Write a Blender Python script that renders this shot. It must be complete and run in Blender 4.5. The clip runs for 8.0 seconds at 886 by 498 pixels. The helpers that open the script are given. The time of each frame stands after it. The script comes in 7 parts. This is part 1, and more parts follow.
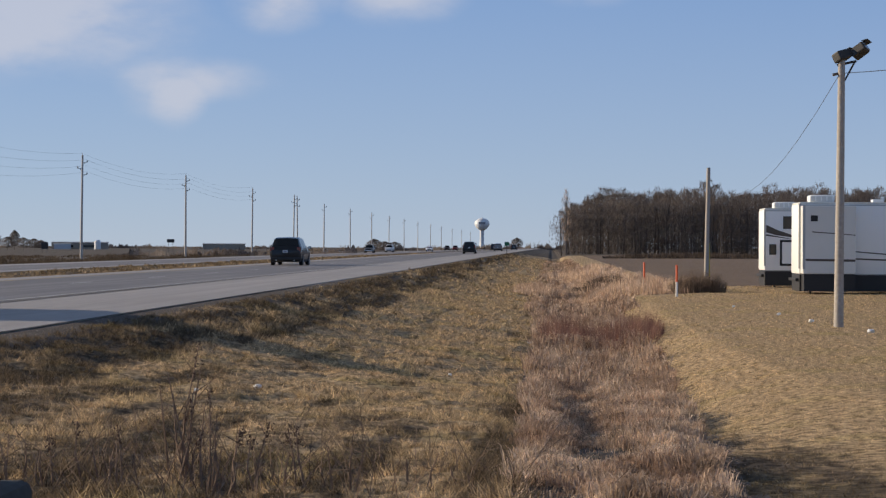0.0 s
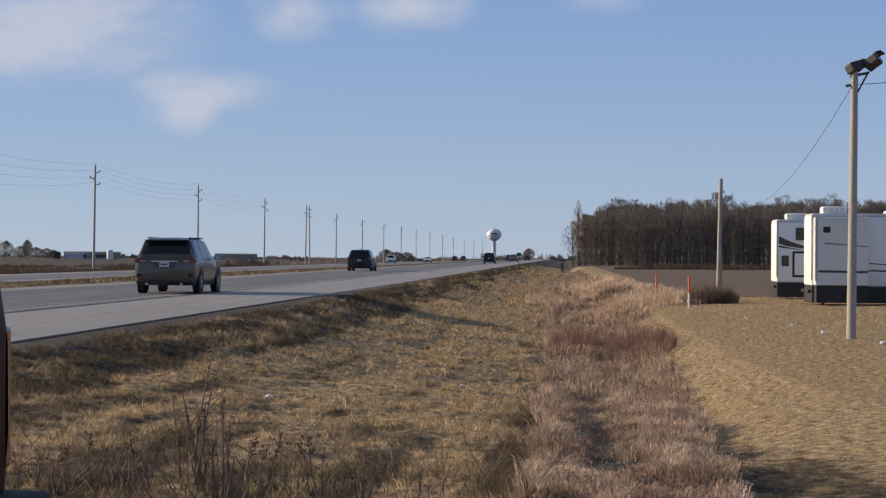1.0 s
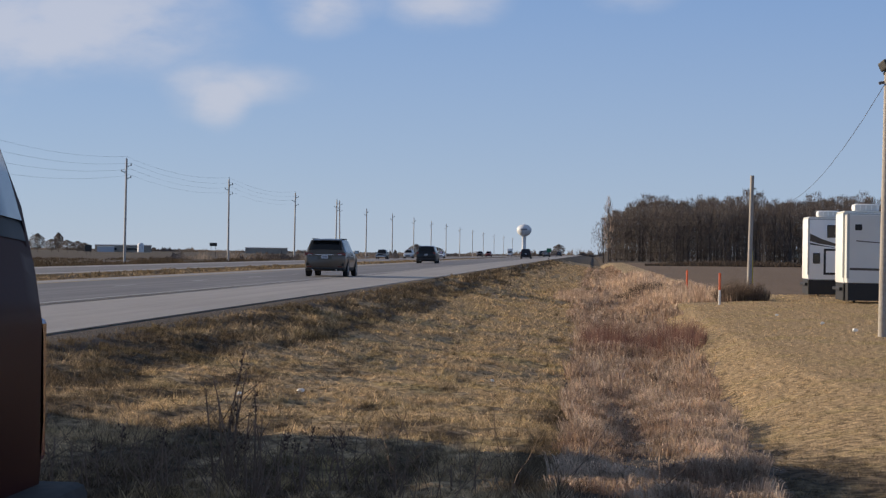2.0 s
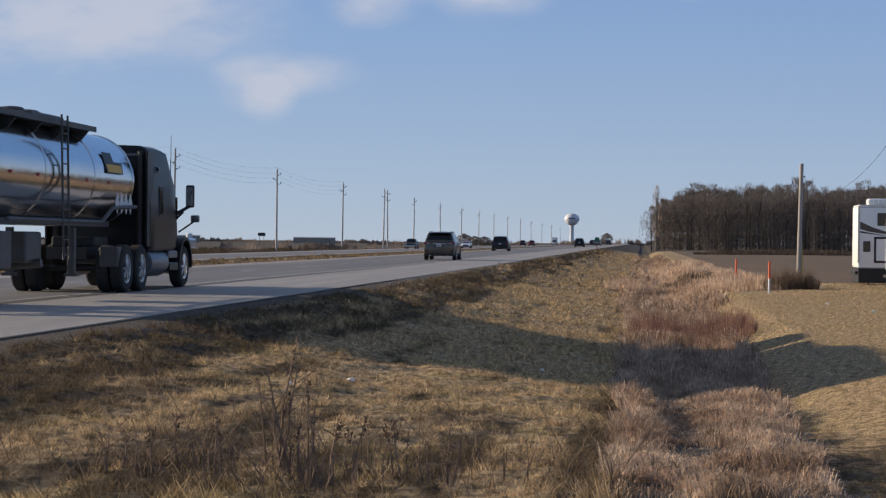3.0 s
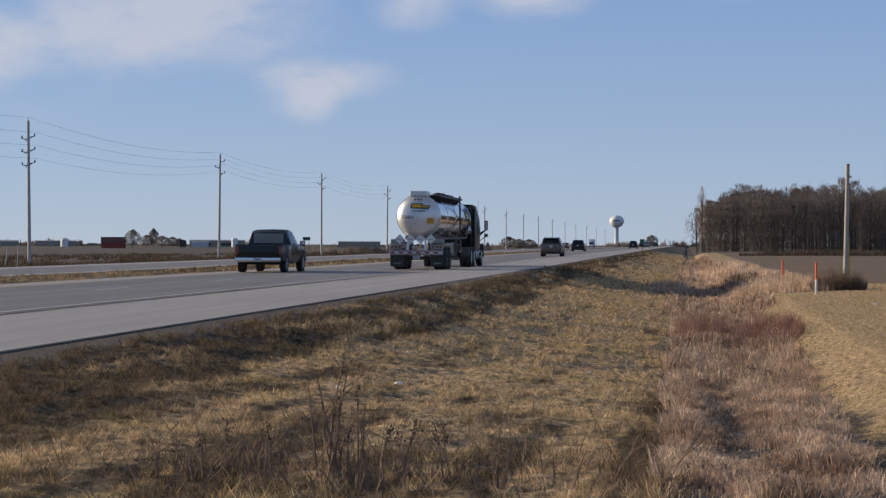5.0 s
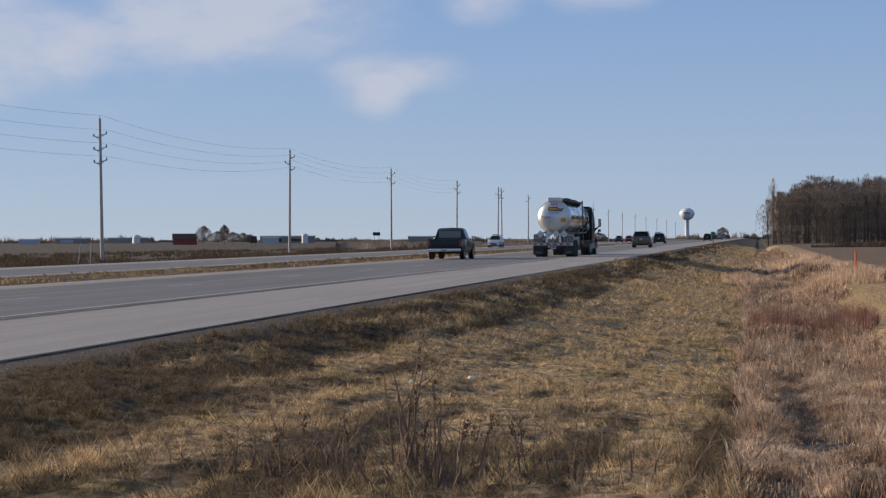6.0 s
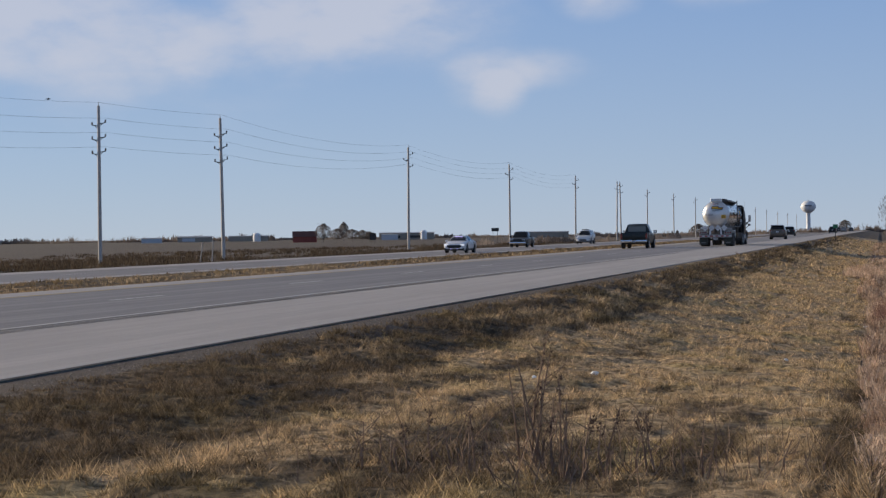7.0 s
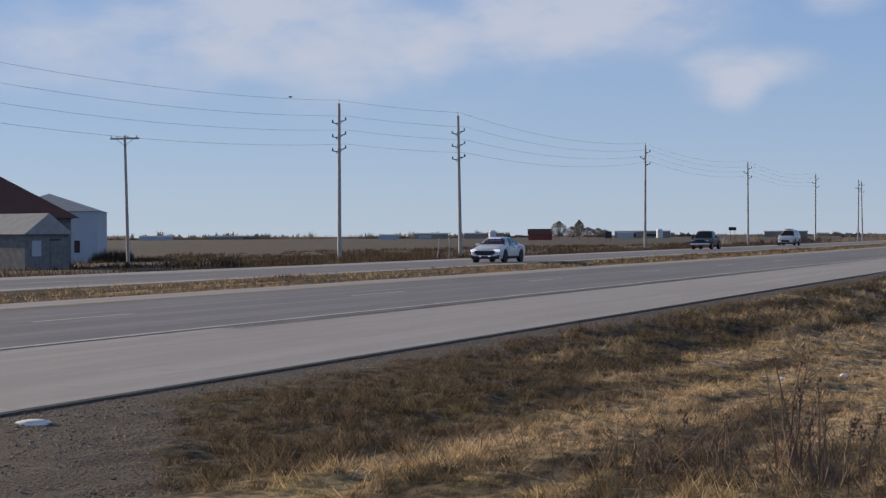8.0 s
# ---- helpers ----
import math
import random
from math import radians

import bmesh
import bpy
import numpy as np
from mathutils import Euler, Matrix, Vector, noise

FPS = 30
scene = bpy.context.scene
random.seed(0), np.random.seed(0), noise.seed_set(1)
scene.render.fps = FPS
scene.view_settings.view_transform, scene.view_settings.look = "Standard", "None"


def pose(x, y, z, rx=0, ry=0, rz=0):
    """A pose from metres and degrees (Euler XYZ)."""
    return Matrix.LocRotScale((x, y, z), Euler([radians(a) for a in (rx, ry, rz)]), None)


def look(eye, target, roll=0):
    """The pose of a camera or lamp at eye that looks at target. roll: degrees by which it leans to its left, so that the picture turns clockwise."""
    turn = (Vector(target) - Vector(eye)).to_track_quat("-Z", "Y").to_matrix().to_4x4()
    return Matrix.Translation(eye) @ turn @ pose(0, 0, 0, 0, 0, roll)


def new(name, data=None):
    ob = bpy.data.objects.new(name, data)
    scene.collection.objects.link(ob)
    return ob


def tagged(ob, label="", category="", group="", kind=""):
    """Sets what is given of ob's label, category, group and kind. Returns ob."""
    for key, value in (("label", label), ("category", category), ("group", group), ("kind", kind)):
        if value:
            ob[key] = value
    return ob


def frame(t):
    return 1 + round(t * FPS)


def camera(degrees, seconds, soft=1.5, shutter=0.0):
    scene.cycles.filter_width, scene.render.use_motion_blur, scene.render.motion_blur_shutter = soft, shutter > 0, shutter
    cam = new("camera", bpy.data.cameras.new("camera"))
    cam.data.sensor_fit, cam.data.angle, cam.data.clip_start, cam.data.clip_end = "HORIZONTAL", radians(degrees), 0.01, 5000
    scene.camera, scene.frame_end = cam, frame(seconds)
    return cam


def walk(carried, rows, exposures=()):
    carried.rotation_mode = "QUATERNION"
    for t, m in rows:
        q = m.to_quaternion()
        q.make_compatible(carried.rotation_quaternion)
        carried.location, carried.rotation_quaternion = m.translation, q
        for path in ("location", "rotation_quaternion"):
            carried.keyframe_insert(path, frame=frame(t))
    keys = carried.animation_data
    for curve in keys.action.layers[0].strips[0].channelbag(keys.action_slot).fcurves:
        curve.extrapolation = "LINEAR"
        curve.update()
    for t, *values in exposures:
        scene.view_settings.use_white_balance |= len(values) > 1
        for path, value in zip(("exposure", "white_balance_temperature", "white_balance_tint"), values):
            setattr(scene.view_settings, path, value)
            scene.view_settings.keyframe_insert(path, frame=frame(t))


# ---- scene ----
cam = camera(25.67, 8.0, soft=1.3)


def aim(x, yaw, tilt, roll):
    """Camera stand beside the road: sideways place, turn to the left, tilt up and roll in degrees."""
    a, b = radians(yaw), radians(tilt)
    eye = Vector((x, 0, 1.2))
    return look(eye, eye + Vector((-math.sin(a) * math.cos(b), math.cos(a) * math.cos(b), math.sin(b))), roll)


PATH = [
    (0.0, aim(0.000, 3.176, -0.057, 0.296)),
    (0.5, aim(0.000, 3.122, 0.095, 0.287)),
    (1.0, aim(-0.006, 3.531, 0.252, 0.426)),
    (1.2, aim(-0.010, 3.605, 0.283, 0.476)),
    (2.3, aim(-0.030, 5.156, -0.060, 0.728)),
    (2.5, aim(-0.034, 5.665, -0.170, 0.621)),
    (3.0, aim(-0.048, 5.813, -0.232, 0.623)),
    (3.5, aim(-0.067, 6.852, -0.177, 0.744)),
    (4.0, aim(-0.063, 7.104, -0.191, 0.572)),
    (4.2, aim(-0.060, 6.909, -0.194, 0.341)),
    (5.3, aim(-0.075, 7.470, -0.123, -0.010)),
    (5.5, aim(-0.080, 7.902, -0.151, -0.227)),
    (6.0, aim(-0.100, 9.183, -0.313, -0.247)),
    (6.5, aim(-0.110, 10.760, -0.602, -0.453)),
    (7.0, aim(-0.130, 12.680, -0.407, -0.771)),
    (7.5, aim(-0.180, 15.459, -0.302, -0.355)),
    (8.0, aim(-0.250, 19.596, -0.405, -0.329)),
]
walk(cam, PATH)

# ---- world and sun ----
SUN = Vector((-3.75, 0.85, 1.0)).normalized()
world = bpy.data.worlds.new("world")
scene.world = world
world.use_nodes = True


def build_world():
    nt = world.node_tree
    nt.nodes.clear()
    N = nt.nodes.new
    L = nt.links.new
    out, bg = N("ShaderNodeOutputWorld"), N("ShaderNodeBackground")
    bg.inputs["Strength"].default_value = SKY_STRENGTH
    sky = N("ShaderNodeTexSky")
    sky.sky_type, sky.sun_disc = "NISHITA", False
    sky.sun_elevation = math.asin(SUN.z)
    sky.sun_rotation = math.atan2(SUN.x, SUN.y)
    sky.dust_density, sky.ozone_density, sky.air_density = 0.0, 4.0, 0.8
    tc = N("ShaderNodeTexCoord")
    sep = N("ShaderNodeSeparateXYZ")
    L(tc.outputs["Generated"], sep.inputs[0])

    def m(op, a, b=None, clamp=False):
        n = N("ShaderNodeMath")
        n.operation, n.use_clamp = op, clamp
        for i, v in enumerate((a, b)):
            if v is None:
                continue
            if isinstance(v, (int, float)):
                n.inputs[i].default_value = v
            else:
                L(v, n.inputs[i])
        return n.outputs[0]

    neg = m("MULTIPLY", sep.outputs[0], -1)
    az = m("MULTIPLY", m("ARCTAN2", neg, sep.outputs[1]), 57.2958)
    el = m("MULTIPLY", m("ARCSINE", sep.outputs[2]), 57.2958)
    comb = N("ShaderNodeCombineXYZ")
    L(m("MULTIPLY", az, 0.17), comb.inputs[0])
    L(m("MULTIPLY", el, 0.34), comb.inputs[1])
    fine = N("ShaderNodeTexNoise")
    fine.inputs["Scale"].default_value, fine.inputs["Detail"].default_value = 2.2, 6
    fine.inputs["Roughness"].default_value = 0.55
    L(comb.outputs[0], fine.inputs["Vector"])
    broad = N("ShaderNodeTexNoise")
    broad.inputs["Scale"].default_value, broad.inputs["Detail"].default_value = 0.55, 3
    L(comb.outputs[0], broad.inputs["Vector"])

    # banks of cloud: centre azimuth, centre height, half width, half height, weight
    total = None
    for a0, e0, wa, we, k in CLOUDS:
        dx = m("DIVIDE", m("SUBTRACT", az, a0), wa)
        dy = m("DIVIDE", m("SUBTRACT", el, e0), we)
        r = m("SQRT", m("ADD", m("MULTIPLY", dx, dx), m("MULTIPLY", dy, dy)))
        v = m("MULTIPLY", m("SUBTRACT", 1.0, r, True), k)
        total = v if total is None else m("ADD", total, v)
    total = m("MINIMUM", total, 1.0)
    n1 = m("MULTIPLY", m("SUBTRACT", fine.outputs["Fac"], 0.5), 1.5)
    n2 = m("MULTIPLY", m("SUBTRACT", broad.outputs["Fac"], 0.47), 1.2)
    # high up and out of view the broken cover simply goes on
    high = m("MULTIPLY", m("DIVIDE", m("SUBTRACT", el, 6.0), 30.0, True), 0.5)
    cover = m("ADD", m("ADD", m("ADD", total, high), m("MULTIPLY", n1, m("ADD", m("MULTIPLY", total, 1.2), 0.12))), m("MULTIPLY", n2, 0.25))
    ramp = N("ShaderNodeMapRange")
    ramp.interpolation_type = "SMOOTHSTEP"
    for key, v in (("From Min", 0.08), ("From Max", 0.85), ("To Min", 0.0), ("To Max", 0.7)):
        ramp.inputs[key].default_value = v
    L(cover, ramp.inputs["Value"])
    mix = N("ShaderNodeMix")
    mix.data_type = "RGBA"
    L(ramp.outputs[0], mix.inputs["Factor"])
    # clear winter air: deep blue above, pale towards the horizon
    haze = N("ShaderNodeMapRange")
    for key, v in (("From Min", 0.0), ("From Max", 12.0), ("To Min", 0.0), ("To Max", 1.0)):
        haze.inputs[key].default_value = v
    L(el, haze.inputs["Value"])
    air = N("ShaderNodeMix")
    air.data_type = "RGBA"
    L(haze.outputs[0], air.inputs["Factor"])
    # overhead it is darker still
    over = N("ShaderNodeMapRange")
    for key, v in (("From Min", 14.0), ("From Max", 60.0), ("To Min", 1.0), ("To Max", 0.32)):
        over.inputs[key].default_value = v
    L(el, over.inputs["Value"])
    dim = N("ShaderNodeVectorMath")
    dim.operation = "SCALE"
    L(over.outputs[0], dim.inputs["Scale"])
    air.inputs["A"].default_value, air.inputs["B"].default_value = (3.9, 4.72, 6.2, 1), (1.35, 2.8, 5.9, 1)
    clear = N("ShaderNodeMix")
    clear.data_type = "RGBA"
    clear.inputs["Factor"].default_value = 0.8
    L(sky.outputs[0], clear.inputs["A"])
    L(air.outputs["Result"], clear.inputs["B"])
    L(clear.outputs["Result"], mix.inputs["A"])
    mix.inputs["B"].default_value = CLOUD_COLOUR
    L(mix.outputs["Result"], dim.inputs[0])
    L(dim.outputs[0], bg.inputs["Color"])
    L(bg.outputs[0], out.inputs[0])


SKY_STRENGTH = 0.1
CLOUD_COLOUR = (5.6, 5.7, 6.4, 1)
CLOUDS = ((23.0, 5.0, 10.0, 3.0, 0.46), (13.5, 6.4, 6.0, 2.2, 0.3), (9.9, 4.85, 2.7, 0.75, 0.55), (11.3, 4.5, 1.7, 1.1, 0.6), (10.95, 3.95, 0.95, 1.0, 0.5), (20.3, 5.4, 1.6, 1.5, 0.45), (17.5, 6.2, 3.4, 2.0, 0.4),
          (4.5, 7.3, 2.4, 1.1, 0.8), (8.0, 7.2, 1.8, 1.2, 0.85), (14.5, 6.6, 5.0, 2.2, 0.55), (24.5, 6.6, 6.0, 2.2, 0.6), (33.0, 5.6, 8.0, 2.6, 0.5), (-1.0, 7.6, 2.0, 0.8, 0.6), (48.0, 7.0, 12.0, 4.0, 0.7))
build_world()
lamp = new("sun", bpy.data.lights.new("sun", "SUN"))
lamp.data.energy, lamp.data.angle, lamp.data.color = 5.0, radians(0.6), (1.0, 0.82, 0.60)
lamp.matrix_basis = Matrix.Translation((0, 0, 60)) @ SUN.to_track_quat("Z", "Y").to_matrix().to_4x4()
scene.view_settings.exposure = 0.09

# ---- materials ----
def mat(name, colour, rough=0.7, metal=0.0, grain=None, stain=None, bump=None, vary=0.0, coat=0.0, coords="Object", emit=None):
    """A surface: grain and stain are (scale, strength, colour or None); bump is (scale, height); vary shifts each piece's tone."""
    mt = bpy.data.materials.new(name)
    mt.use_nodes = True
    nt = mt.node_tree
    b = nt.nodes["Principled BSDF"]
    b.inputs["Roughness"].default_value, b.inputs["Metallic"].default_value = rough, metal
    b.inputs["Coat Weight"].default_value = coat
    tc = nt.nodes.new("ShaderNodeTexCoord")
    rgb = nt.nodes.new("ShaderNodeRGB")
    rgb.outputs[0].default_value = (*colour, 1)
    col = rgb.outputs[0]

    def noise_at(scale, detail=4):
        n = nt.nodes.new("ShaderNodeTexNoise")
        n.inputs["Scale"].default_value, n.inputs["Detail"].default_value = scale, detail
        nt.links.new(tc.outputs[coords], n.inputs["Vector"])
        return n.outputs["Fac"]

    for spec in (stain, grain):
        if not spec:
            continue
        scale, strength, other = spec
        r = nt.nodes.new("ShaderNodeMapRange")
        for key, v in (("From Min", 0.35), ("From Max", 0.65), ("To Min", 0.0), ("To Max", strength)):
            r.inputs[key].default_value = v
        nt.links.new(noise_at(scale), r.inputs["Value"])
        mx = nt.nodes.new("ShaderNodeMix")
        mx.data_type = "RGBA"
        nt.links.new(r.outputs[0], mx.inputs["Factor"])
        nt.links.new(col, mx.inputs["A"])
        mx.inputs["B"].default_value = (*(other or [c * 0.5 for c in colour]), 1)
        col = mx.outputs["Result"]
    if vary:
        geo = nt.nodes.new("ShaderNodeNewGeometry")
        hs = nt.nodes.new("ShaderNodeHueSaturation")
        r = nt.nodes.new("ShaderNodeMapRange")
        r.inputs["To Min"].default_value, r.inputs["To Max"].default_value = 1 - vary, 1 + vary
        nt.links.new(geo.outputs["Random Per Island"], r.inputs["Value"])
        nt.links.new(r.outputs[0], hs.inputs["Value"])
        nt.links.new(col, hs.inputs["Color"])
        col = hs.outputs[0]
    nt.links.new(col, b.inputs["Base Color"])
    if bump:
        bp = nt.nodes.new("ShaderNodeBump")
        bp.inputs["Distance"].default_value = bump[1]
        nt.links.new(noise_at(bump[0]), bp.inputs["Height"])
        nt.links.new(bp.outputs[0], b.inputs["Normal"])
    if emit:
        b.inputs["Emission Color"].default_value, b.inputs["Emission Strength"].default_value = (*emit[:3], 1), emit[3]
    return mt



def sward(nt, tc):
    """Where the verge grows coarse and dark rather than fine and straw-coloured, from 0 to 1: blotches, mown swathes along the road,
    rank growth under the road's edge and beside the drive."""
    def noise_of(scale, size, detail=4, rough=0.6, offset=(0, 0, 0)):
        mp = nt.nodes.new("ShaderNodeMapping")
        mp.inputs["Scale"].default_value, mp.inputs["Location"].default_value = scale, offset
        nt.links.new(tc.outputs["Object"], mp.inputs[0])
        n = nt.nodes.new("ShaderNodeTexNoise")
        n.inputs["Scale"].default_value, n.inputs["Detail"].default_value, n.inputs["Roughness"].default_value = size, detail, rough
        nt.links.new(mp.outputs[0], n.inputs["Vector"])
        return n.outputs["Fac"]

    def m(op, a, b):
        n = nt.nodes.new("ShaderNodeMath")
        n.operation = op
        for i, v in enumerate((a, b)):
            if isinstance(v, (int, float)):
                n.inputs[i].default_value = v
            else:
                nt.links.new(v, n.inputs[i])
        return n.outputs[0]

    def spread(v, a, b, lo, hi):
        r = nt.nodes.new("ShaderNodeMapRange")
        r.interpolation_type = "SMOOTHSTEP"
        for key, q in (("From Min", a), ("From Max", b), ("To Min", lo), ("To Max", hi)):
            r.inputs[key].default_value = q
        nt.links.new(v, r.inputs["Value"])
        return r.outputs[0]

    sep = nt.nodes.new("ShaderNodeSeparateXYZ")
    nt.links.new(tc.outputs["Object"], sep.inputs[0])
    blotch = m("SUBTRACT", noise_of((1.0, 0.42, 0), 0.75), 0.5)
    fleck = m("SUBTRACT", noise_of((1.0, 0.6, 0), 3.6, 4, 0.65, (4, 9, 0)), 0.5)
    swathe = m("SUBTRACT", noise_of((1.0, 0.045, 0), 1.35, 2, 0.5, (2, 0, 0)), 0.5)
    edge = spread(sep.outputs[0], -6.2, -3.6, 0.46, -0.30)
    ditch = spread(sep.outputs[0], -0.75, -0.25, 0.0, 0.42)
    lawn = spread(sep.outputs[0], 0.9, 2.6, 0.0, -1.05)
    close = spread(sep.outputs[1], 13.0, 27.0, 0.46, 0.0)
    total = m("ADD", m("ADD", m("MULTIPLY", blotch, 2.1), m("MULTIPLY", fleck, 1.4)), m("MULTIPLY", swathe, 2.5))
    total = m("ADD", m("ADD", total, edge), m("ADD", m("ADD", ditch, lawn), close))
    return spread(total, -0.2, 0.5, 0.0, 1.0), noise_of


def mixed(nt, fac, a, b, blend="MIX"):
    mx = nt.nodes.new("ShaderNodeMix")
    mx.data_type, mx.blend_type = "RGBA", blend
    for key, v in (("Factor", fac), ("A", a), ("B", b)):
        if isinstance(v, tuple):
            mx.inputs[key].default_value = (*v, 1)
        elif isinstance(v, float):
            mx.inputs[key].default_value = v
        else:
            nt.links.new(v, mx.inputs[key])
    return mx.outputs["Result"]


def sward_mat(name, fine, coarse, olive, per_blade=0.45, thin=0.35, bump=0.0):
    """Winter grass: straw and dark growth mixed by the sward, a green cast in places, and each blade a little different."""
    mt = bpy.data.materials.new(name)
    mt.use_nodes = True
    nt = mt.node_tree
    b = nt.nodes["Principled BSDF"]
    b.inputs["Roughness"].default_value, b.inputs["Specular IOR Level"].default_value = 0.9, 0.12
    tc = nt.nodes.new("ShaderNodeTexCoord")
    fac, noise_of = sward(nt, tc)
    col = mixed(nt, fac, fine, coarse)
    green = nt.nodes.new("ShaderNodeMapRange")
    for key, v in (("From Min", 0.5), ("From Max", 0.68), ("To Min", 0.0), ("To Max", 0.7)):
        green.inputs[key].default_value = v
    nt.links.new(noise_of((1, 0.7, 0), 0.6, 3, 0.6, (11, 3, 0)), green.inputs["Value"])
    col = mixed(nt, green.outputs[0], col, olive, "MULTIPLY")
    tuft = nt.nodes.new("ShaderNodeMapRange")
    for key, v in (("From Min", 0.40), ("From Max", 0.60), ("To Min", 0.45), ("To Max", 1.5)):
        tuft.inputs[key].default_value = v
    nt.links.new(noise_of((1, 0.8, 0), 8.0, 4, 0.65), tuft.inputs["Value"])
    value = tuft.outputs[0]
    if per_blade:
        geo, r, k = nt.nodes.new("ShaderNodeNewGeometry"), nt.nodes.new("ShaderNodeMapRange"), nt.nodes.new("ShaderNodeMath")
        r.inputs["To Min"].default_value, r.inputs["To Max"].default_value = 1 - per_blade, 1 + per_blade
        nt.links.new(geo.outputs["Random Per Island"], r.inputs["Value"])
        k.operation = "MULTIPLY"
        nt.links.new(r.outputs[0], k.inputs[0])
        nt.links.new(value, k.inputs[1])
        value = k.outputs[0]
    hs = nt.nodes.new("ShaderNodeHueSaturation")
    nt.links.new(value, hs.inputs["Value"])
    nt.links.new(col, hs.inputs["Color"])
    nt.links.new(hs.outputs[0], b.inputs["Base Color"])
    if bump:
        bp = nt.nodes.new("ShaderNodeBump")
        bp.inputs["Distance"].default_value = bump
        nt.links.new(noise_of((1, 1, 1), 24.0, 5, 0.7), bp.inputs["Height"])
        nt.links.new(bp.outputs[0], b.inputs["Normal"])
    if thin:
        leaf, both = nt.nodes.new("ShaderNodeBsdfTranslucent"), nt.nodes.new("ShaderNodeMixShader")
        both.inputs[0].default_value = thin
        nt.links.new(hs.outputs[0], leaf.inputs[0])
        nt.links.new(b.outputs[0], both.inputs[1])
        nt.links.new(leaf.outputs[0], both.inputs[2])
        nt.links.new(both.outputs[0], nt.nodes["Material Output"].inputs[0])
    return mt


def grass_mat(name, tones, patch, patch_scale=0.5, rough=0.9, tuft=4.5, low=0.62, shift=0.0):
    """Dry blades: each blade draws its tone from a ramp, and broad streaks along the road shift it."""
    mt = bpy.data.materials.new(name)
    mt.use_nodes = True
    nt = mt.node_tree
    b = nt.nodes["Principled BSDF"]
    b.inputs["Roughness"].default_value = rough
    b.inputs["Specular IOR Level"].default_value = 0.15
    geo, tc = nt.nodes.new("ShaderNodeNewGeometry"), nt.nodes.new("ShaderNodeTexCoord")
    ramp = nt.nodes.new("ShaderNodeValToRGB")
    e = ramp.color_ramp.elements
    while len(e) < len(tones):
        e.new(0.5)
    for i, c in enumerate(tones):
        e[i].position, e[i].color = i / (len(tones) - 1), (*c, 1)
    nt.links.new(geo.outputs["Random Per Island"], ramp.inputs[0])
    mp = nt.nodes.new("ShaderNodeMapping")
    mp.inputs["Scale"].default_value = (patch_scale * 1.6, patch_scale * 0.5, 1)
    nt.links.new(tc.outputs["Object"], mp.inputs[0])
    n = nt.nodes.new("ShaderNodeTexNoise")
    n.inputs["Scale"].default_value, n.inputs["Detail"].default_value, n.inputs["Roughness"].default_value = 1.0, 5, 0.65
    nt.links.new(mp.outputs[0], n.inputs["Vector"])
    r = nt.nodes.new("ShaderNodeMapRange")
    for key, v in (("From Min", 0.42 - shift), ("From Max", 0.62 - shift), ("To Min", 0.0), ("To Max", 0.9)):
        r.inputs[key].default_value = v
    nt.links.new(n.outputs["Fac"], r.inputs["Value"])
    mx = nt.nodes.new("ShaderNodeMix")
    mx.data_type, mx.blend_type = "RGBA", "MULTIPLY"
    nt.links.new(r.outputs[0], mx.inputs["Factor"])
    nt.links.new(ramp.outputs[0], mx.inputs["A"])
    mx.inputs["B"].default_value = (*patch, 1)
    # tussocks: darker and paler clumps a hand's width across
    t2 = nt.nodes.new("ShaderNodeTexNoise")
    t2.inputs["Scale"].default_value, t2.inputs["Detail"].default_value, t2.inputs["Roughness"].default_value = tuft, 3, 0.6
    nt.links.new(tc.outputs["Object"], t2.inputs["Vector"])
    r2 = nt.nodes.new("ShaderNodeMapRange")
    for key, v in (("From Min", 0.36), ("From Max", 0.62), ("To Min", low), ("To Max", 1.35)):
        r2.inputs[key].default_value = v
    nt.links.new(t2.outputs["Fac"], r2.inputs["Value"])
    hs = nt.nodes.new("ShaderNodeHueSaturation")
    nt.links.new(r2.outputs[0], hs.inputs["Value"])
    nt.links.new(mx.outputs["Result"], hs.inputs["Color"])
    nt.links.new(hs.outputs[0], b.inputs["Base Color"])
    # thin dead leaves let the low sun through
    thin, both = nt.nodes.new("ShaderNodeBsdfTranslucent"), nt.nodes.new("ShaderNodeMixShader")
    both.inputs[0].default_value = 0.4
    nt.links.new(hs.outputs[0], thin.inputs[0])
    nt.links.new(b.outputs[0], both.inputs[1])
    nt.links.new(thin.outputs[0], both.inputs[2])
    nt.links.new(both.outputs[0], nt.nodes["Material Output"].inputs[0])
    return mt


TURF = sward_mat("dry_turf", (0.40, 0.295, 0.175), (0.105, 0.08, 0.054), (0.88, 0.93, 0.72), per_blade=0.0, thin=0.0, bump=0.03)
FIELD = mat("fallow_field", (0.056, 0.041, 0.029), 0.95, grain=(0.6, 0.7, (0.034, 0.026, 0.02)), stain=(0.03, 0.8, (0.08, 0.057, 0.038)), bump=(3, 0.1))


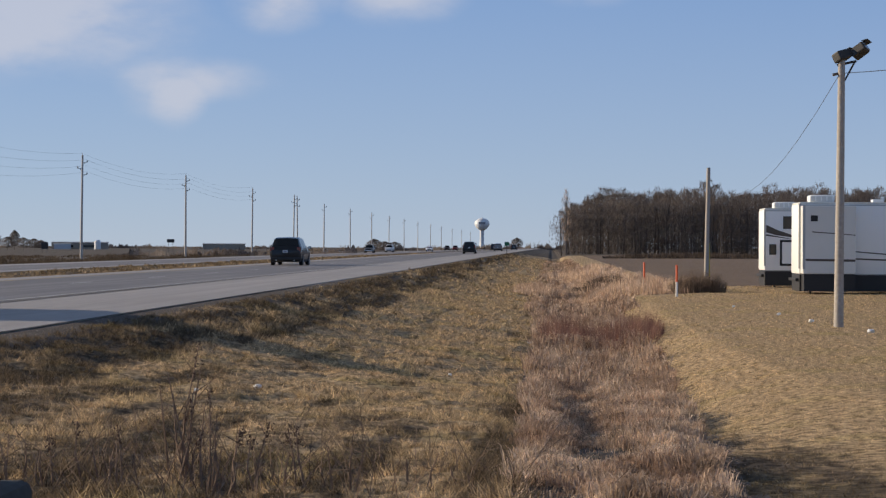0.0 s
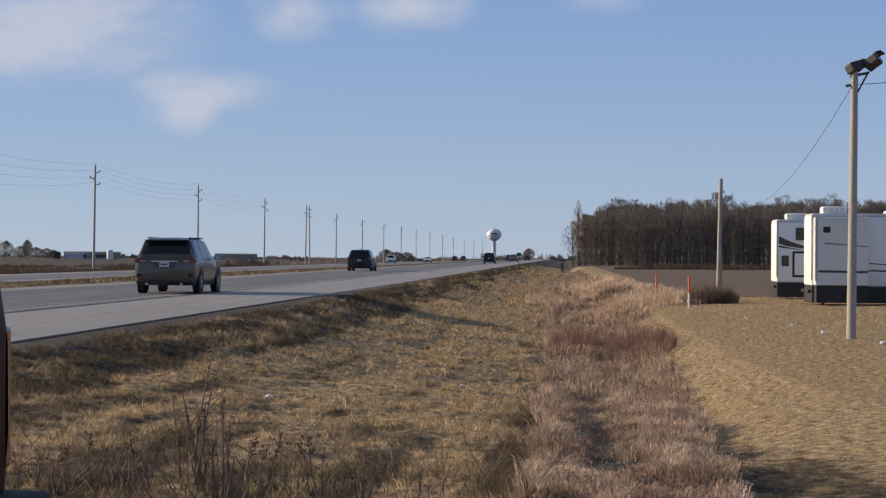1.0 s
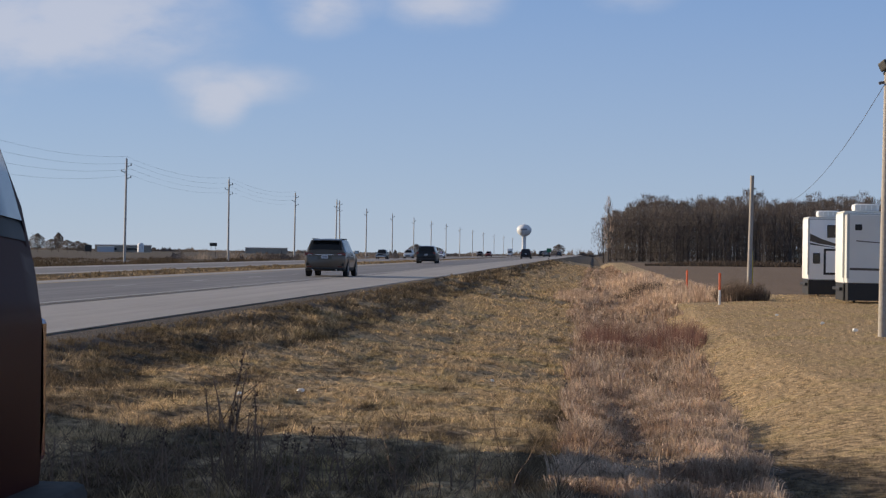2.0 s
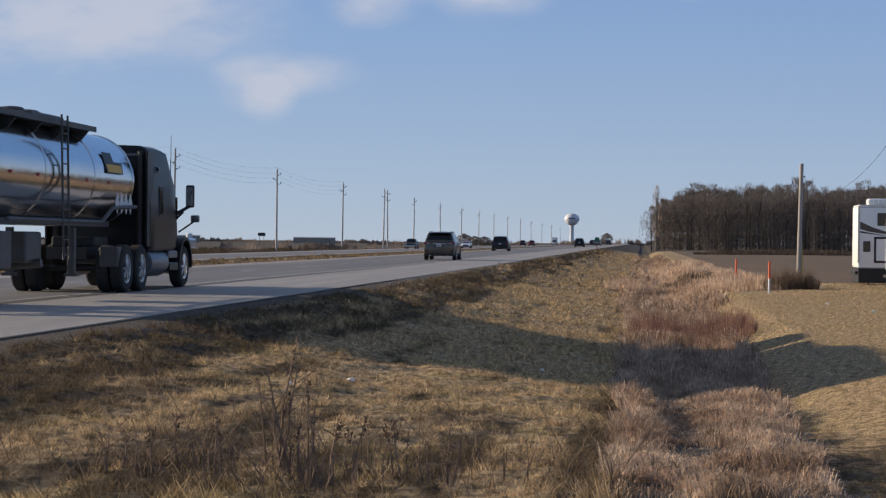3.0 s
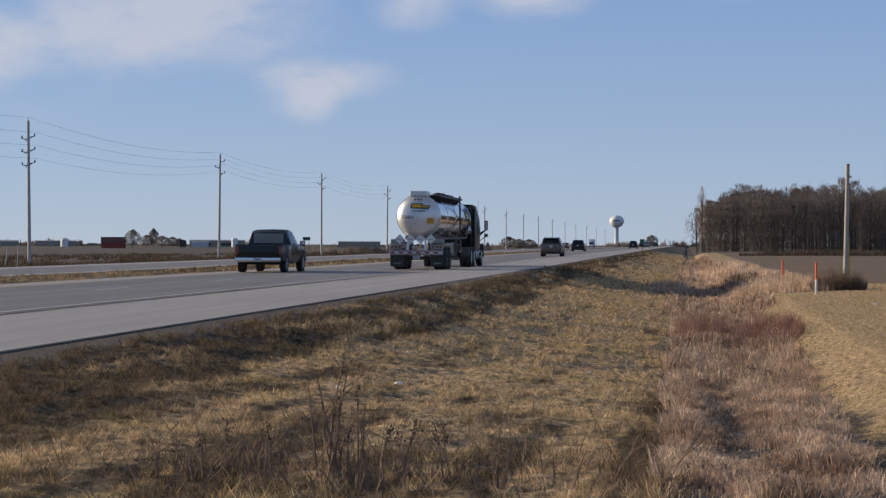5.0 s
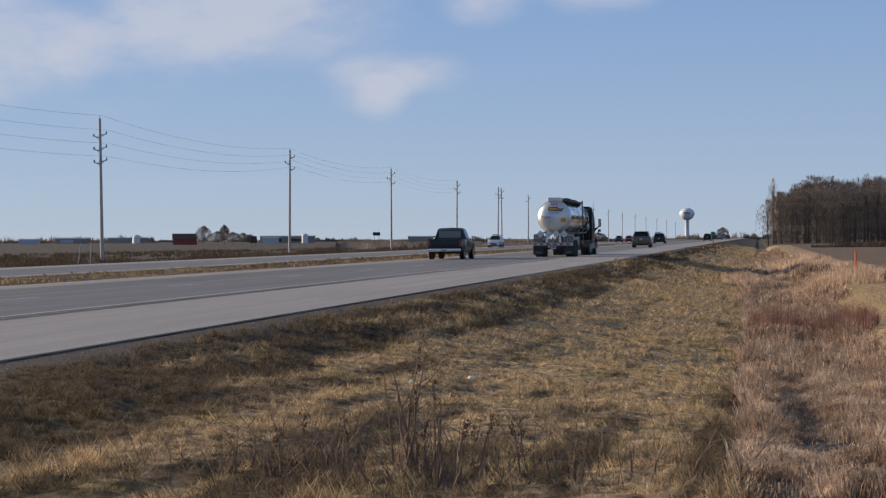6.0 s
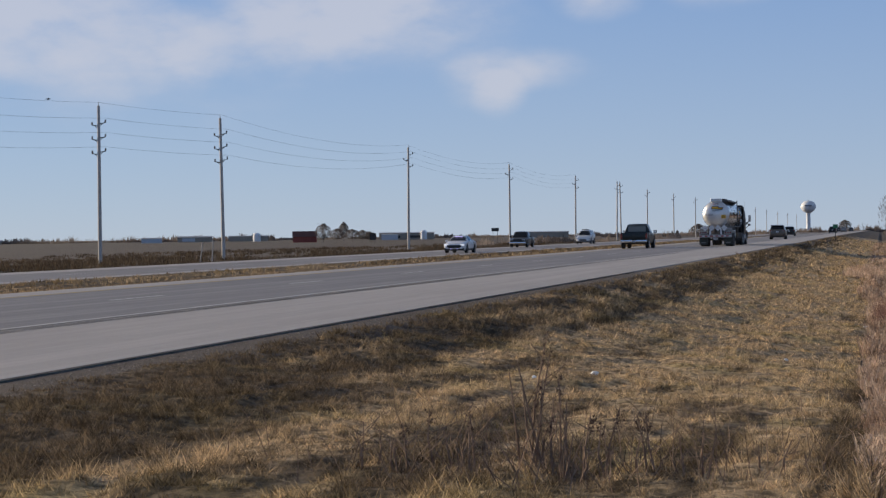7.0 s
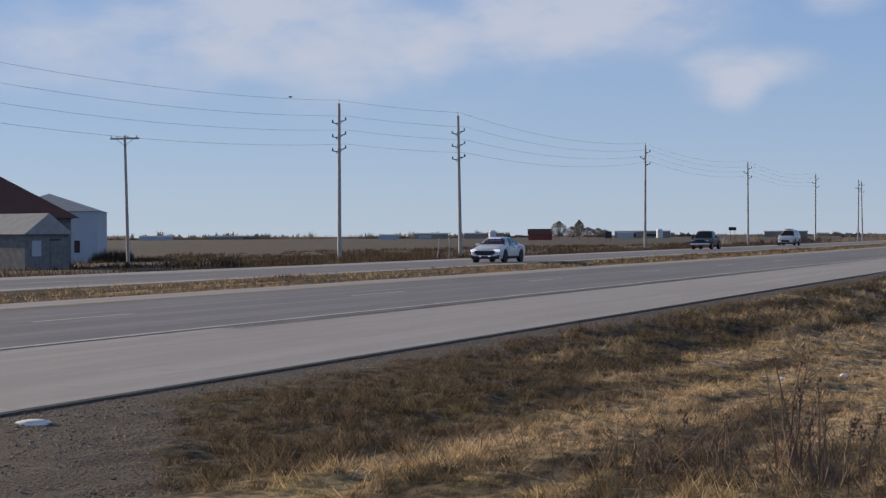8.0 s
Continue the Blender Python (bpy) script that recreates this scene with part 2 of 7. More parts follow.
def road_mat(name, base, worn, stained, speck, rough):
    """Pavement: long wheel-worn streaks along the lanes, broad stains and fine stone grain."""
    mt = mat(name, base, rough, grain=(70, 0.5, speck), bump=(110, 0.004))
    nt = mt.node_tree
    b = nt.nodes["Principled BSDF"]
    tc = nt.nodes["Texture Coordinate"]
    col = b.inputs["Base Color"].links[0].from_socket
    for scale, size, other, lo, hi, top in (((1.0, 0.012, 0), 2.1, worn, 0.45, 0.62, 0.75), ((1.0, 0.16, 0), 0.5, stained, 0.5, 0.66, 0.6), ((1.0, 0.05, 0), 7.0, worn, 0.52, 0.7, 0.5), ((1.0, 0.6, 0), 3.0, stained, 0.58, 0.68, 0.45)):
        mp, n, r = nt.nodes.new("ShaderNodeMapping"), nt.nodes.new("ShaderNodeTexNoise"), nt.nodes.new("ShaderNodeMapRange")
        mp.inputs["Scale"].default_value = scale
        n.inputs["Scale"].default_value, n.inputs["Detail"].default_value = size, 4
        for key, v in (("From Min", lo), ("From Max", hi), ("To Min", 0.0), ("To Max", top)):
            r.inputs[key].default_value = v
        nt.links.new(tc.outputs["Object"], mp.inputs[0])
        nt.links.new(mp.outputs[0], n.inputs["Vector"])
        nt.links.new(n.outputs["Fac"], r.inputs["Value"])
        col = mixed(nt, r.outputs[0], col, other)
    nt.links.new(col, b.inputs["Base Color"])
    return mt


ASPHALT = road_mat("worn_asphalt", (0.188, 0.175, 0.169), (0.255, 0.238, 0.227), (0.146, 0.136, 0.132), (0.139, 0.129, 0.125), 0.66)
CONCRETE = road_mat("concrete_shoulder", (0.36, 0.336, 0.316), (0.41, 0.383, 0.36), (0.305, 0.28, 0.262), (0.28, 0.261, 0.247), 0.72)
GRAVEL = mat("gravel", (0.07, 0.05, 0.037), 0.95, grain=(30, 0.6, (0.15, 0.125, 0.105)), stain=(1.8, 0.9, (0.042, 0.029, 0.021)), bump=(45, 0.05))
PLOUGHED = mat("bare_field", (0.175, 0.115, 0.07), 0.95, grain=(1.2, 0.6, (0.11, 0.073, 0.046)), stain=(0.05, 0.6, (0.21, 0.142, 0.086)), bump=(4, 0.15))
BLADES = sward_mat("dry_grass", (0.54, 0.40, 0.24), (0.16, 0.12, 0.079), (0.90, 0.94, 0.74))
MEDIAN_BLADES = grass_mat("median_grass", ((0.12, 0.094, 0.06), (0.42, 0.32, 0.20), (0.30, 0.23, 0.145), (0.52, 0.40, 0.26), (0.27, 0.21, 0.125)), (0.45, 0.41, 0.36), 0.25, tuft=3.0, low=0.5)
REEDS = grass_mat("ditch_reeds", ((0.41, 0.30, 0.22), (0.72, 0.55, 0.41), (0.56, 0.42, 0.31), (0.84, 0.67, 0.515)), (0.56, 0.48, 0.45), 0.9, tuft=3.2, low=0.5)
RED_TWIGS = grass_mat("red_twigs", ((0.17, 0.095, 0.078), (0.27, 0.155, 0.125), (0.22, 0.125, 0.10), (0.36, 0.25, 0.195)), (0.6, 0.5, 0.5), 1.5)
BROWN_TWIGS = grass_mat("bare_twigs", ((0.07, 0.055, 0.045), (0.12, 0.092, 0.072), (0.095, 0.074, 0.06)), (0.7, 0.7, 0.7), 0.2)
SHRUB_TWIGS = grass_mat("shrub_twigs", ((0.12, 0.088, 0.068), (0.22, 0.165, 0.125), (0.165, 0.122, 0.094)), (0.7, 0.7, 0.7), 0.2)
# far twigs: distance haze is mixed into these lighter, greyer tones
HAZED_TWIGS = grass_mat("hazed_wood_twigs", ((0.125, 0.107, 0.098), (0.20, 0.172, 0.155), (0.16, 0.137, 0.125)), (0.72, 0.7, 0.7), 0.04)
# darker copy of BARK: the shade inside the wood is put into its colour
SHADE_BARK = mat("shaded_bark", (0.085, 0.073, 0.065), 0.95, grain=(3, 0.6, (0.05, 0.04, 0.034)), vary=0.3)
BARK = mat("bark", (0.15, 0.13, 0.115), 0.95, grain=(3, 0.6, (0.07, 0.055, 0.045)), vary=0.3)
WEED = mat("dead_weed", (0.15, 0.10, 0.07), 0.95, grain=(30, 0.6, (0.26, 0.19, 0.14)), vary=0.4)
SEED = mat("seed_heads", (0.085, 0.052, 0.038), 0.95, vary=0.3)
POLE_WOOD = mat("weathered_pole", (0.40, 0.365, 0.325), 0.9, grain=(14, 0.6, (0.30, 0.27, 0.24)), stain=(0.9, 0.5, (0.52, 0.48, 0.435)), bump=(40, 0.01))
POLE_GREY = mat("grey_pole", (0.52, 0.485, 0.45), 0.9, grain=(6, 0.6, (0.38, 0.35, 0.32)), bump=(20, 0.01))
STEEL_DARK = mat("dark_steel", (0.05, 0.048, 0.046), 0.6, 0.3)
WIRE = mat("cable", (0.06, 0.06, 0.065), 0.6)
PORCELAIN = mat("porcelain", (0.13, 0.11, 0.10), 0.4)
GLASS_LENS = mat("lamp_glass", (0.22, 0.23, 0.25), 0.15)
ORANGE = mat("orange_plastic", (0.75, 0.12, 0.03), 0.5, grain=(20, 0.3, None))
WHITE_PLASTIC = mat("white_plastic", (0.75, 0.74, 0.72), 0.5, grain=(20, 0.25, None))
YELLOW_PLASTIC = mat("yellow_plastic", (0.55, 0.42, 0.06), 0.6)
RV_WHITE = mat("gelcoat_white", (0.90, 0.90, 0.87), 0.35, stain=(0.8, 0.15, (0.8, 0.79, 0.76)))
RV_GREY = mat("gelcoat_cream", (0.72, 0.72, 0.68), 0.4, stain=(0.7, 0.2, (0.5, 0.5, 0.47)))
RV_BLACK = mat("black_panel", (0.012, 0.012, 0.013), 0.55, stain=(2, 0.4, (0.022, 0.02, 0.018)))
RV_BROWN = mat("brown_decal", (0.075, 0.058, 0.045), 0.4)
RV_GLASS = mat("tinted_glass", (0.014, 0.016, 0.02), 0.06)
ALUMINIUM = mat("aluminium_trim", (0.42, 0.43, 0.43), 0.4, 0.8)
RUBBER = mat("rubber", (0.020, 0.020, 0.021), 0.8, grain=(30, 0.5, (0.045, 0.042, 0.038)))
ICE = mat("ditch_water", (0.05, 0.045, 0.04), 0.42, grain=(9, 0.8, (0.2, 0.16, 0.12)), bump=(6, 0.05))
PAPER = mat("litter_paper", (0.8, 0.8, 0.78), 0.7)
STONE = mat("loose_stones", (0.25, 0.21, 0.17), 0.9, vary=0.6)
TOWER_WHITE = mat("tower_paint", (0.72, 0.74, 0.76), 0.5, stain=(0.1, 0.2, (0.62, 0.63, 0.65)))
TOWER_MARK = mat("tower_mark", (0.20, 0.22, 0.26), 0.5)
BARN_ROOF = mat("rusty_red_roof", (0.13, 0.048, 0.038), 0.7, grain=(1.5, 0.6, (0.08, 0.035, 0.03)), bump=(8, 0.02))
TIN_ROOF = mat("tin_roof", (0.36, 0.36, 0.35), 0.5, 0.3, grain=(2, 0.5, (0.26, 0.25, 0.24)))
SHED_WALL = mat("weathered_boards", (0.25, 0.24, 0.23), 0.9, grain=(2.5, 0.7, (0.15, 0.142, 0.135)))
WHITE_WALL = mat("white_siding", (0.50, 0.53, 0.58), 0.7, stain=(0.6, 0.4, (0.42, 0.44, 0.48)))
RED_WALL = mat("red_barn_boards", (0.30, 0.075, 0.055), 0.85, grain=(1, 0.4, None))
TAN_WALL = mat("tan_wall", (0.34, 0.30, 0.25), 0.85, grain=(0.2, 0.4, (0.24, 0.21, 0.18)))
DARK_VOID = mat("dark_window", (0.02, 0.022, 0.026), 0.2)
PAINT_LINE = mat("road_paint", (0.58, 0.575, 0.56), 0.8, grain=(6, 0.8, (0.34, 0.335, 0.33)))
YELLOW_LINE = mat("yellow_road_paint", (0.5, 0.36, 0.06), 0.8, grain=(18, 0.7, (0.25, 0.2, 0.08)))
EDGE_SHADE_SOIL = mat("edge_shade_soil", (0.026, 0.021, 0.018), 0.9, grain=(12, 0.6, (0.06, 0.05, 0.04)))
TAR = mat("tar_seam", (0.045, 0.045, 0.047), 0.7)
SIGN_GREEN = mat("sign_green", (0.02, 0.16, 0.08), 0.5)

# ---- ground and roads ----
EDGE, LINE, SPLIT, INNER, MEDIAN = -7.6, -11.6, -15.0, -18.3, -19.6
FAR_NEAR, FAR_IN, FAR_SPLIT, FAR_OUT, FAR_EDGE = -32.4, -33.6, -37.2, -40.9, -43.4


def rise(y):
    """The road climbs very gently into the distance."""
    return 0.4 * (1 - math.exp(-max(0.0, y - 100) / 350))


def smooth(a, b, v):
    k = min(1, max(0, (v - a) / (b - a)))
    return k * k * (3 - 2 * k)


def ramp_at(points, v):
    for (a, za), (b, zb) in zip(points, points[1:]):
        if v <= b:
            return za + (zb - za) * min(1, max(0, (v - a) / (b - a)))
    return points[-1][1]


ACROSS = ((-4000, -1.6), (-120, -1.6), (-62, -0.95), (-50, -1.25), (-46, -0.85), (-43.5, -0.43), (-43.3, -0.46), (-32.5, -0.46), (-32.3, -0.42), (-27, -0.75), (-22, -0.3),
          (-19.8, -0.02), (-19.5, -0.05), (-7.7, -0.05), (-7.5, -0.02), (-6.9, -0.06), (-5.6, -0.36), (-3.2, -0.82), (-0.6, -1.14), (0.2, -1.36), (1.6, -1.38), (2.4, -1.0), (3.4, -0.7), (6, -0.6), (20, -0.5), (80, -0.4), (4000, -0.4))


def value_noise(x, y, seed=0):
    """Smooth random relief between -1 and 1 over many places at once."""
    xi, yi = np.floor(x), np.floor(y)
    u, v = x - xi, y - yi
    u, v = u * u * (3 - 2 * u), v * v * (3 - 2 * v)

    def corner(a, b):
        h = np.sin(a * 127.1 + b * 311.7 + seed * 74.7) * 43758.5453
        return (h - np.floor(h)) * 2 - 1

    low = corner(xi, yi) * (1 - u) + corner(xi + 1, yi) * u
    top = corner(xi, yi + 1) * (1 - u) + corner(xi + 1, yi + 1) * u
    return low * (1 - v) + top * v


def ease(a, b, v):
    k = np.clip((v - a) / (b - a), 0, 1)
    return k * k * (3 - 2 * k)


def land(x, y):
    """The ground's height at many places: cross section, the drive's bank by the camera, hummocks and tussocks."""
    z = np.interp(x, [a for a, _ in ACROSS], [b for _, b in ACROSS])
    near = x > -7.6
    # the driveway on its bank, where the camera stands
    z = np.where(near, z + (-0.02 - z) * (1 - ease(4.0, 38.0, y)), z)
    rough = ease(-7.2, -6.3, x) * (1 - 0.92 * ease(0.9, 2.2, x)) * ease(7.0, 10.5, y + 1.9 * (x + 5.4) * (x < -3))
    bumps = 0.045 * value_noise(x * 0.35, y * 0.3, 1) + 0.028 * value_noise(x * 0.95 + 0.2 * y, y * 0.75, 2) + 0.03 * value_noise(x * 2.3, y * 2.0, 3)
    bumps = bumps + 0.026 * value_noise(x * 5.5, y * 4.5, 4) * (1 - ease(45, 70, y))
    fields = (x < -46) | ((x > -32) & (x < -20))
    z = z + np.where(near, bumps * rough, np.where(fields, 0.07 * value_noise(x * 0.2, y * 0.2, 5), 0))
    return z + 0.4 * (1 - np.exp(-np.maximum(0, y - 100) / 350))


def ground_z(x, y):
    return float(land(np.array([float(x)]), np.array([float(y)]))[0])


def grid_lines(spec):
    out = []
    for a, b, step in spec:
        n = max(1, round((b - a) / step))
        out += [a + (b - a) * i / n for i in range(n)]
    return out + [spec[-1][1]]


def sheet(name, xs, ys, material):
    w, h = len(xs), len(ys)
    gx, gy = np.meshgrid(np.array(xs), np.array(ys))
    gx, gy = gx.ravel(), gy.ravel()
    verts = np.column_stack([gx, gy, land(gx, gy)])
    j, i = np.meshgrid(np.arange(h - 1), np.arange(w - 1), indexing="ij")
    a = (j * w + i).ravel()
    me = bpy.data.meshes.new(name)
    me.from_pydata(verts.tolist(), [], np.column_stack([a, a + 1, a + w + 1, a + w]).tolist())
    me.materials.append(material)
    me.shade_smooth()
    return new(name, me)


YS = grid_lines(((-400, -40, 40), (-40, 4, 4), (4, 9, 0.5), (9, 34, 0.11), (34, 60, 0.25), (60, 140, 1), (140, 400, 10), (400, 1200, 50), (1200, 4800, 400)))
XS = sorted(set(grid_lines(((-4000, -400, 300), (-400, -120, 28), (-120, -46, 4)))) | set(a for a, _ in ACROSS[4:]) | set(grid_lines(((-31, -20, 1.5),))) | set(grid_lines(((-7.3, 3.4, 0.085), (3.4, 8, 0.25)))) | set(grid_lines(((8, 80, 3), (80, 400, 40), (400, 4000, 300)))))
ground = tagged(sheet("ground", XS, YS, TURF), "dry winter grass verge, ditch and open fields beside a highway", "ground", kind="structure")

for m_extra in (FIELD, PLOUGHED, GRAVEL):
    ground.data.materials.append(m_extra)
WET_SOIL = mat("wet_ditch_soil", (0.055, 0.044, 0.034), 0.8, grain=(9, 0.8, (0.15, 0.115, 0.08)), stain=(1.3, 0.7, (0.03, 0.025, 0.021)), bump=(22, 0.05))
ground.data.materials.append(WET_SOIL)


def soils():
    """Which soil covers each piece of the ground: turf, fields, gravel drive and wet ditch floor."""
    n = len(ground.data.polygons)
    c = np.empty(n * 3)
    ground.data.polygons.foreach_get("center", c)
    cx, cy = c.reshape(n, 3)[:, 0], c.reshape(n, 3)[:, 1]
    wob = value_noise(cx * 0.6, cy * 0.6, 7) + 0.5 * value_noise(cx * 2.9, cy * 2.9, 8)
    width = (1.2 + 1.36 * ease(4.0, 40.0, cy)) / 2.56
    kind = np.zeros(n, dtype=np.int32)
    kind[(cx > (-0.45 + 0.14 * wob) * width) & (cx < (2.2 + 0.2 * wob) * width) & (cy > 9) & (cy < 75)] = 4
    kind[(cx >= -4) & (cy < 8)] = 3
    kind[(cx > -7.6) & (cx < -6.85 + 0.3 * wob) & (cy < 70)] = 3
    kind[(cx > -7.6) & (cx < -1) & (cy < 9.4 - 1.95 * (cx + 5.1) + 0.6 * wob)] = 3
    kind[(cx > 6) & (cy > 92 + wob)] = 2
    kind[(cx < -46) | (cy > 420)] = 1
    ground.data.polygons.foreach_set("material_index", kind)


soils()


def strip(name, x0, x1, z, material, label, step=10, thick=0.12):
    ys = grid_lines(((-300, 400, step), (400, 1600, 50)))
    bm = bmesh.new()
    rows = []
    for y in ys:
        zz = z + rise(y)
        rows.append([bm.verts.new(p) for p in ((x0, y, zz - thick), (x0, y, zz), (x1, y, zz), (x1, y, zz - thick))])
    for a, b in zip(rows, rows[1:]):
        for i in range(3):
            bm.faces.new((a[i], a[i + 1], b[i + 1], b[i]))
    me = bpy.data.meshes.new(name)
    bmesh.ops.recalc_face_normals(bm, faces=bm.faces)
    bm.to_mesh(me)
    bm.free()
    me.materials.append(material)
    return tagged(new(name, me), label, "road", kind="structure")


strip("shoulder", LINE, EDGE, 0.0, CONCRETE, "pale worn paved highway shoulder beside the grass")
strip("road", INNER, LINE, 0.0, ASPHALT, "grey worn asphalt carriageway with two lanes")
strip("shoulder", MEDIAN, INNER, 0.0, CONCRETE, "narrow pale inner shoulder along the grass median")
strip("road", FAR_OUT, FAR_IN, -0.41, ASPHALT, "grey asphalt carriageway for oncoming traffic")
strip("shoulder", FAR_IN, FAR_NEAR, -0.41, CONCRETE, "narrow pale inner shoulder of the far carriageway")
strip("shoulder", FAR_EDGE, FAR_OUT, -0.41, CONCRETE, "pale outer shoulder of the far carriageway")


def line(name, x, w, z, material, label, y0=-60, y1=900, dash=None):
    bm = bmesh.new()
    y = y0
    while y < y1:
        e = min(y1, y + (dash[0] if dash else 20))
        q = [(x - w / 2, y), (x + w / 2, y), (x + w / 2, e), (x - w / 2, e)]
        top = [bm.verts.new((a, b, z + rise(b) + 0.004)) for a, b in q]
        bm.faces.new(top)
        y = e + (dash[1] if dash else 0)
    me = bpy.data.meshes.new(name)
    bm.to_mesh(me)
    bm.free()
    me.materials.append(material)
    return tagged(new(name, me), label, "road marking", kind="structure")


line("lane_line", LINE - 0.18, 0.12, 0.0, PAINT_LINE, "worn white edge line between lane and shoulder")
line("lane_line", SPLIT, 0.12, 0.0, PAINT_LINE, "worn white broken line between the two lanes", dash=(3.0, 9.0))
line("lane_line", INNER + 0.18, 0.12, 0.0, YELLOW_LINE, "worn yellow line along the inner shoulder")
# dark soil, with the shade of the pavement's drop-off painted into the same strip
line("edge_soil_and_shade", EDGE + 0.035, 0.06, -0.007, EDGE_SHADE_SOIL, "dark soil and painted drop-off shade along the pavement edge", y0=2, y1=60)
line("tar_seam", LINE - 0.04, 0.035, 0.0, TAR, "dark tar seam along the shoulder", y1=400)
line("rumble_strip", LINE + 0.22, 0.3, 0.0, TAR, "row of short dark rumble grooves beside the edge line", y0=23, y1=110, dash=(0.12, 0.18))
line("lane_line", FAR_OUT + 0.18, 0.12, -0.41, PAINT_LINE, "worn white edge line of the far carriageway")
line("lane_line", FAR_SPLIT, 0.12, -0.41, PAINT_LINE, "worn white broken line on the far carriageway", dash=(3.0, 9.0))

# ---- building blocks ----
def finish(name, bm, material, smooth_it=False):
    me = bpy.data.meshes.new(name)
    bmesh.ops.recalc_face_normals(bm, faces=bm.faces)
    bm.to_mesh(me)
    bm.free()
    me.materials.append(material)
    if smooth_it:
        me.shade_smooth()
        me.set_sharp_from_angle(angle=radians(38))
    return me


def part(name, bm, material, parent, label="", smooth_it=False):
    ob = new(name, finish(name, bm, material, smooth_it))
    ob.parent = parent
    if label:
        tagged(ob, label)
    return ob


def thing(name, m, label, category, group="", kind=""):
    ob = new(name)
    ob.matrix_basis = m
    return tagged(ob, label, category, group, kind)


def put_box(bm, x0, x1, y0, y1, z0, z1, bevel=0.0, m=None):
    vs = bmesh.ops.create_cube(bm, size=1)["verts"]
    bmesh.ops.scale(bm, vec=(x1 - x0, y1 - y0, z1 - z0), verts=vs)
    bmesh.ops.translate(bm, vec=((x0 + x1) / 2, (y0 + y1) / 2, (z0 + z1) / 2), verts=vs)
    if m is not None:
        bmesh.ops.transform(bm, matrix=m, verts=vs)
    if bevel:
        es = {e for v in vs for e in v.link_edges}
        bmesh.ops.bevel(bm, geom=list(es), offset=bevel, segments=2, affect="EDGES", profile=0.5)
    return bm


def box(*a, **k):
    return put_box(bmesh.new(), *a, **k)


def put_rod(bm, a, b, r0, r1=None, n=8, caps=True):
    a, b = Vector(a), Vector(b)
    r1 = r0 if r1 is None else r1
    d = b - a
    m = Matrix.Translation((a + b) / 2) @ d.to_track_quat("Z", "Y").to_matrix().to_4x4()
    bmesh.ops.create_cone(bm, cap_ends=caps, segments=n, radius1=r0, radius2=r1, depth=d.length, matrix=m)
    return bm


def rod(*a, **k):
    return put_rod(bmesh.new(), *a, **k)


def put_lathe(bm, profile, n=24, axis="Z", at=(0, 0, 0)):
    """A turned shape: profile is (radius, along) pairs, about the axis X, Y or Z."""
    rings = []
    for r, h in profile:
        ring = []
        for i in range(n):
            a = 2 * math.pi * i / n
            c, s = r * math.cos(a), r * math.sin(a)
            p = {"Z": (c, s, h), "X": (h, c, s), "Y": (c, h, s)}[axis]
            ring.append(bm.verts.new(Vector(p) + Vector(at)))
        rings.append(ring)
    for p, q in zip(rings, rings[1:]):
        for i in range(n):
            bm.faces.new((p[i], p[(i + 1) % n], q[(i + 1) % n], q[i]))
    for ring in (rings[0], rings[-1]):
        bm.faces.new(ring)
    return bm


def lathe(*a, **k):
    return put_lathe(bmesh.new(), *a, **k)


def put_poly(bm, pts, depth):
    """A flat plate: its outline in 3D, thickened along depth."""
    a = [bm.verts.new(p) for p in pts]
    b = [bm.verts.new(Vector(p) + Vector(depth)) for p in pts]
    bm.faces.new(a)
    bm.faces.new(b[::-1])
    for i in range(len(a)):
        j = (i + 1) % len(a)
        bm.faces.new((a[i], b[i], b[j], a[j]))
    return bm


def plate(*a):
    return put_poly(bmesh.new(), *a)


def blades(name, xy, z, height, width, lean, material, label, category, two=False, kind="stuff", seed=1):
    """Many single blades in one mesh: numpy arrays of places, heights and widths."""
    rng = np.random.default_rng(seed)
    n = len(xy)
    a = rng.uniform(0, 2 * np.pi, n)
    b = rng.uniform(0, 2 * np.pi, n)
    base = np.column_stack([xy, z])
    side = np.column_stack([np.cos(a), np.sin(a), np.zeros(n)]) * (width / 2)[:, None]
    tip = base + np.column_stack([np.cos(b) * lean * height, np.sin(b) * lean * height, height * np.sqrt(np.maximum(0.1, 1 - lean ** 2))])
    co = np.empty((n, 3, 3))
    co[:, 0], co[:, 1], co[:, 2] = base - side, base + side, tip
    me = bpy.data.meshes.new(name)
    me.vertices.add(3 * n)
    me.vertices.foreach_set("co", co.ravel())
    me.loops.add(3 * n)
    me.loops.foreach_set("vertex_index", np.arange(3 * n, dtype=np.int32))
    me.polygons.add(n)
    me.polygons.foreach_set("loop_start", np.arange(0, 3 * n, 3, dtype=np.int32))
    me.update()
    me.materials.append(material)
    return tagged(new(name, me), label, category, kind=kind)


def scatter(rng, x0, x1, y0, y1, per_m2, clump=6, spread=0.06):
    """Places in clumps over a rectangle of the plan."""
    n = int((x1 - x0) * (y1 - y0) * per_m2 / clump)
    c = np.column_stack([rng.uniform(x0, x1, n), rng.uniform(y0, y1, n)])
    return np.repeat(c, clump, 0) + rng.normal(0, spread, (n * clump, 2))


def heights_at(xy):
    """The ground's height under many places, a little sunk."""
    return land(xy[:, 0], xy[:, 1]) - 0.012


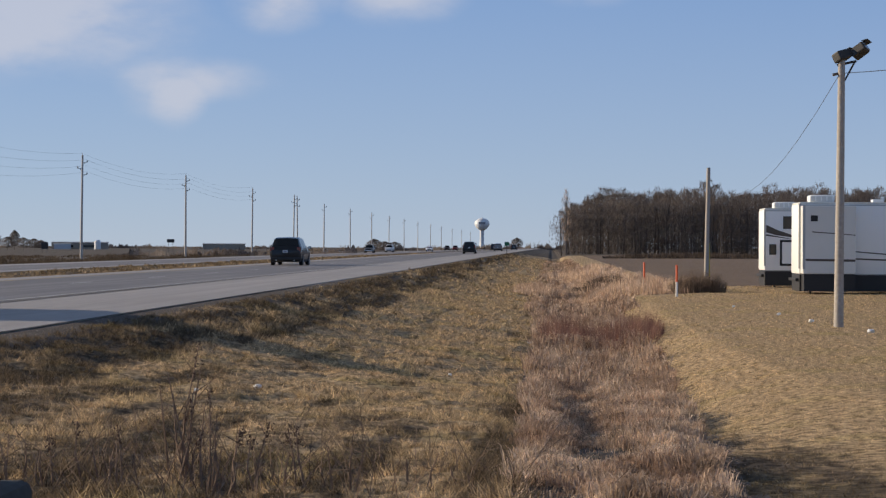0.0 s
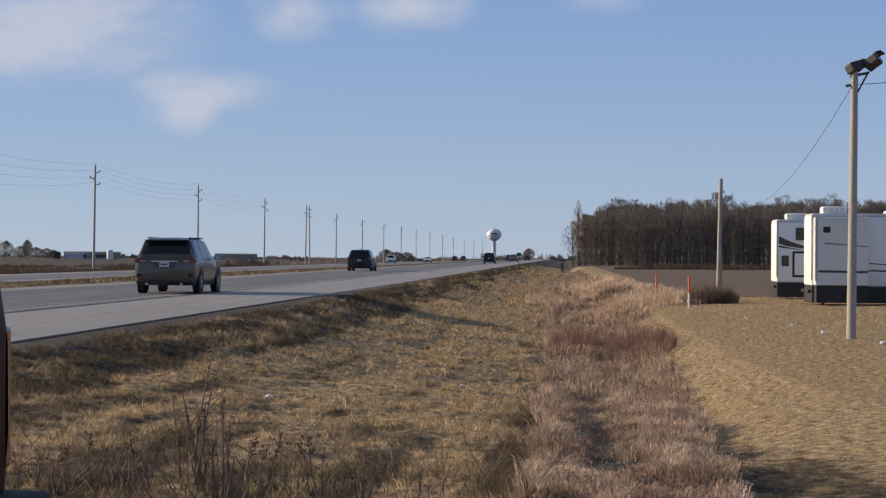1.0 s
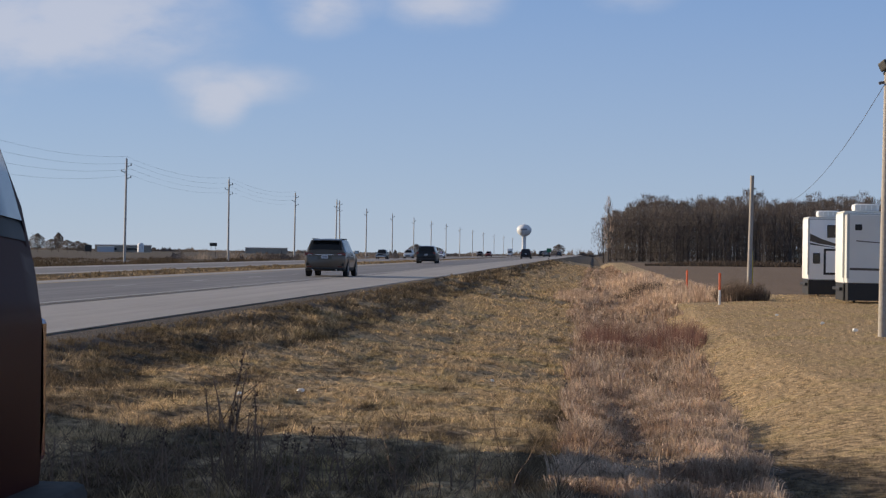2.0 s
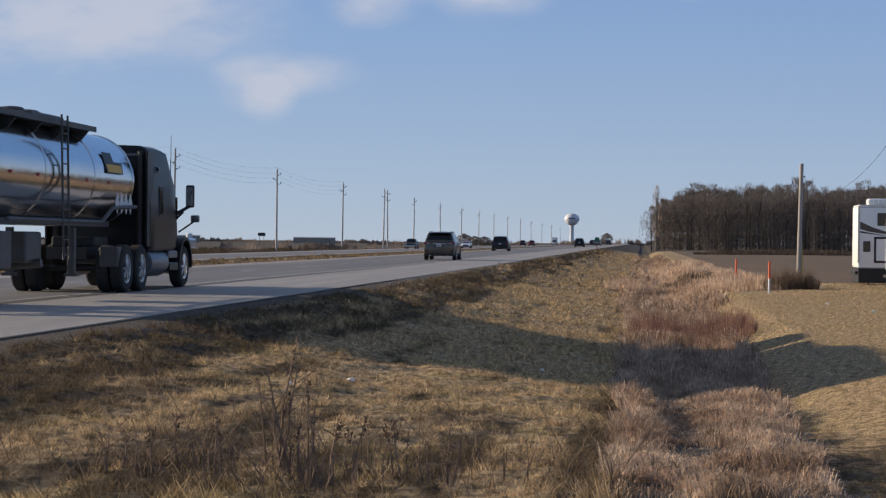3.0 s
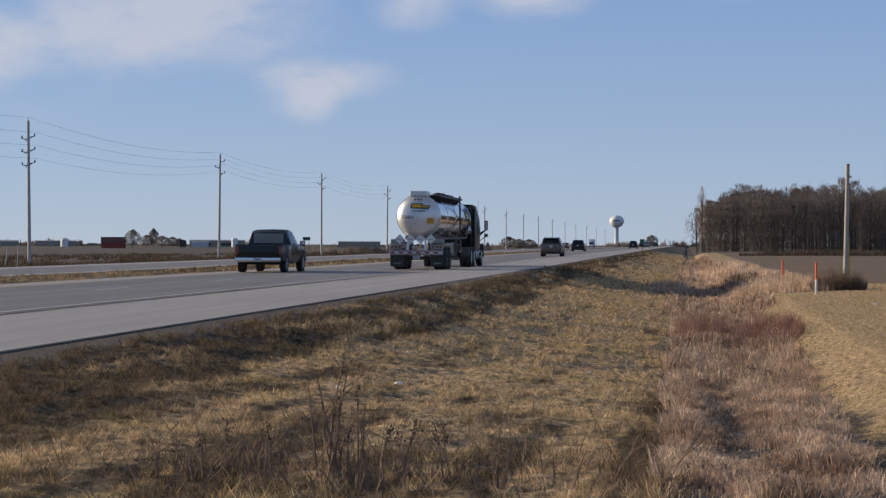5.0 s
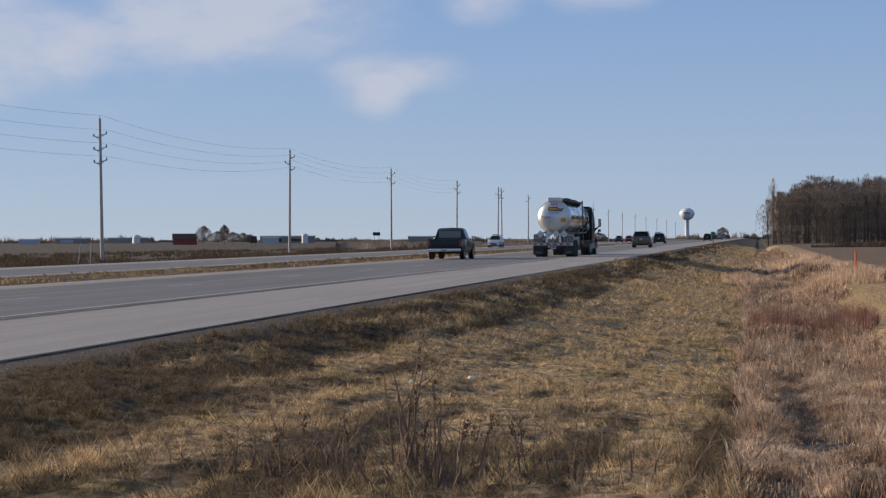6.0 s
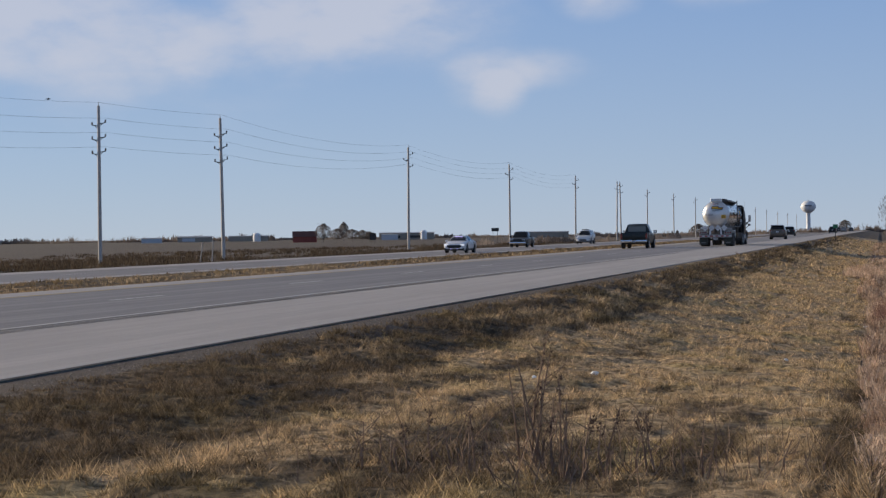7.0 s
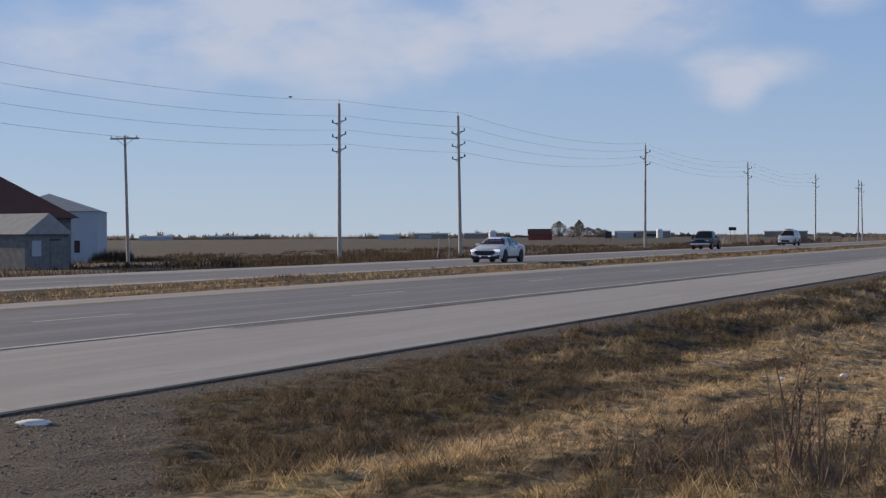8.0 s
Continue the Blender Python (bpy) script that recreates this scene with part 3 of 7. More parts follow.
# ---- grass, reeds and brush ----
def verge_grass():
    rng = np.random.default_rng(5)
    for x0, x1, y0, y1, per, h, w in ((-7.1, -0.1, 8.5, 18, 2900, 0.042, 0.0072), (-7.1, -0.1, 18, 30, 1400, 0.05, 0.011), (-7.1, -0.1, 30, 48, 650, 0.065, 0.016), (-7.2, -0.2, 48, 80, 260, 0.075, 0.026), (-7.2, 0, 80, 150, 60, 0.10, 0.06), (-7.2, 3, 150, 330, 10, 0.12, 0.14)):
        xy = scatter(rng, x0, x1, y0, y1, per, 12, 0.045)
        # bare gravel towards the drive and along the pavement
        ragged = rng.normal(0, 0.22, len(xy)) + 0.7 * value_noise(xy[:, 0] * 1.7, xy[:, 1] * 1.7, 6)
        keep = (xy[:, 1] > 9.4 - 1.95 * (xy[:, 0] + 5.1) + ragged) & (xy[:, 0] > -7.0 + 0.3 * ragged)
        xy = xy[keep]
        x, y = xy[:, 0], xy[:, 1]
        patchy = value_noise(x * 0.9, y * 0.5, 9) + 0.6 * value_noise(x * 2.6, y * 2.0, 10)
        tuft = value_noise(x * 7.0, y * 6.0, 14) + 0.7 * value_noise(x * 15.0, y * 13.0, 15)
        tall = h * (0.45 + rng.random(len(xy)) * 0.9) * (1 + 0.45 * np.clip(patchy, -0.9, 1.4)) * np.clip(1 + 1.0 * tuft, 0.25, 1.9)
        # ranker along the crest of the bank and at the foot by the ditch
        tall *= 1 + 0.35 * np.exp(-((x + 6.0) / 0.9) ** 2) + 0.5 * np.exp(-((x + 0.2) / 0.5) ** 2)
        tall *= 1 + 0.3 * np.clip((17 - y) / 7, 0, 1) * (patchy > 0.3)
        blades("verge_grass", xy, heights_at(xy), tall, w * (0.6 + rng.random(len(xy))), rng.uniform(0.5, 0.97, len(xy)), BLADES, "matted dry straw-coloured and brown winter grass on the road bank", "grass", seed=int(y0))


def lawn_grass():
    rng = np.random.default_rng(6)
    for x0, x1, y0, y1, per, h, w in ((0.3, 5, 10, 24, 1500, 0.032, 0.008), (1.2, 8.5, 24, 42, 800, 0.034, 0.014), (2.0, 14, 42, 76, 230, 0.04, 0.028), (5.0, 18, 76, 93, 60, 0.05, 0.05)):
        xy = scatter(rng, x0, x1, y0, y1, per, 8, 0.05)
        x, y = xy[:, 0], xy[:, 1]
        xy = xy[x > (2.15 + 0.2 * np.sin(y * 0.9)) * (1.2 + 1.36 * ease(4.0, 40.0, y)) / 2.56]
        blades("lawn_grass", xy, heights_at(xy), h * (0.5 + rng.random(len(xy))), w * (0.6 + rng.random(len(xy))), rng.uniform(0.5, 0.95, len(xy)), BLADES, "short mown straw-yellow winter lawn", "grass", seed=int(y0) + 50)


def bent_stems(name, xy, z, height, width, droop, material, label, category, seed=1):
    """Dead reeds in one mesh: each stem stands, then bends over at two thirds of its height."""
    rng = np.random.default_rng(seed)
    n = len(xy)
    a, b = rng.uniform(0, 2 * np.pi, n), rng.uniform(0, 2 * np.pi, n)
    base = np.column_stack([xy, z])
    side = np.column_stack([np.cos(a), np.sin(a), np.zeros(n)]) * (width / 2)[:, None]
    way = np.column_stack([np.cos(b), np.sin(b), np.zeros(n)])
    up = np.array([0, 0, 1.0])
    knee = base + way * (0.22 * height)[:, None] + up * (0.68 * height)[:, None]
    tip = knee + way * (0.55 * height * droop)[:, None] + up * (0.32 * height * (1 - 1.3 * droop))[:, None]
    co = np.empty((n, 5, 3))
    co[:, 0], co[:, 1], co[:, 2], co[:, 3], co[:, 4] = base - side, base + side, knee + side * 0.8, knee - side * 0.8, tip
    loops = (np.arange(n)[:, None] * 5 + np.array([0, 1, 2, 3, 3, 2, 4])).ravel()
    me = bpy.data.meshes.new(name)
    me.vertices.add(5 * n)
    me.vertices.foreach_set("co", co.ravel())
    me.loops.add(7 * n)
    me.loops.foreach_set("vertex_index", loops.astype(np.int32))
    me.polygons.add(2 * n)
    me.polygons.foreach_set("loop_start", (np.arange(n)[:, None] * 7 + np.array([0, 4])).ravel().astype(np.int32))
    me.update()
    me.materials.append(material)
    return tagged(new(name, me), label, category, kind="stuff")


def ditch_reeds():
    rng = np.random.default_rng(7)
    for x0, x1, y0, y1, per, h, w in ((-0.45, 2.2, 9.6, 20, 1500, 0.21, 0.0075), (-0.45, 2.25, 20, 34, 1100, 0.27, 0.011), (-0.45, 2.35, 34, 66, 420, 0.36, 0.018), (-0.8, 3.0, 66, 120, 90, 0.32, 0.035), (-0.8, 3.0, 120, 300, 14, 0.3, 0.10)):
        xy = scatter(rng, x0, x1, y0, y1, per, 16, 0.10)
        u = xy[:, 0].copy()
        edge = 0.16 * value_noise(xy[:, 1] * 0.9, xy[:, 1] * 0.0, 12)
        held = (u > x0 + 0.05 + edge) & (u < x1 - 0.1 + edge) if y0 < 66 else u > -9
        xy, u = xy[held], u[held]
        narrow = (1.2 + 1.36 * ease(4.0, 40.0, xy[:, 1])) / 2.56
        xy[:, 0] = u * narrow
        x, y = xy[:, 0], xy[:, 1]
        gap = value_noise(x * 2.0, y * 0.9, 11) + 0.7 * value_noise(x * 4.6, y * 2.6, 13)
        # wet hollows where the reeds lie flat or fail
        hollow = np.exp(-((u - 0.55) / 0.4) ** 2) * ease(11, 14, y) * (1 - ease(26, 36, y))
        keep = (gap - 0.75 * hollow > -0.5) | (rng.random(len(y)) < 0.25)
        xy, u, gap, hollow, narrow = xy[keep], u[keep], gap[keep], hollow[keep], narrow[keep]
        n = len(xy)
        tall = h * (0.4 + 0.8 * rng.random(n)) * np.clip(1 + 0.5 * gap, 0.35, 1.7) * (1 - 0.7 * hollow) * narrow ** 0.6
        droop = np.clip(rng.uniform(0.3, 1.3, n) + 0.3 * hollow, 0, 1.5)
        bent_stems("ditch_reeds", xy, heights_at(xy), tall, w * (0.5 + rng.random(n)), droop, REEDS, "dense dead pinkish-tan bent reeds filling the ditch", "reeds", seed=int(y0) + 9)


def brush(name, cx, cy, rx, ry, n, h, w, material, label, category, seed, kind="stuff", lean=0.35):
    rng = np.random.default_rng(seed)
    r, a = np.sqrt(rng.random(n)), rng.uniform(0, 2 * np.pi, n)
    xy = np.column_stack([cx + rx * r * np.cos(a), cy + ry * r * np.sin(a)])
    dome = np.sqrt(np.maximum(0.12, 1 - r ** 2 * 0.85))
    return blades(name, xy, heights_at(xy), h * dome * (0.55 + 0.55 * rng.random(n)), w * (0.6 + 0.8 * rng.random(n)), rng.uniform(0.0, lean, n), material, label, category, seed=seed, kind=kind)


verge_grass()
lawn_grass()
ditch_reeds()
brush("red_thicket", 0.35, 50, 0.65, 4.5, 1700, 1.0, 0.012, RED_TWIGS, "thicket of dark red leafless twigs in the ditch", "shrub", 21)
brush("red_thicket", 1.75, 49, 1.05, 5.0, 2700, 0.9, 0.012, RED_TWIGS, "rounded thicket of red leafless twigs at the ditch edge", "shrub", 22)
brush("brown_shrub", 6.0, 80, 1.15, 1.0, 2600, 1.05, 0.016, SHRUB_TWIGS, "dense brown leafless shrub beside the marker post", "shrub", 23, kind="")
brush("tall_grass", 4.0, 84, 3.2, 6, 4200, 0.75, 0.03, REEDS, "tall pale dead grass at the field edge", "grass", 24)
brush("tall_grass", 3.0, 110, 3.2, 14, 3500, 0.7, 0.05, REEDS, "tall pale dead grass along the far ditch", "grass", 25)
brush("tall_grass", 2.4, 150, 3.0, 26, 3000, 0.8, 0.08, REEDS, "tall pale dead grass along the far ditch", "grass", 26)
brush("brown_shrub", -0.6, 96, 1.3, 6, 2600, 0.75, 0.03, REEDS, "pale tangled dead shrub on the ditch bank", "shrub", 27, kind="")
brush("brown_shrub", 2.5, 105, 1.6, 7, 2600, 0.7, 0.03, BROWN_TWIGS, "low dark tangled shrub on the ditch bank", "shrub", 28, kind="")
brush("field_scrub", 22, 300, 14, 8, 3000, 1.1, 0.2, BROWN_TWIGS, "low scrub at the far field edge", "shrub", 29)


def median_grass():
    rng = np.random.default_rng(8)
    for x0, x1, y0, y1, per, h, w in ((-24.5, -19.7, 28, 110, 120, 0.075, 0.03), (-31.5, -19.7, 110, 330, 9, 0.2, 0.12), (-32.2, -24.5, 40, 110, 22, 0.14, 0.05)):
        xy = scatter(rng, x0, x1, y0, y1, per, 8, 0.12)
        blades("median_grass", xy, heights_at(xy), h * (0.4 + rng.random(len(xy))), w * (0.6 + rng.random(len(xy))), rng.uniform(0.2, 0.8, len(xy)), MEDIAN_BLADES, "dry yellow grass on the highway median", "grass", seed=int(y0) + 80)
    for x0, x1, y0, y1, per, h, w in ((-50, -44, 60, 330, 8, 0.3, 0.08), (-62, -50, 90, 330, 7, 0.65, 0.07), (-110, -62, 110, 220, 3.0, 0.45, 0.1), (-130, -62, 220, 420, 0.7, 0.5, 0.15)):
        xy = scatter(rng, x0, x1, y0, y1, per, 14, 0.5)
        pn = np.array([noise.noise((x * 0.12, y * 0.05, 5)) for x, y in xy])
        xy, pn = xy[pn > -0.15], pn[pn > -0.15]
        blades("field_grass", xy, heights_at(xy), h * (0.35 + rng.random(len(xy))) * (0.8 + pn), w * (0.6 + rng.random(len(xy))), rng.uniform(0.2, 0.7, len(xy)), (FIELD_BLADES), "rough brown dead grass and weeds below the pole line", "grass", seed=int(x0) + 300)


FIELD_BLADES = grass_mat("field_grass", ((0.055, 0.042, 0.03), (0.105, 0.08, 0.055), (0.08, 0.06, 0.042), (0.145, 0.112, 0.075)), (0.6, 0.58, 0.58), 0.12)
median_grass()


def dry_weed(x, y, h, lean, turn, stems, label):
    rng = random.Random(int(x * 1000 + y * 77))
    t = thing("dry_weed", pose(x, y, ground_z(x, y) - 0.03, 0, 0, turn), label, "weed", "dead weeds in front of the camera")
    for i in range(stems):
        hh = h * (1 if i == 0 else rng.uniform(0.5, 0.95))
        a, l = rng.uniform(0, 6.28), lean * rng.uniform(0.4, 1.3) * hh
        bx, by = rng.gauss(0, 0.05), rng.gauss(0, 0.05)
        top = Vector((bx + l * math.cos(a if i else 0), by + l * 0.6 * math.sin(a), hh))
        bm = bmesh.new()
        mid = Vector((bx, by, 0)).lerp(top, 0.5) + Vector((rng.gauss(0, 0.02), 0, 0))
        put_rod(bm, (bx, by, 0), mid, 0.0085, 0.0065, 5)
        put_rod(bm, mid, top, 0.0055, 0.003, 5)
        for k in range(rng.randint(1, 4)):
            s = Vector((bx, by, 0)).lerp(top, rng.uniform(0.35, 0.8))
            put_rod(bm, s, s + Vector((rng.gauss(0, 0.08), rng.gauss(0, 0.05), rng.uniform(0.08, 0.22) * h)), 0.003, 0.0015, 4)
        stem = part("stem", bm, WEED, t)
        if i < 2 and hh > 0.3:
            bm = bmesh.new()
            for k in range(22):
                f = rng.uniform(0.72, 1.0)
                p = Vector((bx, by, 0)).lerp(top, f) + Vector((rng.gauss(0, 0.014), rng.gauss(0, 0.014), 0))
                bmesh.ops.create_cone(bm, segments=4, radius1=rng.uniform(0.003, 0.006), radius2=0.001, depth=rng.uniform(0.01, 0.024), cap_ends=True,
                                      matrix=Matrix.Translation(p) @ Euler((rng.uniform(-1, 1), rng.uniform(-1, 1), 0)).to_matrix().to_4x4())
            tagged(part("seed_head", bm, SEED, stem), kind="stuff")
    return t


for x, y, h, lean, turn, stems in ((-2.05, 10.7, 0.80, 0.22, 0, 7), (-1.9, 10.6, 0.58, 0.12, 70, 5), (-0.72, 10.8, 0.22, 0.35, 10, 2), (-1.6, 10.5, 0.42, 0.2, 40, 4), (-1.38, 10.8, 0.38, 0.25, 140, 3),
                                   (-2.5, 10.6, 0.36, 0.2, 200, 3), (-2.75, 10.4, 0.32, 0.25, 250, 3), (-1.1, 10.4, 0.30, 0.22, 300, 3), (-2.3, 10.3, 0.36, 0.25, 90, 4), (-0.45, 10.6, 0.16, 0.3, 120, 2), (-3.0, 10.5, 0.28, 0.25, 30, 3), (-1.72, 10.2, 0.4, 0.3, 0, 4)):
    dry_weed(x, y, h, lean, turn, stems, "tall dead brown weed with dark seed heads on the bank")


def brambles():
    rng = random.Random(4)
    bm = bmesh.new()
    for i in range(190):
        x, y = rng.gauss(-1.75, 0.8), rng.uniform(9.6, 11.4)
        p = Vector((x, y, ground_z(x, y)))
        d = Vector((rng.gauss(0, 0.5), rng.gauss(0, 0.3), 1.0)).normalized()
        n, step = 4, rng.uniform(0.07, 0.16)
        for k in range(n):
            q = p + d * step
            put_rod(bm, p, q, 0.0032 - 0.0006 * k, 0.0026 - 0.0006 * k, 3, False)
            p, d = q, (d + Vector((rng.gauss(0, 0.25), rng.gauss(0, 0.2), -0.12))).normalized()
    return tagged(new("bramble", finish("bramble", bm, WEED)), "tangle of thin bare bramble stems", "bramble", kind="stuff")


brambles()


def stones():
    """Loose stones in one mesh: small uneven lumps on the drive and along the pavement's edge."""
    rng = np.random.default_rng(9)
    t = (1 + 5 ** 0.5) / 2
    lump = np.array([(-1, t, 0), (1, t, 0), (-1, -t, 0), (1, -t, 0), (0, -1, t), (0, 1, t), (0, -1, -t), (0, 1, -t), (t, 0, -1), (t, 0, 1), (-t, 0, -1), (-t, 0, 1)]) / 1.9
    faces = np.array([(0, 11, 5), (0, 5, 1), (0, 1, 7), (0, 7, 10), (0, 10, 11), (1, 5, 9), (5, 11, 4), (11, 10, 2), (10, 7, 6), (7, 1, 8), (3, 9, 4), (3, 4, 2), (3, 2, 6), (3, 6, 8), (3, 8, 9), (4, 9, 5), (2, 4, 11), (6, 2, 10), (8, 6, 7), (9, 8, 1)])
    x = np.concatenate([rng.uniform(-7.57, -6.9, 2600) + np.abs(rng.normal(0, 0.1, 2600)), rng.uniform(-7.55, -3.6, 3600), rng.uniform(-7.55, -6.0, 900)])
    y = np.concatenate([rng.uniform(9, 44, 2600), rng.uniform(8.2, 14.5, 3600), rng.uniform(9.5, 13, 900)])
    keep = (x < -6.7) | (y < 9.6 - 1.95 * (x + 5.1) + rng.normal(0, 0.5, len(x)))
    x, y = x[keep], y[keep]
    n = len(x)
    r = rng.choice((0.003, 0.0045, 0.006, 0.008, 0.012), n, p=(0.3, 0.3, 0.22, 0.13, 0.05))
    a = rng.uniform(0, 6.28, n)
    co = lump[None] * rng.uniform(0.7, 1.25, (n, 12, 1)) * np.stack([np.full(n, 1.25), np.ones(n), np.full(n, 0.65)], 1)[:, None] * r[:, None, None]
    turned = np.stack([co[..., 0] * np.cos(a)[:, None] - co[..., 1] * np.sin(a)[:, None], co[..., 0] * np.sin(a)[:, None] + co[..., 1] * np.cos(a)[:, None], co[..., 2]], -1)
    turned += np.stack([x, y, land(x, y) + r * 0.25], 1)[:, None]
    me = bpy.data.meshes.new("gravel_stones")
    me.from_pydata(turned.reshape(-1, 3).tolist(), [], (faces[None] + 12 * np.arange(n)[:, None, None]).reshape(-1, 3).tolist())
    me.materials.append(STONE)
    return tagged(new("gravel_stones", me), "loose grey gravel stones on the drive and along the pavement edge", "gravel", kind="stuff")


stones()


def puddle(x, y, rx, ry, seed):
    bm = bmesh.new()
    z = ground_z(x, y) + 0.025
    ring = []
    for i in range(28):
        a = 2 * math.pi * i / 28
        r = 0.75 + 0.45 * noise.noise((math.cos(a) * 1.4, math.sin(a) * 1.4, seed))
        ring.append((x + rx * r * math.cos(a), y + ry * r * math.sin(a), z - 0.02))
    put_poly(bm, ring, (0, 0, 0.02))
    return tagged(new("puddle", finish("puddle", bm, ICE)), "small shallow puddle among flattened reeds in the ditch", "puddle")


puddle(0.85, 19.2, 0.13, 0.4, 3)


def litter(x, y, s, seed):
    rng = random.Random(seed)
    bm = bmesh.new()
    bmesh.ops.create_icosphere(bm, subdivisions=2, radius=s)
    for v in bm.verts:
        v.co = Vector((v.co.x * 1.1, v.co.y, v.co.z * 0.7)) * (1 + rng.uniform(-0.35, 0.3))
    ob = new("litter", finish("litter", bm, PAPER))
    ob.location = (x, y, ground_z(x, y) + s * 0.45 + 0.03)
    return tagged(ob, "crumpled white scrap of litter in the grass", "litter")


for i, (x, y, s) in enumerate(((-3.3, 21.8, 0.038), (-3.8, 20.7, 0.024), (-1.6, 31, 0.03), (-0.5, 46.5, 0.04), (6.75, 41.5, 0.07), (6.3, 47.5, 0.06), (6.1, 52.5, 0.05), (5.6, 60, 0.05))):
    litter(x, y, s, i)


def snow_patch(x, y):
    bm = bmesh.new()
    bmesh.ops.create_icosphere(bm, subdivisions=3, radius=1)
    for v in bm.verts:
        k = 1 + 0.35 * noise.noise(v.co * 1.7)
        v.co = Vector((v.co.x * 0.12 * k, v.co.y * 0.1 * k, max(-0.01, v.co.z * 0.03)))
    ob = new("snow_patch", finish("snow_patch", bm, PAPER, True))
    ob.location = (x, y, ground_z(x, y) + 0.005)
    return tagged(ob, "small remnant of dirty white snow on the gravel", "snow")


snow_patch(-7.05, 11.1)

# ---- poles, wires and lamps ----
def bearing(az, r):
    return -r * math.sin(radians(az)), r * math.cos(radians(az))


def utility_pole(x, y, h, arms, lean, label, side=1):
    """A tall wooden pole with stand-off insulators at several levels."""
    t = thing("utility_pole", pose(x, y, ground_z(x, y) - 0.3, 0, lean, 0), label, "utility pole", "poles along the far carriageway")
    part("pole", rod((0, 0, 0), (0, 0, h + 0.3), 0.19, 0.125, 12), POLE_GREY, t, smooth_it=True)
    part("pole_cap", rod((0, 0, h + 0.3), (0, 0, h + 0.62), 0.035, 0.02, 6), PORCELAIN, t)
    for i, (down, s) in enumerate(arms):
        z = h + 0.3 - down
        bm = bmesh.new()
        put_rod(bm, (0.1 * s, 0, z - 0.08), (0.62 * s, 0, z), 0.045, 0.03, 6)
        put_rod(bm, (0.1 * s, 0, z - 0.28), (0.4 * s, 0, z - 0.05), 0.025, 0.025, 5)
        arm = part("bracket", bm, STEEL_DARK, t)
        part("insulator", lathe([(0.04, z - 0.02), (0.09, z + 0.03), (0.05, z + 0.08), (0.09, z + 0.13), (0.05, z + 0.18), (0.08, z + 0.23), (0.03, z + 0.27)], 8, "Z", (0.62 * s, 0, 0)), PORCELAIN, arm)
    return t


THREE = ((1.5, 1), (1.7, -1), (2.75, 1), (2.95, -1), (4.0, 1), (4.2, -1))
TWO = ((0.9, 1), (1.7, -1), (2.5, 1))
PLACES = [(-67.5, 78, 14), (-67, 160, 13.9), (-62, 178.5, 13.7)] + [(-62, y, 13.9) for y in (254, 327.5, 401)]
for i, (x, y, h) in enumerate(PLACES):
    utility_pole(x, y, h, THREE if i < 3 else TWO, (0.0, 0.2, -0.7, 0.5, 0.0, 0.4)[i], "tall grey wooden utility pole with three tiers of insulators" if i < 3 else "tall grey wooden utility pole beside the far carriageway")
for x, y, lean in ((-62, 466, 0.8), (-62, 474, -0.8)):
    utility_pole(x, y, 14.2, TWO, lean, "one of two grey poles leaning together as a pair")
for k, y in enumerate((529, 599, 671, 743, 820, 905, 1000, 1100, 1220, 1350, 1500)):
    utility_pole(-62, y, 13.6, TWO[:2], (0.3, -0.2, 0.0)[k % 3], "distant grey wooden utility pole in a long row")


def cable(name, a, b, sag, r=0.0085, label="thin dark overhead power line"):
    bm = bmesh.new()
    a, b = Vector(a), Vector(b)
    n = 14
    u = (b - a).cross(Vector((0, 0, 1))).normalized()
    rings = []
    for i in range(n + 1):
        p = a.lerp(b, i / n) - Vector((0, 0, sag * 4 * (i / n) * (1 - i / n)))
        rings.append([bm.verts.new(p + u * (r * c) + Vector((0, 0, r * s))) for c, s in ((1, 0), (0, 1), (-1, 0), (0, -1))])
    for p, q in zip(rings, rings[1:]):
        for k in range(4):
            bm.faces.new((p[k], p[(k + 1) % 4], q[(k + 1) % 4], q[k]))
    return tagged(new(name, finish(name, bm, WIRE)), label, "cable")


for (x0, y0, h0), (x1, y1, h1) in zip(PLACES, PLACES[1:]):
    for down, off in ((0.0, 0.0), (1.4, 0.62), (2.65, 0.62), (3.9, 0.62)):
        d0 = down if h0 > 0 and y0 < 200 else down * 0.62
        d1 = down if y1 < 200 else down * 0.62
        cable("power_line", (x0 + off, y0, ground_z(x0, y0) + h0 - d0 + 0.3), (x1 + off, y1, ground_z(x1, y1) + h1 - d1 + 0.3), 0.00017 * ((y1 - y0) ** 2) + 0.08)


def crossarm_pole(x, y, h, turn):
    t = thing("crossarm_pole", pose(x, y, ground_z(x, y) - 0.3, 0, -1.2, turn), "weathered wooden pole with one crossarm near a barn", "utility pole")
    part("pole", rod((0, 0, 0), (0, 0, h + 0.3), 0.145, 0.105, 12), POLE_GREY, t, smooth_it=True)
    part("crossarm", box(-1.15, 1.15, -0.19, -0.08, h - 0.02, h + 0.12, 0.01), POLE_GREY, t)
    for s in (-1, 1):
        part("brace", rod((0, -0.14, h - 0.55), (0.62 * s, -0.14, h - 0.02), 0.022, 0.022, 5), STEEL_DARK, t)
    for dx in (-1.05, -0.6, 0.25, 0.95):
        part("insulator", lathe([(0.03, h + 0.12), (0.055, h + 0.17), (0.035, h + 0.21), (0.05, h + 0.25), (0.02, h + 0.29)], 8, "Z", (dx, -0.13, 0)), PORCELAIN, t)


crossarm_pole(*bearing(28.87, 158), 10.4, 28)


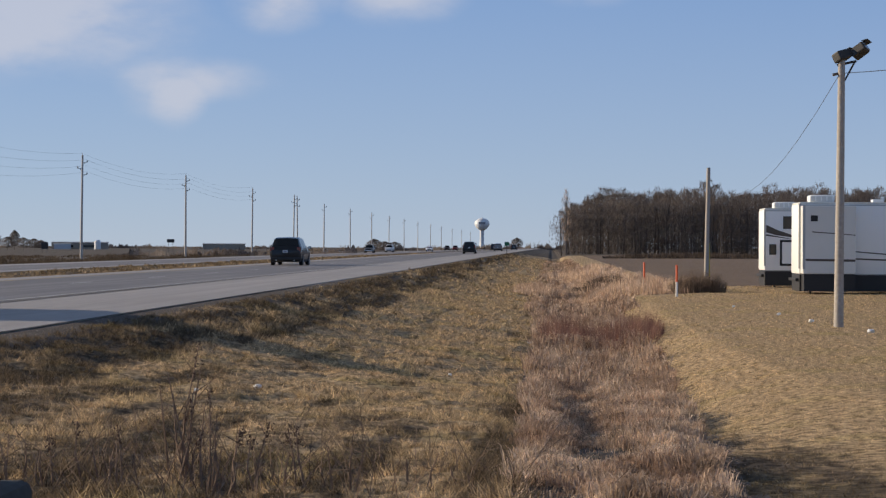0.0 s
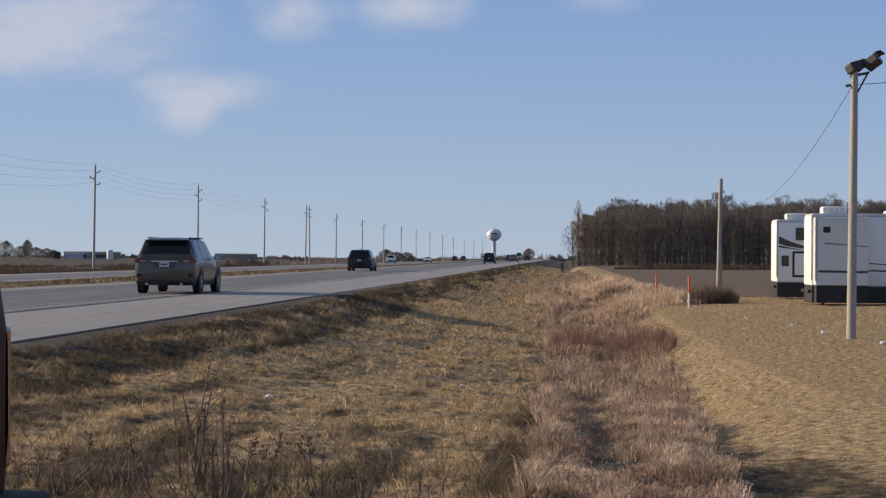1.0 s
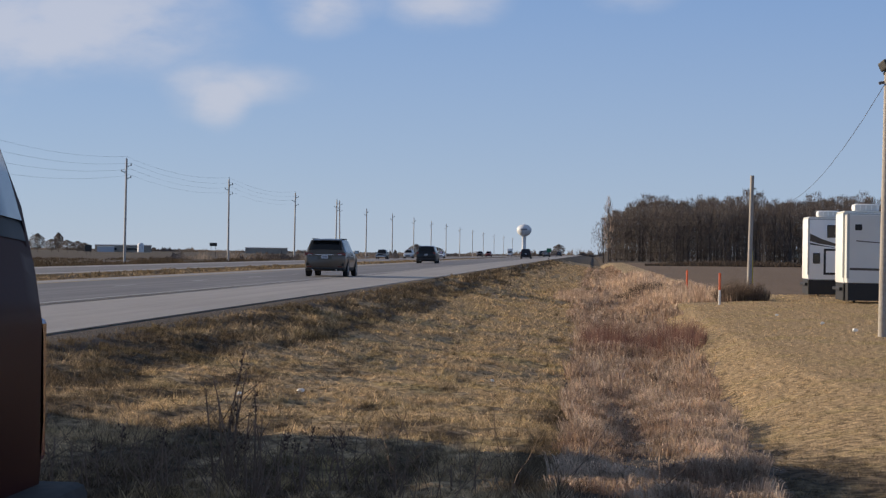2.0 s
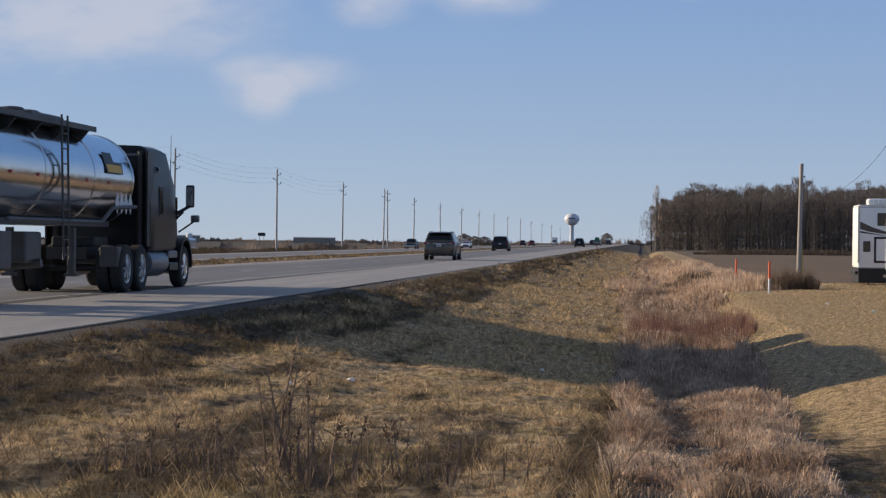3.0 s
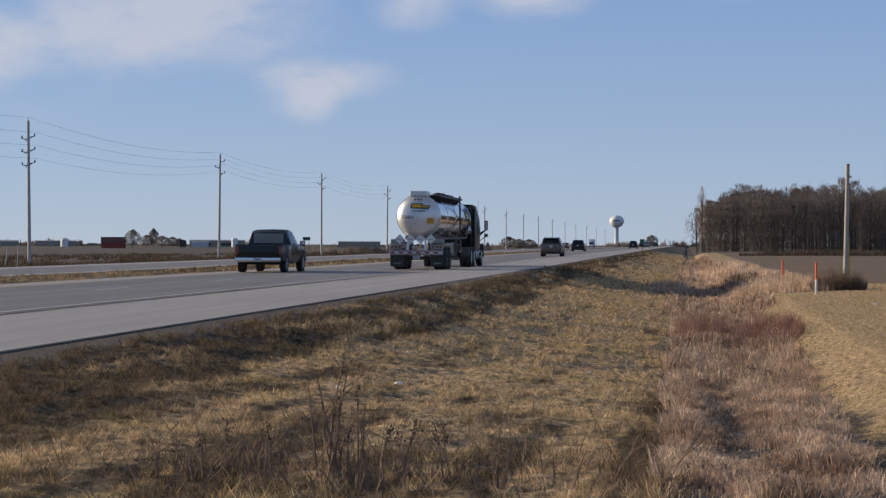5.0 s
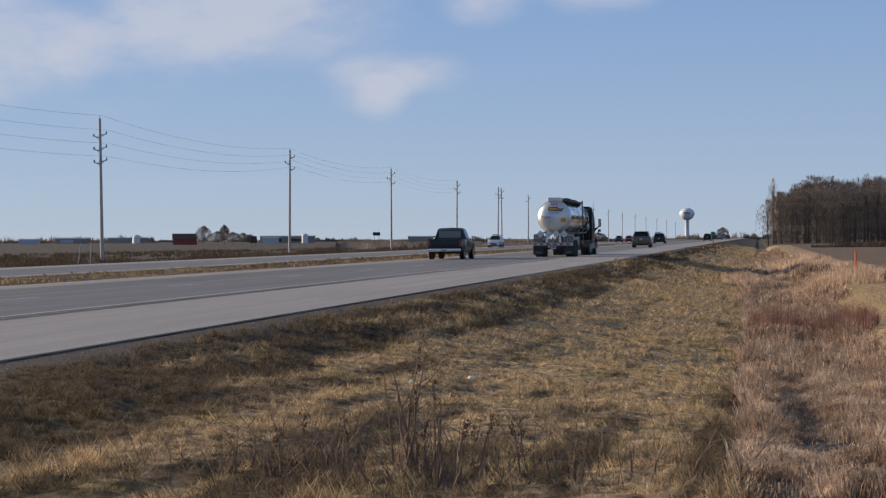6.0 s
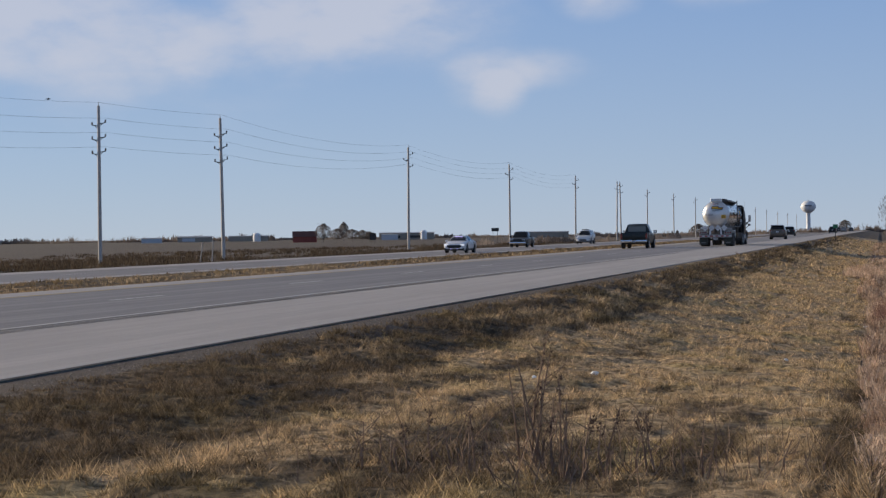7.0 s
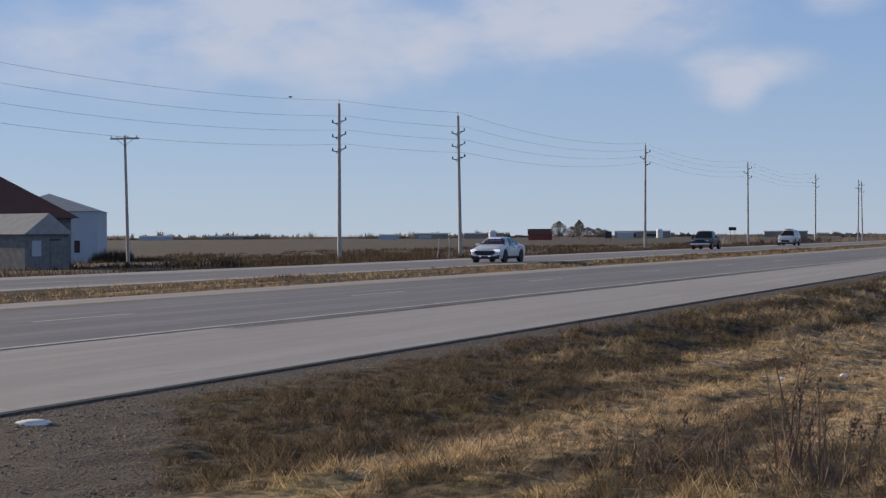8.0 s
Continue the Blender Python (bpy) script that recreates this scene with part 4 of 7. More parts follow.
def guy_guard(x, y, lean, h):
    t = thing("guy_guard", pose(x, y, ground_z(x, y) - 0.05, 0, lean, 0), "pale leaning guard tube over a pole's stay", "guard post")
    part("tube", rod((0, 0, 0), (0, 0, h), 0.06, 0.06, 8), POLE_GREY, t)
    part("cap", rod((0, 0, h), (0, 0, h + 0.05), 0.07, 0.05, 8), STEEL_DARK, t)


guy_guard(*bearing(19.85, 174), 8, 2.0)
guy_guard(*bearing(19.5, 175), 3, 2.1)


def lamp_pole(x, y, h):
    z = ground_z(x, y)
    t = thing("light_pole", pose(x, y, z - 0.3, 0, 0.35, 0), "weathered wooden yard pole carrying two floodlights", "light pole")
    part("pole", rod((0, 0, 0), (0, 0, h + 0.3), 0.115, 0.08, 16), POLE_WOOD, t, smooth_it=True)
    zz = h + 0.3
    bm = bmesh.new()
    put_rod(bm, (-0.1, 0, zz - 0.12), (0.34, 0.05, zz - 0.02), 0.03, 0.03, 6)
    put_rod(bm, (0.06, 0, zz - 0.5), (0.3, 0.05, zz - 0.05), 0.022, 0.022, 6)
    part("bracket", bm, STEEL_DARK, t)
    for i, (dx, dz, tilt, turn) in enumerate(((0.02, 0.1, 15, 30), (0.42, 0.22, 35, -25))):
        m = Matrix.Translation((dx, 0.0, zz + dz)) @ Euler((radians(-20), radians(-tilt), radians(turn))).to_matrix().to_4x4()
        bm = box(-0.2, 0.16, -0.14, 0.14, -0.11, 0.11, 0.03, m)
        head = part("floodlight", bm, STEEL_DARK, t, "dark weathered floodlight head")
        part("lens", box(0.165, 0.18, -0.11, 0.11, -0.085, 0.085, 0, m), GLASS_LENS, head, "glass floodlight lens")
        part("visor", plate([m @ Vector(p) for p in ((0.16, -0.13, 0.11), (0.16, 0.13, 0.11), (0.3, 0.12, 0.06), (0.3, -0.12, 0.06))], (0, 0, 0.012)), STEEL_DARK, head)
    part("insulator", rod((-0.2, 0, zz - 0.34), (0.0, 0, zz - 0.3), 0.035, 0.03, 8), PORCELAIN, t)
    return t


lamp_pole(6.62, 45.2, 6.15)


def wood_pole(x, y, h):
    z = ground_z(x, y)
    t = thing("service_pole", pose(x, y, z - 0.3, 0, 0.9, 0), "pale wooden service pole with a yellow stay guard", "utility pole")
    part("pole", rod((0, 0, 0), (0, 0, h + 0.3), 0.15, 0.12, 14), POLE_WOOD, t, smooth_it=True)
    part("stay_guard", rod((0.22, 0, 0), (0.12, 0, 2.4), 0.04, 0.04, 8), YELLOW_PLASTIC, t, "yellow plastic stay guard")
    for dz in (-0.5, -0.95, -1.4):
        part("insulator", rod((0.1, 0, h + dz), (0.24, 0, h + dz), 0.04, 0.05, 8), PORCELAIN, t)


wood_pole(9.6, 121, 6.75)
cable("service_cable", (6.6, 45.2, ground_z(6.6, 45) + 5.8), (9.75, 121, ground_z(9.6, 121) + 6.2), 1.9, 0.008, "slack dark service cable between two wooden poles")
cable("service_cable", (6.7, 45.2, ground_z(6.6, 45) + 5.85), (13, 40, ground_z(13, 40) + 6.7), 0.25, 0.008, "thin dark service cable leaving the light pole")


def marker_post(x, y, h, split, label):
    t = thing("marker_post", pose(x, y, ground_z(x, y) - 0.05), label, "marker post", "roadside markers")
    part("post", rod((0, 0, 0), (0, 0, split), 0.045, 0.045, 10), WHITE_PLASTIC, t)
    part("sleeve", rod((0, 0, split), (0, 0, h), 0.048, 0.045, 10), ORANGE, t, "orange plastic sleeve")
    part("cap", lathe([(0.05, h), (0.05, h + 0.02), (0.02, h + 0.05)], 10), ORANGE, t)


marker_post(4.78, 74.2, 1.22, 0.62, "white marker post with an orange top beside the lawn")
marker_post(4.35, 91.0, 1.2, 0.2, "orange plastic marker post among tall dead grass")


# ---- travel trailers ----
def window_box(parent, x0, x1, y, z0, z1, name="window"):
    w = part(name, box(x0, x1, y - 0.03, y, z0, z1, 0.012), RV_BLACK, parent)
    part("pane", box(x0 + 0.05, x1 - 0.05, y - 0.036, y - 0.031, z0 + 0.05, z1 - 0.05), RV_GLASS, w)


def band(parent, pts, y, material, name="stripe"):
    part(name, plate([(x, y, z) for x, z in pts], (0, -0.004, 0)), material, parent)


def trailer(m, length, slide, label, left_door):
    t = thing("travel_trailer", m, label, "trailer", "trailers parked beside the field")
    W = 2.45
    bm = box(0, length, 0, W, 0.78, 3.55, 0.07)
    part("body", bm, RV_WHITE, t, smooth_it=True)
    part("skirt", box(0.02, length - 0.02, 0.03, W - 0.03, 0.1, 0.78, 0.03), RV_BLACK, t, "black lower body panel")
    part("roof", box(0.02, length, 0.03, W - 0.03, 3.54, 3.62, 0.03), RV_GREY, t)
    part("bumper", box(-0.12, 0.0, 0.15, W - 0.15, 0.5, 0.62, 0.02), RV_BLACK, t)
    for z in (0.78, 3.5):
        part("trim", box(0.0, length, -0.012, 0.0, z - 0.02, z + 0.02), ALUMINIUM, t)
    part("corner_trim", box(-0.015, 0.06, -0.015, 0.05, 1.0, 3.55), ALUMINIUM, t)
    ac = part("air_conditioner", box(0.5, 1.5, 0.75, 1.6, 3.62, 3.92, 0.09), RV_WHITE, t, "white rooftop air conditioner", True)
    for k in range(4):
        part("louvre", box(0.55 + 0.22 * k, 0.72 + 0.22 * k, 0.74, 0.75, 3.68, 3.86), RV_GREY, ac)
    part("vent", box(3.0, 3.45, 0.9, 1.35, 3.62, 3.76, 0.04), RV_WHITE, t)
    for cx in (length * 0.52, length * 0.52 + 0.95):
        for yy in (0.0, W - 0.24):
            w = part("wheel", lathe([(0.2, yy), (0.36, yy + 0.02), (0.38, yy + 0.12), (0.36, yy + 0.22), (0.2, yy + 0.24)], 20, "Y", (cx, 0, 0.38)), RUBBER, t, smooth_it=True)
            part("rim", lathe([(0.05, yy - 0.012), (0.19, yy - 0.005), (0.2, yy + 0.02)], 14, "Y", (cx, 0, 0.38)), ALUMINIUM, w)
    for cx in (0.5, length - 0.7):
        part("jack", rod((cx, 0.35, 0.0), (cx, 0.35, 0.45), 0.05, 0.06, 8), STEEL_DARK, t)
    y = -0.004
    if slide:
        s = part("slide_out", box(0.06, 2.1, -0.8, 0.0, 0.8, 3.46, 0.03), RV_GREY, t, "cream slide-out room pushed out from the wall")
        part("slide_trim", box(0.04, 0.14, -0.815, -0.8, 0.98, 3.48), ALUMINIUM, s)
        part("slide_base", box(0.1, 2.08, -0.78, 0.0, 0.12, 0.8), RV_BLACK, s)
        part("slide_vent", box(0.35, 0.62, -0.815, -0.8, 2.85, 3.08, 0.01), RV_BLACK, s)
        band(s, ((0.4, 2.42), (2.08, 2.3), (2.08, 2.33), (0.4, 2.46)), -0.802, RV_BROWN)
        band(s, ((0.16, 1.3), (2.08, 1.28), (2.08, 1.37), (0.16, 1.39)), -0.802, RV_BROWN)
        band(t, ((2.12, 1.66), (4.6, 1.45), (4.6, 1.50), (2.12, 1.70)), y, RV_BROWN)
        band(t, ((2.12, 1.36), (4.6, 1.28), (4.6, 1.34), (2.12, 1.42)), y, RV_BROWN)
        band(t, ((3.2, 1.62), (4.7, 1.36), (4.7, 1.42)), y, RV_BLACK)
        door = part("door", box(3.75, 4.5, -0.03, 0, 0.95, 3.0, 0.02), RV_WHITE, t)
        window_box(door, 3.95, 4.3, -0.03, 2.05, 2.75)
        part("door_handle", box(3.8, 3.88, -0.06, -0.03, 1.75, 1.95, 0.01), RV_BLACK, door)
        window_box(t, 5.2, 6.6, 0, 2.1, 2.8)
        window_box(t, 7.3, 8.2, 0, 2.1, 2.8)
    else:
        band(t, ((0.08, 2.52), (0.5, 2.40), (1.2, 2.30), (1.85, 2.24), (1.2, 2.42), (0.6, 2.62), (0.08, 2.86)), y, RV_BROWN)
        band(t, ((0.08, 2.36), (0.7, 2.28), (1.6, 2.16), (0.7, 2.32), (0.08, 2.44)), y, RV_BLACK)
        window_box(t, 0.22, 0.54, 0, 1.5, 1.98)
        hatch = part("hatch", box(0.7, 1.5, -0.02, 0, 1.0, 2.18, 0.01), RV_BLACK, t)
        part("hatch_panel", box(0.8, 1.4, -0.028, -0.02, 1.1, 2.08), RV_WHITE, hatch)
        window_box(t, 0.84, 1.4, 0, 2.68, 3.25)
        window_box(t, 3.0, 4.4, 0, 2.1, 2.8)
        band(t, ((1.6, 1.5), (3.0, 1.3), (3.0, 1.36), (1.6, 1.56)), y, RV_BROWN)
    return t


trailer(pose(9.75, 77.2, ground_z(9.5, 77)), 10.0, True, "white travel trailer with a cream slide-out and black skirt", True)
trailer(pose(9.68, 89.0, ground_z(9.5, 89)), 9.0, False, "white travel trailer with brown swoosh decals and black skirt", False)


# ---- distance ----
def water_tower(x, y):
    z0 = ground_z(x, y) - 2
    t = thing("water_tower", pose(x, y, z0), "white water tower with a round tank on one stem", "water tower")
    part("stem", lathe([(5.5, 0), (2.6, 3), (2.1, 8), (2.0, 20), (3.0, 22)], 24), TOWER_WHITE, t, smooth_it=True)
    part("tank", lathe([(2.5, 21.0), (5.5, 23.0), (7.4, 26.0), (7.5, 28.2), (6.2, 30.8), (3.6, 32.4), (0.6, 33.0)], 32), TOWER_WHITE, t, smooth_it=True)
    part("mark", box(-3.2, 3.4, -7.65, -7.0, 27.3, 28.7), TOWER_MARK, t)
    part("vent", rod((0, 0, 32.8), (0, 0, 33.8), 0.5, 0.4, 8), TOWER_WHITE, t)


water_tower(*bearing(2.03, 1950))


def woods():
    """A far bare woodland: trunks, limbs and haze of twigs, all real pieces."""
    rng = random.Random(12)
    trunks = bmesh.new()
    tips, hs, ws = [], [], []
    trees = []
    for i in range(460):
        x, y = rng.uniform(2.5, 118), rng.uniform(455, 560)
        if x < 3.5 + (y - 455) * 0.02:
            continue
        trees.append((x, y, rng.uniform(16.5, 18.8) * (0.8 + 0.22 * smooth(2, 20, x)) * (0.92 + 0.2 * noise.noise((x * 0.12, 2, 0)))))
    # a closer front row gives the edge its trunks
    for i in range(70):
        x = 2.2 + i * 1.65 + rng.uniform(-0.6, 0.6)
        trees.append((x, 452 + rng.uniform(-5, 5) - 0.1 * i, rng.uniform(12.0, 16.0) * (0.82 + 0.2 * smooth(6, 26, x))))
    for x, y, h in trees:
        z = ground_z(x, y) - 0.2
        put_rod(trunks, (x, y, z), (x + rng.gauss(0, 0.4), y, z + h * 0.72), rng.uniform(0.12, 0.22), 0.05, 5, False)
        for k in range(5):
            b = z + h * rng.uniform(0.3, 0.6)
            put_rod(trunks, (x, y, b), (x + rng.gauss(0, 1.5), y + rng.gauss(0, 1.2), b + h * rng.uniform(0.15, 0.35)), 0.07, 0.03, 3, False)
        n = 520
        for k in range(n):
            f = rng.random() ** 0.8
            r = h * 0.27 * math.sqrt(max(0.05, 1 - (2 * abs(f - 0.45)) ** 2))
            a, q = rng.uniform(0, 6.28), rng.random() ** 0.5
            tips.append((x + r * q * math.cos(a), y + r * q * math.sin(a), z + h * (0.03 + 0.9 * f)))
            hs.append(rng.uniform(0.5, 1.3))
            ws.append(rng.uniform(0.06, 0.2))
    tips = np.array(tips)
    ob = blades("woods_twigs", tips[:, :2], tips[:, 2], np.array(hs), np.array(ws), np.random.default_rng(3).uniform(0.2, 0.97, len(hs)), HAZED_TWIGS, "dense grey-brown leafless woodland at the field edge", "woods", seed=77)
    tagged(new("woods_trunks", finish("woods_trunks", trunks, SHADE_BARK)), "bare trunks and limbs of a leafless wood", "woods", kind="stuff")


woods()


def bare_tree(x, y, h, spread, label, material, n=900, seed=0, twig=0.1):
    rng = random.Random(seed)
    z = ground_z(x, y) - 0.1
    t = thing("bare_tree", pose(x, y, z), label, "tree")
    bm = bmesh.new()
    put_rod(bm, (0, 0, 0), (0.1, 0, h * 0.6), h * 0.016, h * 0.007, 8)
    put_rod(bm, (0.1, 0, h * 0.6), (0, 0, h * 0.95), h * 0.007, 0.02, 6)
    part("trunk", bm, BARK, t)
    bm = bmesh.new()
    for k in range(26):
        b = h * rng.uniform(0.25, 0.8)
        a = rng.uniform(0, 6.28)
        l = spread * rng.uniform(0.5, 1)
        p, q = Vector((0.05, 0, b)), Vector((l * math.cos(a), l * math.sin(a), b + h * rng.uniform(0.1, 0.25)))
        put_rod(bm, p, q, h * 0.004, h * 0.0015, 4, False)
    part("limbs", bm, BARK, t)
    bm = bmesh.new()
    for k in range(n):
        f = rng.random()
        r = spread * math.sqrt(max(0.04, 1 - (2 * abs(f - 0.45)) ** 2)) * rng.random() ** 0.5
        a = rng.uniform(0, 6.28)
        p = Vector((r * math.cos(a), r * math.sin(a), h * (0.2 + 0.75 * f)))
        d = Vector((rng.gauss(0, 0.4), rng.gauss(0, 0.4), 1)) * rng.uniform(0.3, 0.7) * h * 0.09
        s = Vector((rng.gauss(0, 1), rng.gauss(0, 1), 0)).normalized() * twig
        bm.faces.new([bm.verts.new(p - s), bm.verts.new(p + s), bm.verts.new(p + d)])
    tagged(part("crown", bm, material, t), kind="stuff")
    return t


bare_tree(3.4, 446, 15.5, 1.3, "tall slim pale leafless tree at the wood's edge", REEDS, 420, 1, 0.035)
bare_tree(26, 300, 7.0, 1.3, "slim leafless tree standing before the wood", BROWN_TWIGS, 300, 2, 0.04)
for i, (az, r, h, sp) in enumerate(((16.2, 900, 11, 4), (15.8, 920, 8, 4), (15.35, 905, 7.5, 4), (15.05, 910, 7, 3.5), (15.6, 930, 12, 2.6), (14.85, 900, 6, 3), (33.0, 800, 8, 4),
                                    (5.2, 700, 6, 3), (4.9, 690, 5, 3), (4.6, 720, 5, 3), (1.0, 900, 7, 3))):
    x, y = bearing(az, r)
    bare_tree(x, y, h * 0.8, sp, "far bushy leafless tree beside farm buildings", HAZED_TWIGS, 1100, 30 + i, 0.22)


def treeline(az0, az1, r, h, seed, label):
    rng = np.random.default_rng(seed)
    n = int((az1 - az0) * r * 0.017 * 9)
    az = rng.uniform(az0, az1, n)
    rr = r + rng.uniform(-20, 20, n)
    xy = np.column_stack([-rr * np.sin(np.radians(az)), rr * np.cos(np.radians(az))])
    hump = np.array([0.6 + 0.9 * noise.noise((a * 3, 0, seed)) + 0.4 * noise.noise((a * 11, 0, seed)) for a in az])
    blades("treeline", xy, heights_at(xy), h * np.clip(hump, 0.15, 2) * (0.5 + 0.6 * rng.random(n)), rng.uniform(0.6, 2.2, n), rng.uniform(0.05, 0.5, n), HAZED_TWIGS, label, "trees", seed=seed)


treeline(17.5, 34, 1500, 7, 61, "low far bare treeline on the horizon")
treeline(8.0, 17.5, 1700, 4.5, 62, "low far bare hedges on the horizon")
treeline(1.0, 8.0, 1100, 4.0, 63, "low far scrub and trees behind the highway")
treeline(-1.5, 1.2, 1500, 7, 64, "low far trees at the highway's end")
treeline(5.8, 12.5, 420, 2.2, 65, "brown scrub along the far fence line")


def hut(name, m, w, d, h, roof, wall_mat, roof_mat, label, ridge="x", door=None, windows=(), eave=0.25):
    """A gabled building; its front faces local -y."""
    t = thing(name, m, label, "building")
    part("wall", box(-w / 2, w / 2, 0, d, -0.4, h), wall_mat, t)
    bm = bmesh.new()
    if ridge == "x":
        put_poly(bm, [(-w / 2 - eave, -eave, h - 0.02), (-w / 2 - eave, d + eave, h - 0.02), (-w / 2 - eave, d / 2, h + roof)], (w + 2 * eave, 0, 0))
    elif ridge == "y":
        put_poly(bm, [(-w / 2 - eave, -eave, h - 0.02), (w / 2 + eave, -eave, h - 0.02), (0, -eave, h + roof)], (0, d + 2 * eave, 0))
    else:
        a = [bm.verts.new(p) for p in ((-w / 2 - eave, -eave, h), (w / 2 + eave, -eave, h), (w / 2 + eave, d + eave, h), (-w / 2 - eave, d + eave, h))]
        k = min(w, d) / 2
        r = [bm.verts.new(p) for p in ((-max(0.01, w / 2 - k), d / 2, h + roof), (max(0.01, w / 2 - k), d / 2, h + roof))]
        for f in ((a[0], a[1], r[1], r[0]), (a[1], a[2], r[1]), (a[2], a[3], r[0], r[1]), (a[3], a[0], r[0]), (a[3], a[2], a[1], a[0])):
            bm.faces.new(f)
    part("roof", bm, roof_mat, t)
    if ridge == "y":
        part("gable", plate([(-w / 2, 0, h), (w / 2, 0, h), (0, 0, h + roof - 0.12)], (0, 0.1, 0)), wall_mat, t)
    for x0, x1, z0, z1, mt in windows:
        win = part("window", box(x0, x1, -0.06, 0.0, z0, z1), mt, t)
        part("frame", box(x0 - 0.06, x1 + 0.06, -0.05, -0.02, z1, z1 + 0.08), wall_mat, win)
    if door:
        dr = part("door", box(door[0], door[1], -0.05, 0, -0.2, door[2]), SHED_WALL, t)
        part("door_frame", box(door[0] - 0.08, door[1] + 0.08, -0.04, -0.01, door[2], door[2] + 0.1), DARK_VOID, dr)
    return t


def at(az, r, turn=0, dz=0.0):
    x, y = bearing(az, r)
    return pose(x, y, ground_z(x, y) + dz, 0, 0, az + turn)


hut("farm_shed", at(31.2, 134, 42, 0.12), 3.9, 5.5, 2.4, 1.4, SHED_WALL, TIN_ROOF, "weathered grey board shed with a tin roof", "y", (0.3, 1.15, 1.95), ((-1.35, -0.55, 0.9, 1.95, WHITE_WALL),))
hut("barn", at(33.43, 146, 4, 0), 15.0, 12, 3.8, 4.0, SHED_WALL, BARN_ROOF, "old barn under a broad rusty red roof", "hip", None, ((5.2, 6.1, 0.9, 2.0, DARK_VOID),), 0.6)
hut("farm_building", at(31.3, 196, -6, -0.2), 10.6, 14, 5.3, 1.9, WHITE_WALL, TIN_ROOF, "long white farm building with a grey metal roof", "hip", None, ((3.1, 3.65, 1.2, 2.4, DARK_VOID), (1.6, 2.3, 1.2, 2.4, DARK_VOID)), 0.15)
brush("brown_shrub", *bearing(29.3, 190), 2.6, 1.0, 1500, 1.5, 0.06, BROWN_TWIGS, "dark leafless bush at the corner of the farm building", "shrub", 41, kind="")

hut("red_barn", at(16.75, 900), 11, 9, 2.6, 2.6, RED_WALL, BARN_ROOF, "far red barn with a dark red roof among trees", "x")
hut("low_building", at(13.75, 1200), 34, 12, 4.0, 0.5, TAN_WALL, TIN_ROOF, "far long low tan building on the horizon", "x", None, ((-10, -4, 1, 2.5, DARK_VOID), (2, 9, 1, 2.5, DARK_VOID)))
hut("low_building", at(14.25, 1190), 10, 8, 3.2, 0.4, WHITE_WALL, TIN_ROOF, "small far pale flat-roofed building", "x")
hut("low_building", at(9.6, 1300), 28, 12, 3.6, 0.5, TAN_WALL, TIN_ROOF, "far long low brown building on the horizon", "x")
hut("low_building", at(19.95, 1250), 22, 10, 3.2, 0.8, TAN_WALL, TIN_ROOF, "far tan building with a pale roof", "x", None, ((-8, 0, 0.5, 2.6, WHITE_WALL),))
hut("low_building", at(21.2, 1150), 12, 8, 2.6, 0.5, WHITE_WALL, TIN_ROOF, "far small white building in the fields", "x")
hut("low_building", at(28.0, 1300), 22, 10, 2.6, 0.6, WHITE_WALL, TIN_ROOF, "far low white sheds on the horizon", "x")
hut("low_building", at(26.0, 1400), 26, 10, 2.4, 0.6, TAN_WALL, TIN_ROOF, "far low sheds on the horizon", "x")
hut("low_building", at(18.4, 1280), 26, 10, 3.4, 0.5, TAN_WALL, TIN_ROOF, "far long tan building beside a white tank", "x")


def tank(az, r, rad, h, label):
    x, y = bearing(az, r)
    t = thing("storage_tank", pose(x, y, ground_z(x, y)), label, "tank")
    part("shell", lathe([(rad, 0), (rad, h)], 20), TOWER_WHITE, t, smooth_it=True)
    part("dome", lathe([(rad, h), (rad * 0.8, h + rad * 0.35), (rad * 0.3, h + rad * 0.55)], 20), TOWER_WHITE, t, smooth_it=True)


tank(18.15, 1250, 2.4, 4.2, "far white domed tank behind the fields")
tank(13.25, 1180, 1.9, 4.6, "far white domed tank beside a low building")


def sign(x, y, w, h, z, face, label, posts=1):
    t = thing("road_sign", pose(x, y, ground_z(x, y)), label, "sign")
    for k in range(posts):
        px = 0 if posts == 1 else (-0.3 + 0.6 * k) * w
        part("post", box(px - 0.04, px + 0.04, 0, 0.06, -0.2, z + h), STEEL_DARK, t)
    part("panel", box(-w / 2, w / 2, -0.03, 0, z, z + h, 0.01), face, t)


sign(-5.7, 252, 0.6, 0.5, 1.6, SIGN_GREEN, "small green roadside sign on a post")
x, y = bearing(14.75, 640)
sign(x, y, 2.2, 2.2, 1.2, STEEL_DARK, "back of a far dark billboard on posts", 2)
x, y = bearing(11.15, 520)
sign(x, y, 2.0, 0.9, 3.2, STEEL_DARK, "small far elevated dark box on a post", 2)


def flying_bird(x, y, z):
    t = thing("bird", pose(x, y, z, 0, 0, 35), "small dark bird perched on the top wire", "bird")
    part("body", lathe([(0.01, -0.16), (0.06, -0.08), (0.075, 0.0), (0.05, 0.08), (0.035, 0.12), (0.03, 0.16), (0.005, 0.2)], 8, "X"), STEEL_DARK, t, smooth_it=True)
    part("tail", plate([(-0.14, -0.02, 0), (-0.3, -0.05, -0.02), (-0.3, 0.05, -0.02), (-0.14, 0.02, 0)], (0, 0, 0.01)), STEEL_DARK, t)


flying_bird(-67.2, 150, ground_z(-67, 150) + 13.9)

